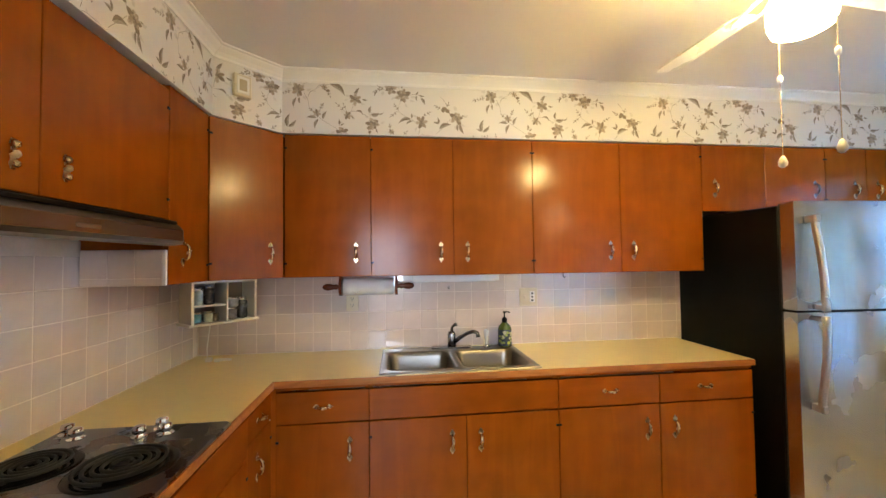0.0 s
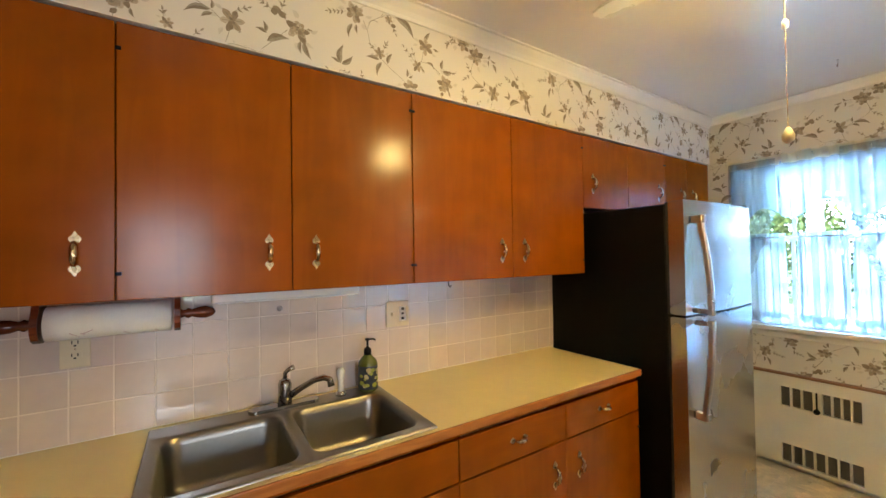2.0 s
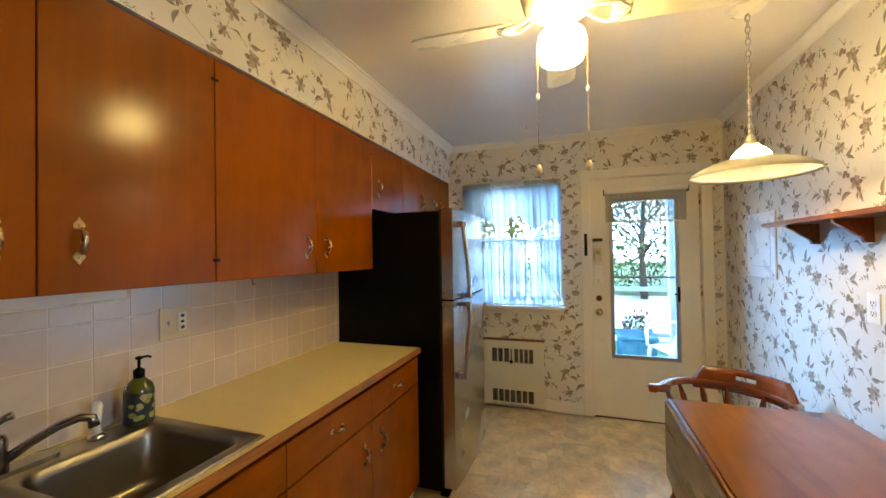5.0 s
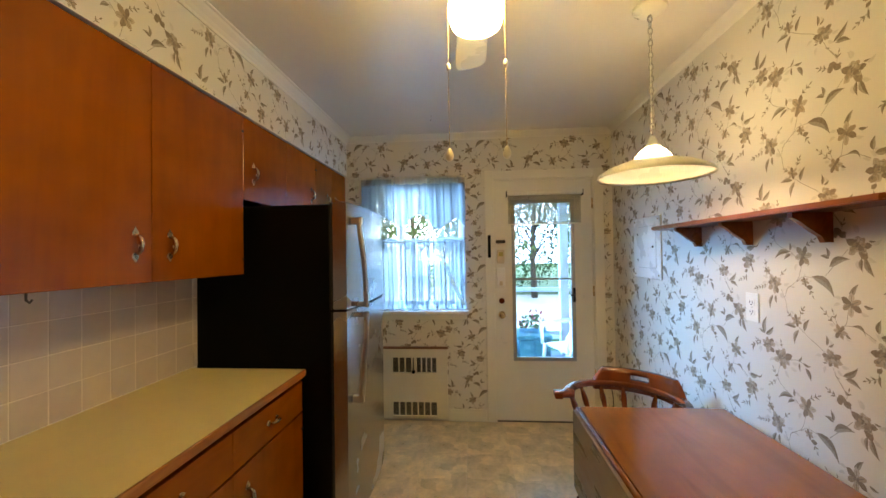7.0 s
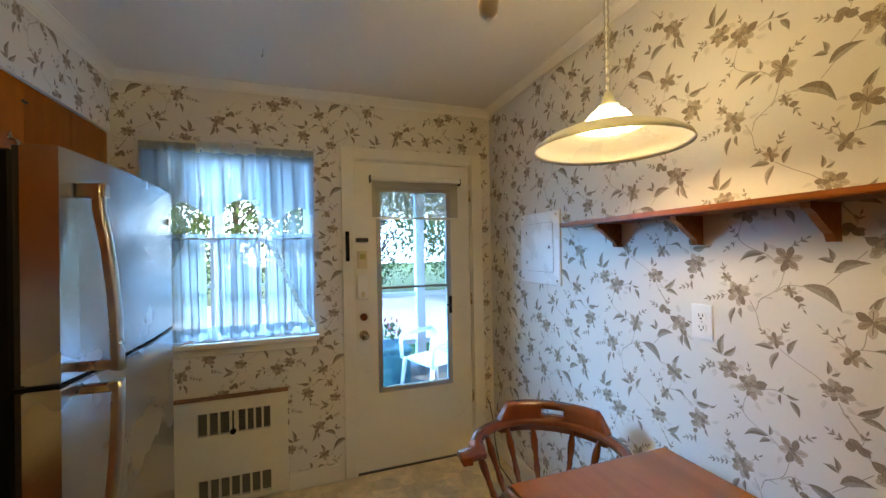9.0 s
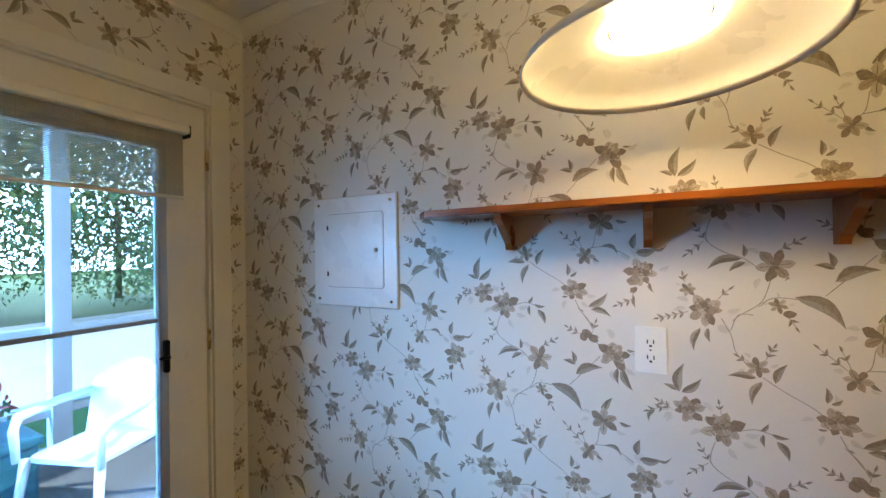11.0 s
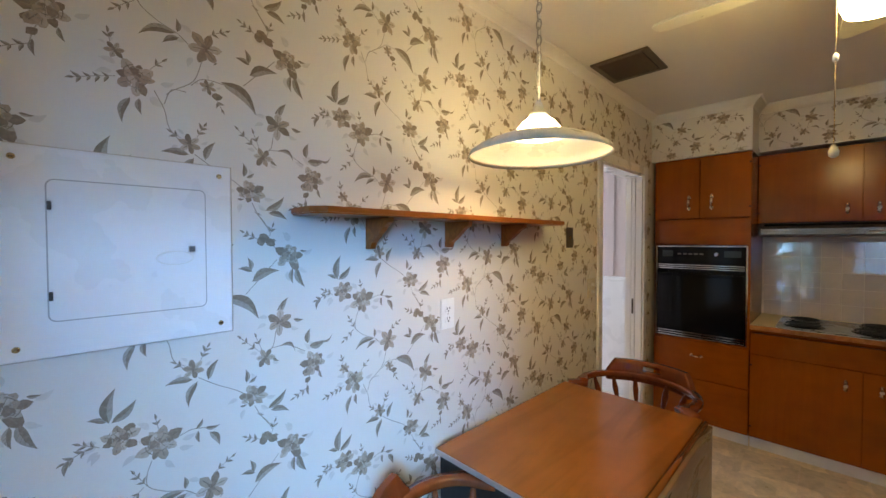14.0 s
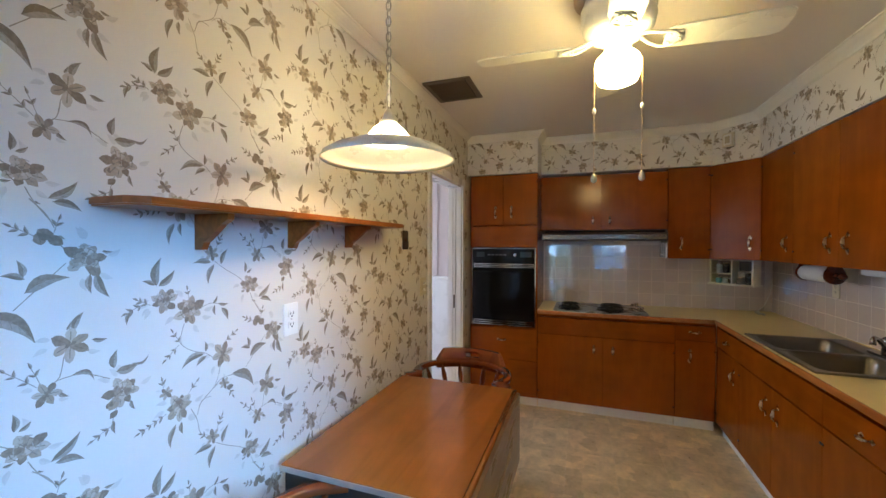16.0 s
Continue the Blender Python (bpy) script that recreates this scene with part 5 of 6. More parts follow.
# ---- pendant lamp ----
def pendant():
    p = thing("pendant_lamp", (1.895, 0.395, C), "white metal saucer pendant lamp on a chain, lit", "pendant lamp")
    rim = 1.748 - C
    prof = [(0.222, rim), (0.216, rim + 0.014), (0.185, rim + 0.034), (0.140, rim + 0.052), (0.100, rim + 0.064), (0.078, rim + 0.070)]
    inner = [(r - 0.0025, z - 0.0025) for r, z in prof[::-1]]
    part("shade", lathe(bmesh.new(), [(0.2195, rim - 0.002)] + prof + inner + [(0.2195, rim - 0.002)], seg=56, caps=False), shader("shade_enamel", (0.80, 0.78, 0.70), 0.3, vary=0.02, bump=0), p, "white enamelled saucer shade")
    g = [(0.072, rim + 0.069), (0.066, rim + 0.086), (0.050, rim + 0.106), (0.028, rim + 0.122)]
    part("glass_neck", lathe(bmesh.new(), g + [(r - 0.003, z - 0.001) for r, z in g[::-1]], seg=36, caps=False), LITGLASS, p, "glowing ribbed glass neck")
    part("diffuser", lathe(bmesh.new(), [(0.028, rim + 0.053), (0.054, rim + 0.055), (0.066, rim + 0.060), (0.070, rim + 0.068)], seg=28), BULB, p, "glowing bulb bowl")
    part("fitter", lathe(bmesh.new(), [(0.032, rim + 0.119), (0.031, rim + 0.130), (0.020, rim + 0.138), (0.015, rim + 0.158), (0.007, rim + 0.172)], seg=24), FANWHITE, p)
    part("canopy", lathe(bmesh.new(), [(0.010, -0.030), (0.030, -0.026), (0.062, -0.012), (0.068, -0.0005)], seg=28), FANWHITE, p, "round ceiling canopy")
    z, k = rim + 0.166, 0
    link = None
    while z < -0.034:
        if link is None:
            pts = [(0.0085 * math.cos(a), 0, 0.016 + 0.0165 * math.sin(a)) for a in [i * 2 * math.pi / 14 for i in range(15)]]
            ob = part("chain_link", tube(bmesh.new(), pts, 0.0024, 6, caps=False), shader("chain_grey", (0.42, 0.41, 0.38), 0.35, 0.6, bump=0), p)
            link = ob.data
        else:
            ob = new("chain_link", link)
            ob.parent = p
        ob.matrix_basis = pose(0, 0, z, 0, 0, 90 * (k % 2))
        z += 0.0255
        k += 1
    part("cord", tube(bmesh.new(), [(0.003, 0.003, rim + 0.18), (-0.003, 0.002, -0.25), (0.002, -0.003, -0.03)], 0.0022, 6), WHITE, p)


pendant()

# ---- ceiling vent ----
v = thing("ceiling_vent", (0.695, 0.228, C), "brown louvred metal air vent set in the ceiling", "vent")
VENT = shader("vent_brown", (0.13, 0.10, 0.07), 0.4, 0.3)
bm = bmesh.new()
for a, b, c1, d1 in ((-0.165, -0.150, 0.165, -0.118), (-0.165, 0.118, 0.165, 0.150), (-0.165, -0.118, -0.135, 0.118), (0.135, -0.118, 0.165, 0.118)):
    bx(bm, a, b, -0.012, c1, d1, -0.0005, 0.002)
part("frame", bm, VENT, v)
part("backing", box(-0.136, -0.119, -0.004, 0.136, 0.119, -0.001), DARKHOLE, v)
for i in range(9):
    y = -0.100 + i * 0.025
    bm = box(-0.134, -0.011, -0.0015, 0.134, 0.011, 0.0015)
    bm.transform(pose(0, y, -0.008, 40))
    part("slat", bm, VENT, v)


# ---- doorway to the hall, and the hall behind it ----
d2 = thing("door_2", (0.1475, S, F), "white cased doorway to the hall with a pocket door slot", "doorway")
tagged(d2, kind="structure")
x0, x1, hh = HALL[0] - 0.1475, HALL[2] - 0.1475, HALL[3] - F
bm = bmesh.new()
bx(bm, x1 - 0.002, 0.0005, 0, x1 + 0.055, 0.016, hh + 0.06, 0.003)
bx(bm, x0 - 0.060, 0.0005, 0, x0 + 0.002, 0.016, hh + 0.06, 0.003)
bx(bm, x0 + 0.002, 0.0005, hh - 0.002, x1 - 0.002, 0.0155, hh + 0.0595, 0.003)
part("casing", bm, TRIM_COOL, d2)
bm = bmesh.new()
for a, b in ((x0 + 0.0005, x0 + 0.014), (x1 - 0.014, x1 - 0.0005)):
    bx(bm, a, -T, 0, b, -0.078, hh)
    bx(bm, a, -0.045, 0, b, 0.0, hh)
bx(bm, x0 + 0.014, -T, hh - 0.014, x1 - 0.014, 0.0, hh - 0.0005)
part("jamb", bm, TRIM_COOL, d2)
part("pocket_slot", box(x0 - 0.002, -0.0775, 0, x0 + 0.0045, -0.0455, hh - 0.015), shader("slot_grey", (0.45, 0.42, 0.42), 0.6), d2)
part("pocket_door_edge", box(x0 + 0.0045, -0.074, 0.004, x0 + 0.016, -0.050, hh - 0.016), TRIM_COOL, d2)
part("latch_plate", box(x0 + 0.016, -0.070, 0.88, x0 + 0.018, -0.056, 1.00, 0.001), BRONZE, d2, "dark flush latch")

HX0, HX1, HY = -0.75, 0.95, -1.9
setting("wall_hall_west", box(HX0 - T, HY, F, HX0, S - T, C), PINK, "pale pink painted hall wall", "wall")
setting("wall_hall_east", box(HX1, HY, F, HX1 + T, S - T, C), PINK, "pale pink painted hall wall", "wall")
# The opening is out of view, added to let light into the hall.
wall_with_holes("wall_hall_south", "y", HY, HY - T, HX0 - T, HX1 + T, F, C, [(-0.45, 0.9, 0.30, 2.0)], PINK, "pale pink painted hall wall with an unseen opening added for light")
setting("ceiling_hall", box(HX0 - T, HY - T, C, HX1 + T, S - T, C + 0.1), PAINT, "white painted hall ceiling", "ceiling")
bm = box(HX0 + 0.0005, HY, F, HX0 + 0.012, S - T, 1.10)
bx(bm, HX0 + 0.0005, HY, 1.10, HX0 + 0.030, S - T, 1.135, 0.004)
setting("wainscot_hall", bm, TRIM_COOL, "white hall wainscot with chair rail", "trim")
bm = bmesh.new()
for y in (-0.45, -0.95):
    bx(bm, HX0 + 0.0005, y - 0.03, 1.14, HX0 + 0.014, y + 0.03, C - 0.05, 0.003)
setting("trim_hall", bm, PINK, "pink painted vertical battens", "trim")


# ---- small things on the sink side ----
def paper_towels():
    h = thing("paper_towel_holder", (-0.0135, 2.405, 1.351), "dark turned wooden paper towel holder under the wall cabinet", "towel holder")
    for s in (-1, 1):
        bm = slab(bmesh.new(), [(-0.030, 0), (0.030, 0), (0.032, -0.012), (0.036, -0.024), (0.047, -0.042), (0.051, -0.063), (0.047, -0.085), (0.036, -0.102), (0.018, -0.112), (0, -0.115), (-0.018, -0.112), (-0.036, -0.102), (-0.047, -0.085), (-0.051, -0.063), (-0.047, -0.042), (-0.036, -0.024), (-0.032, -0.012)], s * 0.150, s * 0.166, "yz")
        part("bracket", bm, DARKWOOD, h)
        pr = [(0.014, 0.166), (0.011, 0.176), (0.017, 0.186), (0.012, 0.196), (0.018, 0.215), (0.020, 0.235), (0.014, 0.254), (0.004, 0.262)]
        bm = lathe(bmesh.new(), pr, m=Matrix.Rotation(radians(90 * s), 4, "Y"), at=(0, 0, -0.063), seg=16)
        part("handle_end", bm, DARKWOOD, h, "turned wooden end")
    bm = lathe(bmesh.new(), [(0.018, -0.142), (0.048, -0.142), (0.0485, -0.10), (0.047, 0.02), (0.0485, 0.142), (0.018, 0.142)], m=Matrix.Rotation(radians(90), 4, "Y"), at=(0, 0, -0.063), seg=36)
    r = thing("paper_towel_roll", (-0.0135, 2.405, 1.351 - 0.0005), "white paper towel roll with faint printed pattern", "paper towel")
    part("roll", bm, shader("towel_paper", (0.82, 0.80, 0.78), 0.9, vary=0.05, scale=25, fine=160, bump=0.15), r)
    rnd = random.Random(8)
    for i in range(8):
        a, x = rnd.uniform(3.6, 5.2), rnd.uniform(-0.12, 0.11)
        bm = bmesh.new()
        vs = []
        L2, k = rnd.uniform(0.010, 0.022), rnd.choice((-0.5, 0.5, 0.9))
        for du, dv in ((0, -0.0018), (1, -0.0012), (1, 0.0012), (0, 0.0018)):
            ang = a + (k * L2 * du + dv) / 0.049
            vs.append(bm.verts.new((x + L2 * du, 0.0493 * math.cos(ang), -0.063 + 0.0493 * math.sin(ang))))
        bm.faces.new(vs)
        part("printed_sprig", bm, shader("towel_print", (0.55, 0.42, 0.45), 0.9, bump=0), r)


paper_towels()
lt = thing("under_cabinet_light", (0.24, 2.470, 1.351), "white slim under-cabinet light, switched off", "light")
part("case", box(0, 0, -0.046, 0.54, 0.075, -0.001, 0.006, 2), WHITE, lt)
part("lens", box(0.02, 0.005, -0.050, 0.52, 0.06, -0.0455, 0.003), TRIM_COOL, lt)
hk = thing("suction_hook", (0.475, N - 0.009, 1.262), "small clear suction cup on the tiles", "hook")
part("cup", lathe(bmesh.new(), [(0.011, 0), (0.010, 0.004), (0.005, 0.008), (0.003, 0.012)], m=Matrix.Rotation(radians(90), 4, "X"), seg=16), shader("suction_clear", (0.5, 0.46, 0.43), 0.15, bump=0), hk)
hk2 = thing("cabinet_hook", (1.12, 2.30, 1.350), "small dark hook under the wall cabinet", "hook")
part("hook", tube(bmesh.new(), [(0, 0, 0), (0, 0, -0.018), (0.008, 0, -0.026), (0.014, 0, -0.018)], 0.003, 6), BRONZE, hk2)


def spice_box():
    a, b = Vector((-0.79, 2.03)), Vector((-0.585, 2.265))
    ang = math.degrees(math.atan2(b.y - a.y, b.x - a.x))
    s = thing("spice_cabinet", (a.x, a.y, 1.137), "cream wooden two-bay spice cabinet under the corner cabinet", "spice cabinet", ang)
    L, h, dp = (b - a).length, 0.2125, 0.13
    CREAM = shader("cream_paint", (0.66, 0.62, 0.50), 0.4)
    t = 0.012
    part("bottom_board", box(-0.012, -0.004, 0, L + 0.012, dp, t, 0.002), CREAM, s)
    part("top_board", box(0, 0, h - t, L, dp, h - 0.0005, 0.001), CREAM, s)
    part("side_board", box(0, 0, t, t, dp, h - t), CREAM, s)
    part("side_board", box(L - t, 0, t, L, dp, h - t), CREAM, s)
    part("divider", box(L * 0.52 - 0.004, 0.0, t, L * 0.52 + 0.004, dp - 0.01, h - t), CREAM, s)
    part("shelf_board", box(t, 0.004, h * 0.42, L * 0.52 - 0.004, dp - 0.01, h * 0.42 + 0.007), CREAM, s)
    # Shade inside the bays is painted as a dark back board.
    part("back_board", box(t, dp - 0.009, t, L - t, dp - 0.001, h - t), shader("spice_shadow_wood", (0.16, 0.13, 0.11), 0.5), s)
    jars = ((0.045, t, 0.022, 0.050, (0.10, 0.30, 0.36), "teal spice tin"), (0.095, t, 0.022, 0.052, (0.30, 0.36, 0.36), "pale spice tin"), (0.130, t, 0.016, 0.045, (0.10, 0.08, 0.05), "dark spice jar"),
            (0.050, h * 0.42 + 0.007, 0.022, 0.085, (0.40, 0.46, 0.52), "pale blue spice bottle"), (0.100, h * 0.42 + 0.007, 0.024, 0.095, (0.03, 0.03, 0.035), "black spice bottle"),
            (0.205, t, 0.030, 0.060, (0.12, 0.11, 0.10), "dark metal spice pot"), (0.262, t, 0.026, 0.110, (0.04, 0.035, 0.03), "dark spice jar"), (0.215, t + 0.0615, 0.027, 0.05, (0.35, 0.33, 0.30), "small steel spice pot"))
    for x, z, r, hh2, colr, lb in jars:
        p = Matrix.Rotation(radians(ang), 4, "Z") @ Vector((x, 0.055, 0))
        j = thing("spice_jar", (a.x + p.x, a.y + p.y, 1.137 + z + 0.0003), lb + " with lid", "jar", 0, "spice jars")
        part("jar", lathe(bmesh.new(), [(r * 0.92, 0), (r, 0.004), (r, hh2 * 0.75), (r * 0.8, hh2 * 0.82)], seg=16), shader("spice_" + lb.split()[0], colr, 0.25, vary=0.2, scale=40, bump=0), j)
        part("lid", lathe(bmesh.new(), [(r * 0.84, hh2 * 0.82), (r * 0.86, hh2 * 0.98), (r * 0.6, hh2)], seg=16), CHROME, j)


spice_box()
cd = thing("charger_cord", (-0.87, 2.40, CT + 0.0005), "white plug and coiled cord lying on the worktop corner", "cord")
bm = box(-0.028, -0.016, 0, 0.004, 0.014, 0.022, 0.004)
bx(bm, 0.02, -0.02, 0, 0.055, 0.004, 0.016, 0.004)
part("plug", bm, WHITE, cd)
part("cable", tube(bmesh.new(), [(-0.02, 0.0, 0.02), (-0.05, 0.06, 0.06), (-0.055, 0.10, 0.16), (-0.05, 0.115, 0.245)], 0.0028, 6), WHITE, cd)
part("cable", tube(bmesh.new(), [(0.05, -0.005, 0.006)] + [(0.07 + 0.035 * math.cos(k * 0.5), 0.0 + 0.02 * math.sin(k * 0.5), 0.004 + 0.0004 * k) for k in range(22)], 0.0026, 6), WHITE, cd)

sb2 = thing("soffit_box", (-0.606, 2.1055, 2.300), "small ivory chime box on the papered corner soffit", "chime")
part("case", box(-0.042, -0.024, -0.055, 0.042, 0.0, 0.055, 0.004), IVORY, sb2)
part("frame", box(-0.030, -0.028, -0.042, 0.030, -0.0235, 0.042, 0.003), TRIM, sb2)
part("recess", box(-0.018, -0.0295, -0.028, 0.018, -0.0275, 0.028, 0.001), shader("recess_tan", (0.45, 0.38, 0.24), 0.5), sb2)
sb2.matrix_basis = pose(-0.606, 2.1055, 2.300, 0, 0, math.degrees(math.atan2(0.233, 0.247)))

hk3 = thing("ceiling_hook", (3.03, 1.45, C), "small metal plant hook in the ceiling", "hook")
part("hook", tube(bmesh.new(), [(0, 0, 0), (0, 0, -0.022), (0.012, 0.004, -0.034), (0.026, 0.008, -0.030), (0.030, 0.01, -0.020)], 0.0032, 7), CHROME, hk3)
lo = outlet((E - 0.0005, 0.060, 0.385), -90, "ivory outlet low on the papered wall", IVORY, 0.055, 0.09)
kc = thing("lamp_cord", (E - 0.03, 0.06, F), "black cord running from the low outlet to the floor", "cord")
part("cable", tube(bmesh.new(), [(0.02, 0.0, 0.37), (-0.02, 0.0, 0.35), (-0.07, 0.0, 0.25), (-0.14, 0.02, 0.12), (-0.22, 0.03, 0.015), (-0.40, 0.04, 0.004), (-0.60, 0.03, 0.004)], 0.0035, 6), BLACK, kc)


# ---- the print on the wallpaper: sprays of roses and leaves in taupe, half-drop repeat ----
def per_island(name, lo, hi, rough=0.7):
    m = bpy.data.materials.new(name)
    m.use_nodes = True
    nt = m.node_tree
    g = nt.nodes.new("ShaderNodeNewGeometry")
    mx = nt.nodes.new("ShaderNodeMix")
    mx.data_type = "RGBA"
    mx.inputs["A"].default_value, mx.inputs["B"].default_value = (*lo, 1), (*hi, 1)
    nz = nt.nodes.new("ShaderNodeTexNoise")
    nz.inputs["Scale"].default_value = 130
    tc = nt.nodes.new("ShaderNodeTexCoord")
    ad = nt.nodes.new("ShaderNodeMath")
    ad.operation = "MULTIPLY_ADD"
    ad.inputs[1].default_value, ad.use_clamp = 0.6, True
    sb = nt.nodes.new("ShaderNodeMath")
    sb.operation = "MULTIPLY_ADD"
    sb.inputs[1].default_value, sb.inputs[2].default_value = 1.6, -0.8
    nt.links.new(tc.outputs["Object"], nz.inputs["Vector"])
    nt.links.new(nz.outputs[0], sb.inputs[0])
    nt.links.new(g.outputs["Random Per Island"], ad.inputs[0])
    nt.links.new(sb.outputs[0], ad.inputs[2])
    nt.links.new(ad.outputs[0], mx.inputs["Factor"])
    nt.links.new(mx.outputs["Result"], nt.nodes["Principled BSDF"].inputs["Base Color"])
    nt.nodes["Principled BSDF"].inputs["Roughness"].default_value = rough
    return m


PRINT = [per_island("print_leaf", (0.20, 0.160, 0.112), (0.325, 0.268, 0.195)), per_island("print_petal", (0.43, 0.365, 0.285), (0.57, 0.495, 0.40)),
         per_island("print_ghost", (0.58, 0.545, 0.49), (0.66, 0.625, 0.57)), per_island("print_petal_dark", (0.215, 0.165, 0.115), (0.345, 0.272, 0.195)),
         per_island("print_leaf_pale", (0.31, 0.275, 0.22), (0.46, 0.41, 0.335)), per_island("print_petal_mid", (0.335, 0.262, 0.185), (0.475, 0.38, 0.28))]
REP = 0.53


def spray_cell():
    """The shapes of one repeat, in millimetres from its first rose: (points, layer, colour)."""
    rnd = random.Random(11)
    out = []

    def put(pts, layer, col):
        out.append(([(x * 0.001, y * 0.001) for x, y in pts], layer, col))

    def leaf(x, y, x1, y1, wide=0.34, bend=0.12, layer=2, col=0):
        d = Vector((x1 - x, y1 - y))
        n = Vector((-d.y, d.x))
        mid, left, right = [], [], []
        for i in range(8):
            t = i / 7
            p = Vector((x, y)) + d * t - n * bend * math.sin(math.pi * t)
            w = n * wide * 0.52 * math.sin(math.pi * min(1, t ** 0.8)) * (1 - 0.35 * t)
            mid.append(tuple(p))
            left.append(tuple(p + w))
            right.append(tuple(p - w * 0.9))
        put(mid + left[1:-1][::-1], layer, col)
        put(mid + right[1:-1][::-1], layer, 4 if col == 0 else col)
        if col == 0 and d.length > 24:
            line([mid[0], mid[2], mid[4], mid[6]], 0.9, 0, layer + 1)
            for k in (2, 3, 4, 5):
                a = Vector(mid[k])
                for side in (left, right):
                    line([tuple(a), tuple(a.lerp(Vector(side[min(k + 1, 6)]), 0.8))], 0.6, 0, layer + 1)

    def line(pts, wd, col, layer):
        for a, b in zip(pts, pts[1:]):
            d = Vector((b[0] - a[0], b[1] - a[1]))
            if d.length < 1e-6:
                continue
            n = Vector((-d.y, d.x)).normalized() * wd * 0.5
            e = d.normalized() * 0.3
            put([(a[0] + n.x - e.x, a[1] + n.y - e.y), (b[0] + n.x + e.x, b[1] + n.y + e.y), (b[0] - n.x + e.x, b[1] - n.y + e.y), (a[0] - n.x - e.x, a[1] - n.y - e.y)], layer, col)

    def stem(pts, wd=2.0, col=4, layer=1):
        fine = []
        for i in range(len(pts) - 1):
            p0, p1, p2, p3 = pts[max(0, i - 1)], pts[i], pts[i + 1], pts[min(len(pts) - 1, i + 2)]
            for k in range(4):
                t = k / 4
                fine.append(tuple(0.5 * (2 * p1[j] + (p2[j] - p0[j]) * t + (2 * p0[j] - 5 * p1[j] + 4 * p2[j] - p3[j]) * t * t + (3 * p1[j] - p0[j] - 3 * p2[j] + p3[j]) * t ** 3) for j in (0, 1)))
        line(fine + [pts[-1]], wd, col, layer)

    def petal(x, y, ln, ang, wide, layer, col):
        """A pointed petal from its foot, with a darker vein."""
        c, s = math.cos(ang), math.sin(ang)
        pts = []
        for u, v in ((0, 0), (0.25, 0.34), (0.6, 0.5), (0.85, 0.32), (1.0, 0.0), (0.85, -0.32), (0.6, -0.5), (0.25, -0.34)):
            u, v = u * ln * rnd.uniform(0.93, 1.07), v * ln * wide * rnd.uniform(0.85, 1.15)
            pts.append((x + u * c - v * s, y + u * s + v * c))
        put(pts, layer, col)
        line([(x + 0.25 * ln * c, y + 0.25 * ln * s), (x + 0.75 * ln * c, y + 0.75 * ln * s)], ln * 0.05, 0, layer + 1)

    def ghost(x, y, r, n):
        """Pale shadow leaves behind a motif."""
        for _ in range(n):
            a = rnd.uniform(0, 6.28)
            q = (x + r * math.cos(a), y + r * math.sin(a))
            leaf(*q, q[0] + r * 0.7 * math.cos(a + 0.4), q[1] + r * 0.7 * math.sin(a + 0.4), 0.5, 0.1, 0, 2)

    def rose(x, y, r):
        a0 = rnd.uniform(0, 6)
        ghost(x, y, r * 1.05, 5)
        for k in range(8):
            a = a0 + k * 0.785 + rnd.uniform(-0.18, 0.18)
            petal(x + 0.15 * r * math.cos(a), y + 0.15 * r * math.sin(a), r * rnd.uniform(0.62, 1.02), a + rnd.uniform(-0.25, 0.25), 0.62, 3 + k % 3, (1, 3, 5, 1, 3)[k % 5])
        for k in range(6):
            a = a0 + 0.5 + k * 1.047
            petal(x + 0.05 * r * math.cos(a), y + 0.05 * r * math.sin(a) + 0.1 * r, r * 0.52, a, 0.95, 7 + k % 2, (3, 5, 1)[k % 3])
        for k in range(9):
            a, ra = a0 + k * 0.72, (0.32, 0.48, 0.64)[k % 3] * r
            line([(x + ra * math.cos(a + j * 0.3), y + 0.08 * r + ra * math.sin(a + j * 0.3)) for j in range(4)], r * 0.045, 0 if k % 2 else 4, 10)
        for k in range(3):
            petal(x, y + 0.12 * r, r * 0.22, a0 + k * 2.1, 1.0, 11, 0 if k == 1 else 3)

    def star(x, y, r):
        a0 = rnd.uniform(0, 6)
        ghost(x, y, r, 3)
        for k in range(6):
            petal(x, y, r * rnd.uniform(0.9, 1.08), a0 + k * 1.047, 0.55, 3 + k % 3, (1, 3, 5)[k % 3])
        for k in range(4):
            petal(x, y, r * 0.3, a0 + 0.5 + k * 1.57, 0.7, 8, 0 if k % 2 else 3)

    def bud(x, y, r):
        a = rnd.uniform(0, 6)
        petal(x - r * math.cos(a), y - r * math.sin(a), 2 * r, a, 0.75, 4, 3)
        petal(x - r * math.cos(a), y - r * math.sin(a), 1.5 * r, a + 0.35, 0.5, 5, 0)

    def twig(x, y, x1, y1, n):
        d = Vector((x1 - x, y1 - y))
        s = Vector((-d.y, d.x)).normalized()
        stem([(x, y), (x + d.x * 0.5, y + d.y * 0.5 + 1), (x1, y1)], 1.6)
        ln = 14.0
        f = d.normalized()
        for k in range(n):
            p = Vector((x, y)) + d * ((k + 0.7) / (n + 0.4))
            for sg in (1, -1):
                q = p + (f * 0.75 + s * 0.75 * sg) * ln * rnd.uniform(0.85, 1.2)
                leaf(*p, *q, 0.42, 0.08 * sg)
        q = Vector((x1, y1)) + f * ln * 1.1
        leaf(x1, y1, *q, 0.40, 0.08)

    # pair of roses
    rose(0, -2, 34)
    rose(70, -36, 41)
    leaf(-16, 39, -4, 111, 0.36, -0.12)
    leaf(-11, 38, 30, 77, 0.38, 0.10)
    leaf(-20, 42, -50, 54, 0.40, 0.10)
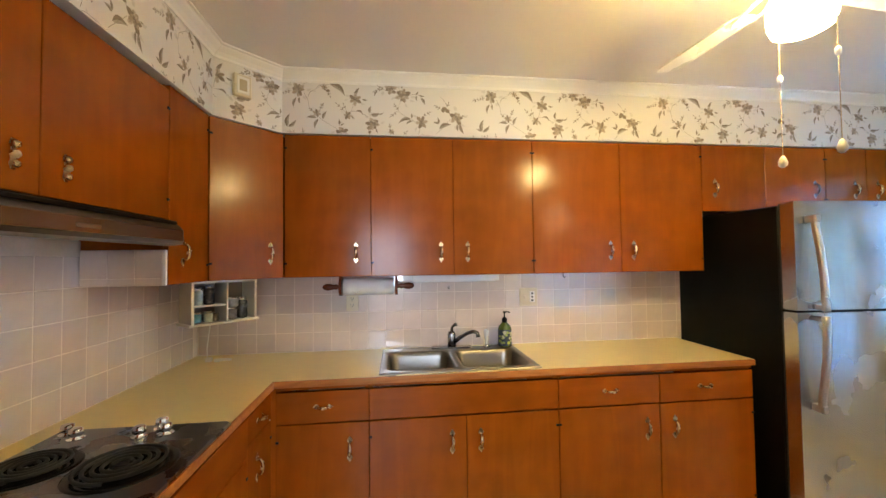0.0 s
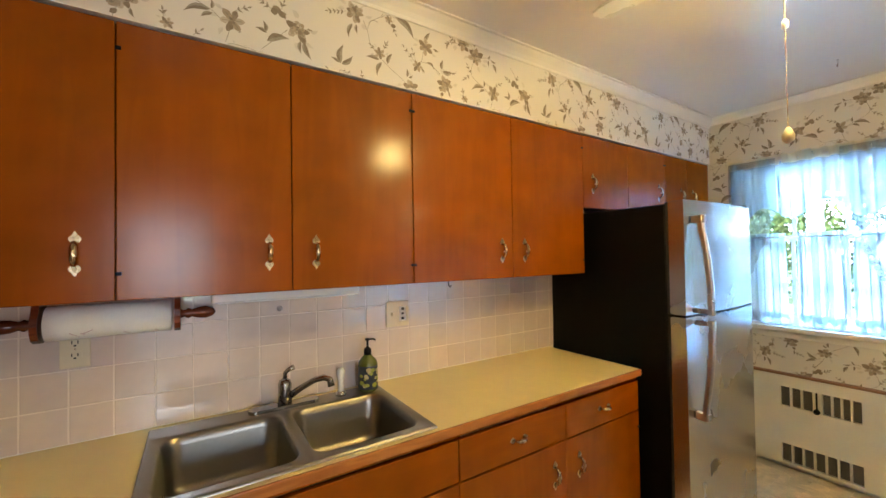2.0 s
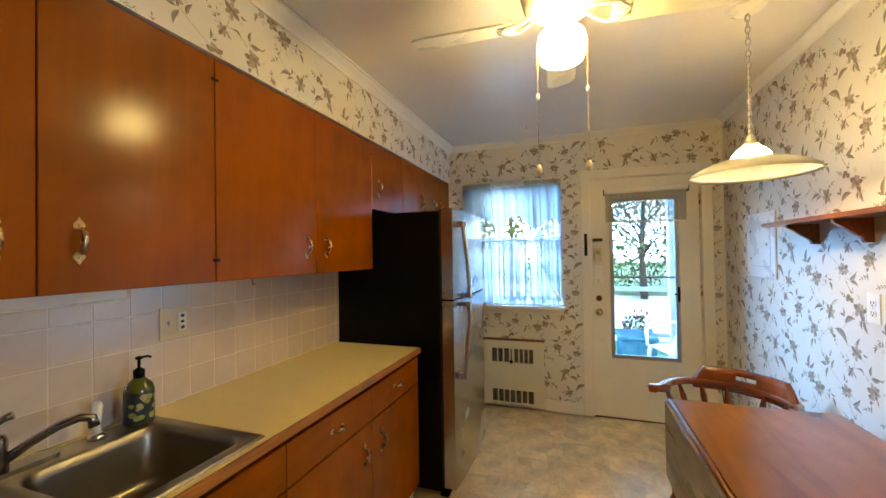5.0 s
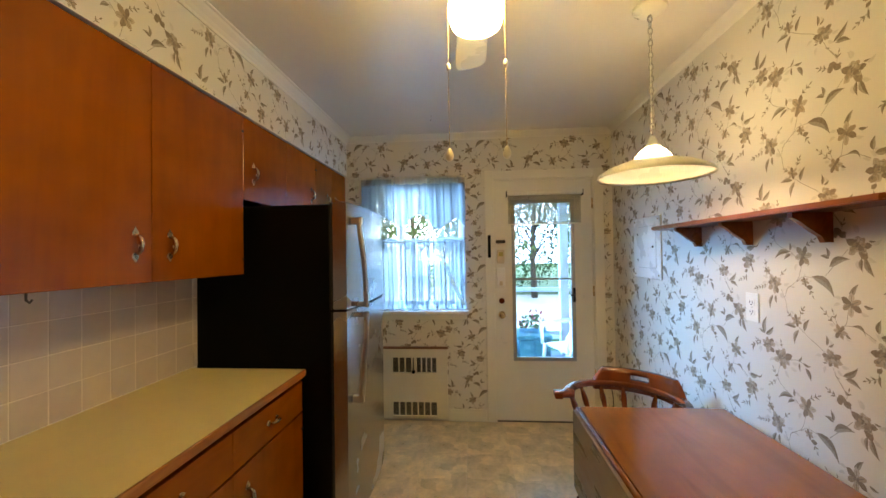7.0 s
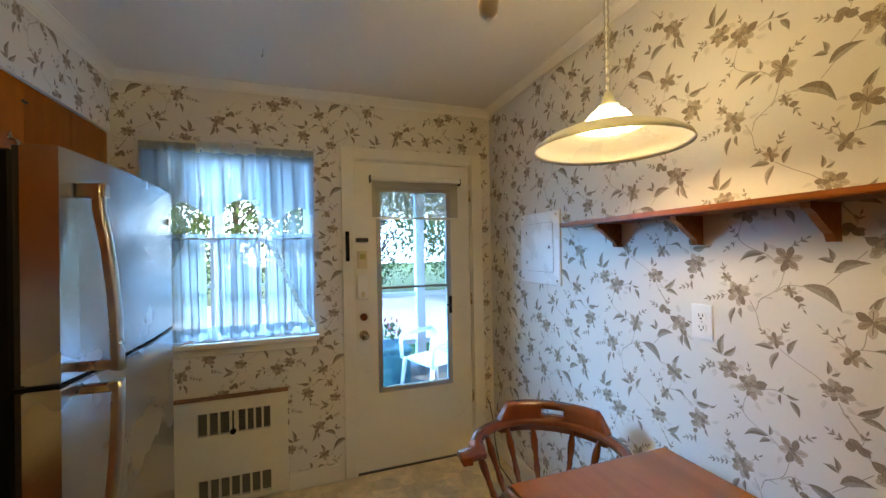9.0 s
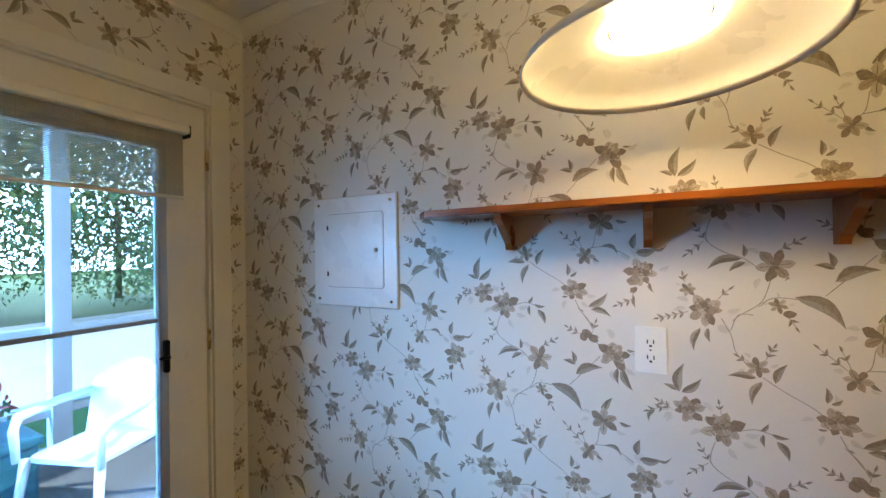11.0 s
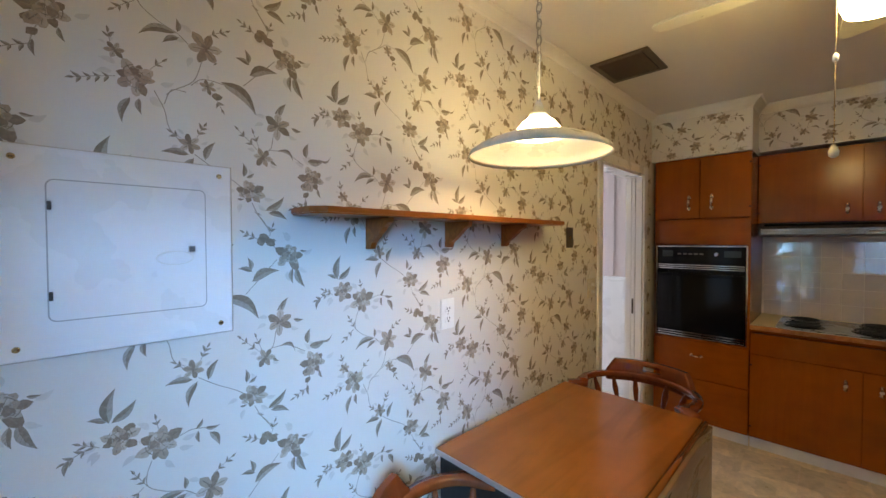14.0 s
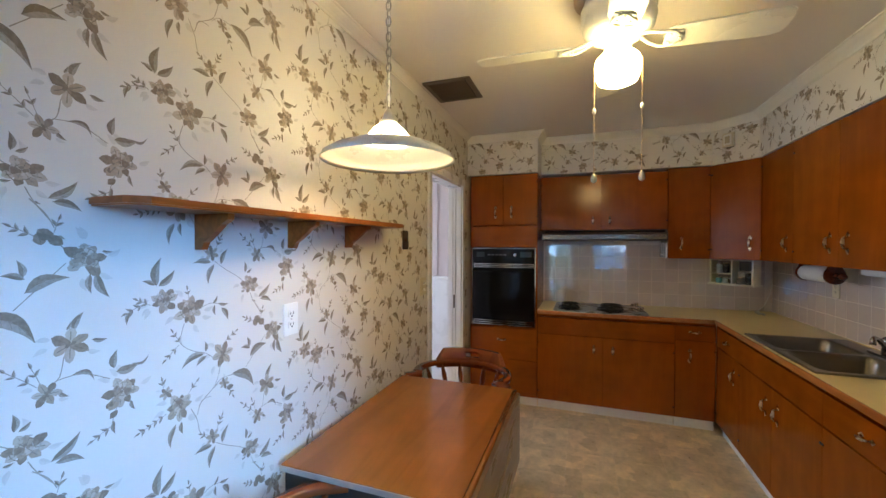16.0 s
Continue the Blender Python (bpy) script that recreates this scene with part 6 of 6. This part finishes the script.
    twig(-31, -7, -59, 8, 2)
    twig(-43, -1, -82, -18, 2)
    leaf(-77, -15, -84, -46, 0.34, 0.10)
    twig(68, -2, 64, 20, 1)
    stem([(108, -32), (132, -25), (159, -30)])
    leaf(141, -27, 155, -6, 0.40, 0.12)
    leaf(159, -30, 192, -33, 0.34, 0.12)
    leaf(145, -33, 148, -63, 0.36, 0.12)
    leaf(169, -44, 190, -84, 0.42, -0.10)
    # star flower on the stem below them
    stem([(55, -69), (46, -99), (49, -126), (81, -150), (117, -165), (141, -186)])
    twig(47, -124, 25, -88, 2)
    twig(40, -123, 7, -152, 2)
    leaf(117, -161, 115, -131, 0.42, 0.12)
    leaf(113, -165, 45, -191, 0.30, 0.18)
    leaf(119, -173, 88, -195, 0.40, 0.12)
    star(172, -181, 39)
    twig(176, -150, 215, -125, 2)
    leaf(197, -207, 189, -215, 0.40, 0.12)
    # veined leaf and a small flower
    stem([(164, -214), (147, -264), (108, -295), (94, -309)])
    stem([(142, -275), (167, -254), (212, -255)])
    leaf(205, -250, 286, -315, 0.34, -0.16)
    star(176, -270, 18)
    bud(196, -288, 12)
    twig(188, -287, 205, -315, 1)
    # single rose with hanging leaves
    rose(42, -288, 39)
    twig(65, -262, 87, -238, 1)
    star(6, -239, 18)
    twig(-1, -224, -4, -207, 1)
    twig(6, -293, -56, -313, 4)
    leaf(30, -331, 16, -388, 0.30, 0.14)
    leaf(45, -330, 49, -364, 0.40, 0.12)
    stem([(72, -306), (90, -344), (99, -384), (131, -421)])
    stem([(132, -294), (104, -296), (90, -331)])
    # small star among leaves
    star(137, -413, 24)
    twig(152, -395, 166, -367, 2)
    twig(121, -402, 105, -393, 1)
    leaf(135, -437, 81, -438, 0.34, 0.10)
    leaf(145, -444, 126, -501, 0.32, 0.14)
    leaf(168, -445, 191, -399, 0.36, -0.10)
    stem([(147, -435), (185, -462), (229, -488), (251, -506)])
    # rose with two strong leaves
    rose(269, -514, 35)
    leaf(254, -475, 252, -440, 0.40, 0.12)
    leaf(260, -477, 279, -463, 0.40, 0.12)
    leaf(238, -533, 255, -531, 0.40, 0.12)
    stem([(273, -541), (287, -570), (314, -609)])
    leaf(307, -559, 356, -518, 0.34, 0.12)
    leaf(314, -565, 363, -582, 0.36, -0.12)
    leaf(287, -566, 296, -572, 0.40, 0.12)
    # buds on a twig
    bud(303, -101, 16)
    bud(318, -113, 15)
    bud(293, -110, 13)
    twig(287, -106, 254, -89, 2)
    twig(316, -97, 323, -72, 1)
    leaf(323, -103, 334, -110, 0.50, 0.12)
    stem([(279, -33), (303, -60), (316, -87)])
    stem([(321, -115), (334, -132), (353, -140)])
    # rose with a veined leaf on its way down
    rose(368, -152, 40)
    leaf(386, -185, 412, -241, 0.36, 0.10)
    leaf(376, -186, 378, -229, 0.36, 0.12)
    leaf(398, -136, 419, -137, 0.40, 0.12)
    stem([(334, -160), (302, -195), (255, -246)])
    leaf(271, -215, 341, -190, 0.40, -0.14)
    leaf(271, -188, 237, -180, 0.42, 0.12)
    leaf(269, -185, 260, -151, 0.42, 0.12)
    # star above its drooping leaves
    star(340, -330, 36)
    leaf(345, -302, 364, -265, 0.40, -0.10)
    leaf(334, -299, 341, -282, 0.40, 0.12)
    leaf(378, -328, 407, -332, 0.40, 0.12)
    stem([(329, -354), (322, -392), (305, -407)])
    star(301, -420, 25)
    twig(287, -402, 243, -360, 2)
    twig(292, -397, 279, -363, 1)
    leaf(319, -422, 338, -437, 0.40, 0.12)
    stem([(319, -398), (361, -398), (411, -425)])
    leaf(340, -396, 382, -420, 0.24, -0.30)
    leaf(419, -404, 426, -362, 0.46, -0.10)
    leaf(424, -413, 473, -406, 0.50, 0.10)
    leaf(456, -403, 496, -389, 0.20, 0.30)
    # hanging rose with buds
    rose(436, -463, 38)
    stem([(426, -490), (418, -513), (414, -533)])
    bud(418, -509, 10)
    bud(409, -484, 9)
    twig(418, -532, 380, -550, 2)
    leaf(453, -489, 463, -515, 0.36, 0.12)
    leaf(418, -524, 421, -555, 0.34, 0.12)
    return out


CELL = spray_cell()


def paper_print(parent, u0, u1, z0, z1, put, holes=(), phase=0.0):
    """Lays the repeat over a rectangle of wall; put(u, z, h) gives the place h off the wall."""
    verts, faces, mats = [], [], []
    c0, c1 = math.floor((u0 - phase) / REP) - 2, math.ceil((u1 - phase) / REP) + 1
    for ci in range(c0, c1):
        for ri in range(-2, 6):
            ou = phase + ci * REP
            oz = 0.265 + ri * REP - (ci % 2) * REP / 2
            if oz > z1 + 0.3 or oz < z0 - 0.9:
                continue
            for si, (pts, layer, col) in enumerate(CELL):
                q = [(ou + u, oz + v) for u, v in pts]
                if any(u < u0 or u > u1 or v < z0 or v > z1 for u, v in q):
                    continue
                if any(h[0] < u < h[2] and h[1] < v < h[3] for u, v in q for h in holes):
                    continue
                b = len(verts)
                verts.extend(put(u, v, 0.00035 + 0.00010 * layer + 0.000006 * (si % 13)) for u, v in q)
                faces.append(tuple(range(b, b + len(q))))
                mats.append(col)
    me = bpy.data.meshes.new("wallpaper_print")
    me.from_pydata(verts, [], faces)
    for m in PRINT:
        me.materials.append(m)
    me.polygons.foreach_set("material_index", mats)
    ob = new("wallpaper_print", me)
    ob.parent = parent
    return tagged(ob, "printed taupe roses and leafy sprays", kind="stuff")


SA = 2.3666
paper_print(wall_south, -E, -OV_X, F + 0.1, C - 0.03, lambda u, z, h: (-u, S + h, z), [(-HALL[2] - 0.01, F, -HALL[0] + 0.01, HALL[3])], -SA)
paper_print(wall_east, S, sy, F + 0.02, C - 0.04, lambda u, z, h: (E - h, u, z), [(WIN[0], WIN[1], WIN[2], WIN[3]), (DOOR[0], F, DOOR[2], DOOR[3])], 0.31)
paper_print(soffit, -0.453, E, SOF, C - 0.05, lambda u, z, h: (u, sy - h, z), (), 0.12)
paper_print(soffit, OV_Y1, 2.017, SOF, C - 0.05, lambda u, z, h: (sx + h, u, z), (), 0.05)
DG = Vector((-0.453 - sx, sy - 2.017))
DL = DG.length
DG.normalize()
paper_print(soffit, 0, DL, SOF, C - 0.05, lambda u, z, h: (sx + DG.x * u + DG.y * h, 2.017 + DG.y * u - DG.x * h, z), (), 0.21)
paper_print(soffit_oven, S, OV_Y1, SOF - 0.02, C - 0.05, lambda u, z, h: (OV_X - 0.004 + h, u, z), (), 0.4)


# ---- outside: porch, yard, trees ----
CONC = shader("porch_concrete", (0.22, 0.22, 0.23), 0.8, vary=0.15, scale=3, fine=60, bump=0.1)
LAWN = shader("lawn", (0.06, 0.12, 0.025), 0.9, vary=0.35, scale=2, fine=30, bump=0.3)
DRIVE = shader("driveway", (0.62, 0.60, 0.56), 0.85, vary=0.12, scale=2, fine=50, bump=0.1)
PLASTIC = shader("garden_plastic", (0.78, 0.80, 0.82), 0.35, vary=0.04, bump=0.0)
tagged(setting("ground", box(-60, -60, -0.62, 90, 60, -0.32), LAWN, "grass lawn behind the house", "ground"))
setting("road", box(8.2, -40, -0.318, 16.5, 40, -0.300), DRIVE, "sunlit pale concrete driveway", "driveway")
setting("pavement", box(E + T + 0.001, -2.6, -0.319, 6.2, 4.6, -0.06), CONC, "grey concrete porch slab", "porch")
# Unseen beam added under the roof edge to keep skylight off the door.
setting("trim_light_block", box(E + T + 0.002, 2.18, 2.20, 6.28, 2.29, 2.619), TRIM_COOL, "unseen white beam added to block light from the door glass", "beam")
setting("roof_porch", box(E + T + 0.001, -2.6, 2.62, 6.3, 2.3, 2.74), TRIM_COOL, "white boarded porch roof", "roof")


SKYGLOW = bpy.data.materials.new("sky_glow")
SKYGLOW.use_nodes = True
em = SKYGLOW.node_tree.nodes.new("ShaderNodeEmission")
em.inputs[0].default_value, em.inputs[1].default_value = (0.55, 0.78, 1.0, 1), 14.0
SKYGLOW.node_tree.links.new(em.outputs[0], SKYGLOW.node_tree.nodes["Material Output"].inputs[0])
setting("backdrop", box(55, -45, 0, 55.2, 75, 34), SKYGLOW, "bright hazy sky behind the trees", "sky")


def porch_rail():
    r = thing("porch_railing", (6.05, 1.0, -0.06), "white wooden porch posts and railing", "railing")
    for y in (-3.3, -1.17, 1.25):
        part("post", box(-0.06, y - 0.06, 0, 0.06, y + 0.06, 2.68, 0.004), TRIM_COOL, r)
    for z in (0.28, 0.92):
        part("rail", box(-0.025, -3.25, z, 0.025, 1.30, z + 0.06, 0.004), TRIM_COOL, r)


porch_rail()


def garden_chair(place, rz, label):
    c = thing("garden_chair", place, label, "chair", rz, "porch chairs")
    bm = slab(bmesh.new(), round_rect(-0.23, -0.22, 0.23, 0.22, 0.06), 0.38, 0.405, "xy")
    part("seat", bm, PLASTIC, c)
    bm = bmesh.new()
    n = 14
    cols = []
    for i in range(n + 1):
        u = i / n * 2 - 1
        h = 0.84 - 0.12 * u * u
        cols.append([[bm.verts.new((0.25 * u, 0.20 + 0.05 * v - 0.08 * u * u + off, 0.40 + (h - 0.40) * v)) for v in (0, 0.33, 0.66, 1)] for off in (0, 0.018)])
    for a, b in zip(cols, cols[1:]):
        for s in (0, 1):
            for j in range(3):
                bm.faces.new((a[s][j], a[s][j + 1], b[s][j + 1], b[s][j])).smooth = True
        bm.faces.new((a[0][3], a[1][3], b[1][3], b[0][3]))
    part("backrest", bm, PLASTIC, c)
    for s in (-1, 1):
        part("arm", tube(bmesh.new(), [(0.24 * s, 0.16, 0.66), (0.30 * s, 0.0, 0.64), (0.30 * s, -0.20, 0.62), (0.28 * s, -0.235, 0.56), (0.27 * s, -0.23, 0.38)], [0.020, 0.026, 0.028, 0.022, 0.018], 8), PLASTIC, c)
        for y in (-0.23, 0.22):
            part("leg", tube(bmesh.new(), [(0.24 * s, y * 0.9, 0.39), (0.27 * s, y * 1.1, 0)], [0.025, 0.018], 8), PLASTIC, c)
    return c


garden_chair((4.85, 0.02, -0.06), 200, "white moulded plastic garden chair on the porch")
garden_chair((5.30, 1.05, -0.06), 100, "white moulded plastic garden chair on the porch")
b = thing("storage_box", (5.40, 0.40, -0.06), "teal plastic storage box on the porch", "box")
TEAL = shader("teal_plastic", (0.02, 0.13, 0.16), 0.4, bump=0)
part("tub", box(-0.25, -0.20, 0, 0.25, 0.20, 0.40, 0.02, 2), TEAL, b)
part("lid", box(-0.27, -0.22, 0.40, 0.27, 0.22, 0.45, 0.015, 2), TEAL, b)


def leafy(bm, at, r, n, size, rnd, flat=1.0):
    for _ in range(n):
        d = Vector((rnd.gauss(0, 1), rnd.gauss(0, 1), rnd.gauss(0, 1) * flat))
        d = d.normalized() * r * rnd.uniform(0.35, 1) ** 0.5
        p = Vector(at) + d
        q = Euler((rnd.uniform(0, 6), rnd.uniform(0, 6), rnd.uniform(0, 6))).to_matrix()
        s = size * rnd.uniform(0.6, 1.4)
        vs = [bm.verts.new(p + q @ Vector(c) * s) for c in ((-1, 0, 0), (0, -0.45, 0.1), (1, 0, 0), (0, 0.45, 0.1))]
        bm.faces.new(vs)


LEAF = per_island("tree_leaves", (0.05, 0.10, 0.025), (0.17, 0.25, 0.08), 0.5)
BLOOM = per_island("blooms", (0.45, 0.03, 0.04), (0.65, 0.16, 0.14), 0.6)
BARK = shader("bark", (0.12, 0.085, 0.06), 0.9, vary=0.3, scale=8, fine=40, bump=0.5)


def tree(place, h, r, seed, label):
    rnd = random.Random(seed)
    t = thing("tree", place, label, "tree", rnd.uniform(0, 360), "yard trees")
    bm = tube(bmesh.new(), [(0, 0, 0), (0.05, 0.02, h * 0.2), (-0.04, 0.05, h * 0.42), (0.03, 0, h * 0.75)], [0.13, 0.10, 0.08, 0.03], 9)
    clumps = []
    for k in range(24):
        a, z = rnd.uniform(0, 6.28), rnd.uniform(0.20, 0.98)
        rr = r * rnd.uniform(0.35, 1.0) * (1.1 - 0.6 * abs(z - 0.55))
        p = Vector((rr * math.cos(a), rr * math.sin(a), h * z))
        clumps.append(p)
        tube(bm, [(0, 0, h * max(0.2, z - 0.25)), (p.x * 0.5, p.y * 0.5, h * (z - 0.08)), tuple(p)], [0.035, 0.022, 0.01], 6)
    part("trunk", bm, BARK, t)
    bm = bmesh.new()
    for p in clumps:
        leafy(bm, p, r * rnd.uniform(0.35, 0.55), 620, 0.085, rnd, 0.8)
    part("crown", bm, LEAF, t)


for i, (x, y, h, r) in enumerate(((14.5, -5.5, 7, 3.2), (15.5, -1.2, 8, 3.6), (16.0, 3.6, 7.5, 3.2), (17.5, 9, 9, 4), (15.5, -12, 8, 3.5), (21, 2, 11, 4.5), (22, -7, 11, 4.5), (10.5, 14.5, 7, 3), (12.5, 6.2, 5, 2.2))):
    tree((x, y, -0.32), h, r, 20 + i, "leafy green tree across the driveway")
rnd = random.Random(3)
hd = thing("hedge", (19.0, 0, -0.32), "uneven green shrubs beyond the driveway", "hedge")
bm = bmesh.new()
for k in range(46):
    y = -19 + k * 0.85
    leafy(bm, (rnd.uniform(-0.8, 0.8), y, 1.0 + rnd.uniform(-0.3, 1.2)), rnd.uniform(0.9, 1.4), 380, 0.075, rnd, 0.9)
part("foliage", bm, LEAF, hd)


def flower_pot(place, label, r=0.14, n=90):
    f = thing("flower_pot", place, label, "plant pot", 0, "porch plants")
    part("pot", lathe(bmesh.new(), [(r * 0.7, 0), (r, 0.22), (r * 1.1, 0.225), (r * 1.1, 0.26), (r * 0.9, 0.26)], seg=18), shader("terracotta", (0.40, 0.16, 0.09), 0.8), f)
    bm = bmesh.new()
    leafy(bm, (0, 0, 0.42), 0.20, n * 2, 0.035, rnd)
    part("leaves", bm, LEAF, f)
    bm = bmesh.new()
    leafy(bm, (0, 0, 0.50), 0.21, n, 0.028, rnd)
    part("flowers", bm, BLOOM, f, "red flowers")


flower_pot((5.80, 0.80, -0.06), "red flowering plant in a clay pot")
flower_pot((5.83, 0.33, -0.06), "red flowering plant in a clay pot")
flower_pot((5.75, 1.55, -0.06), "red flowering plant in a clay pot")


# ---- pieces: wall tiles and floor tiles ----
def tile_field(parent, nu, nz, su, sz, put_loc, rz, thick, mat, gap=0.0034):
    me = None
    for i in range(nu):
        for j in range(nz):
            if me is None:
                ob = part("tile", box(gap / 2, -thick, gap / 2, su - gap / 2, 0, sz - gap / 2, 0.0012), mat, parent)
                me = ob.data
            else:
                ob = new("tile", me)
                ob.parent = parent
            ob.matrix_basis = pose(*put_loc(i, j), random.uniform(-0.12, 0.12), 0, rz + random.uniform(-0.12, 0.12))


zb0 = CT + 0.001
setting("grout_north", box(W + 0.0005, N - 0.0076, zb0, 2.30, N - 0.0005, UP_B - 0.0005), GROUT, "pale grout bed", "tiling")
setting("grout_west", box(W + 0.0005, OV_Y1 + 0.0005, zb0, W + 0.0076, N - 0.008, 1.52), GROUT, "pale grout bed", "tiling")
su, sz = 0.1085, (UP_B - zb0 - 0.001) / 4
tile_field(wall_north, 30, 4, su, sz, lambda i, j: (W + 0.012 + i * su, N - 0.004, zb0 + 0.0005 + j * sz), 0, 0.0045, TILE)
tile_field(wall_west, 17, 5, su, sz, lambda i, j: (W + 0.004, OV_Y1 + 0.012 + i * su, zb0 + 0.0005 + j * sz), 90, 0.0045, TILE)
sp = thing("side_splash", (W + 0.012, 1.7005, UP_B), "tiled splash panel on the cabinet side with bright edge", "splash panel")
part("panel", box(0, -0.006, 0.0, 0.285, -0.001, 0.135), GROUT, sp)
for i in range(3):
    part("tile", box(0.001 + i * 0.094, -0.0105, 0.03, 0.0935 + i * 0.094, -0.006, 0.134, 0.001), TILE, sp)
    part("tile", box(0.001 + i * 0.094, -0.0105, 0.001, 0.0935 + i * 0.094, -0.006, 0.028, 0.001), TILE, sp)
part("edge_trim", box(0.2855, -0.012, 0.0, 0.297, -0.0005, 0.136, 0.002), TRIM_COOL, sp, "bright white edge trim")

me = None
FT = 0.3048
for i in range(16):
    for j in range(9):
        x, y = W + 0.02 + i * FT, S + 0.001 + j * FT
        if x > E - 0.05 or y > N - 0.05:
            continue
        wx, wy = min(FT, E - x), min(FT, N - y)
        if wx < FT - 1e-6 or wy < FT - 1e-6:
            ob = part("floor_tile", box(0.0004, 0.0004, -0.004, wx - 0.0004, wy - 0.0004, 0, 0.0003), VINYL, floor_ob)
        elif me is None:
            ob = part("floor_tile", box(0.0004, 0.0004, -0.004, FT - 0.0004, FT - 0.0004, 0, 0.0003), VINYL, floor_ob)
            me = ob.data
        else:
            ob = new("floor_tile", me)
            ob.parent = floor_ob
        ob.location = (x, y, F)
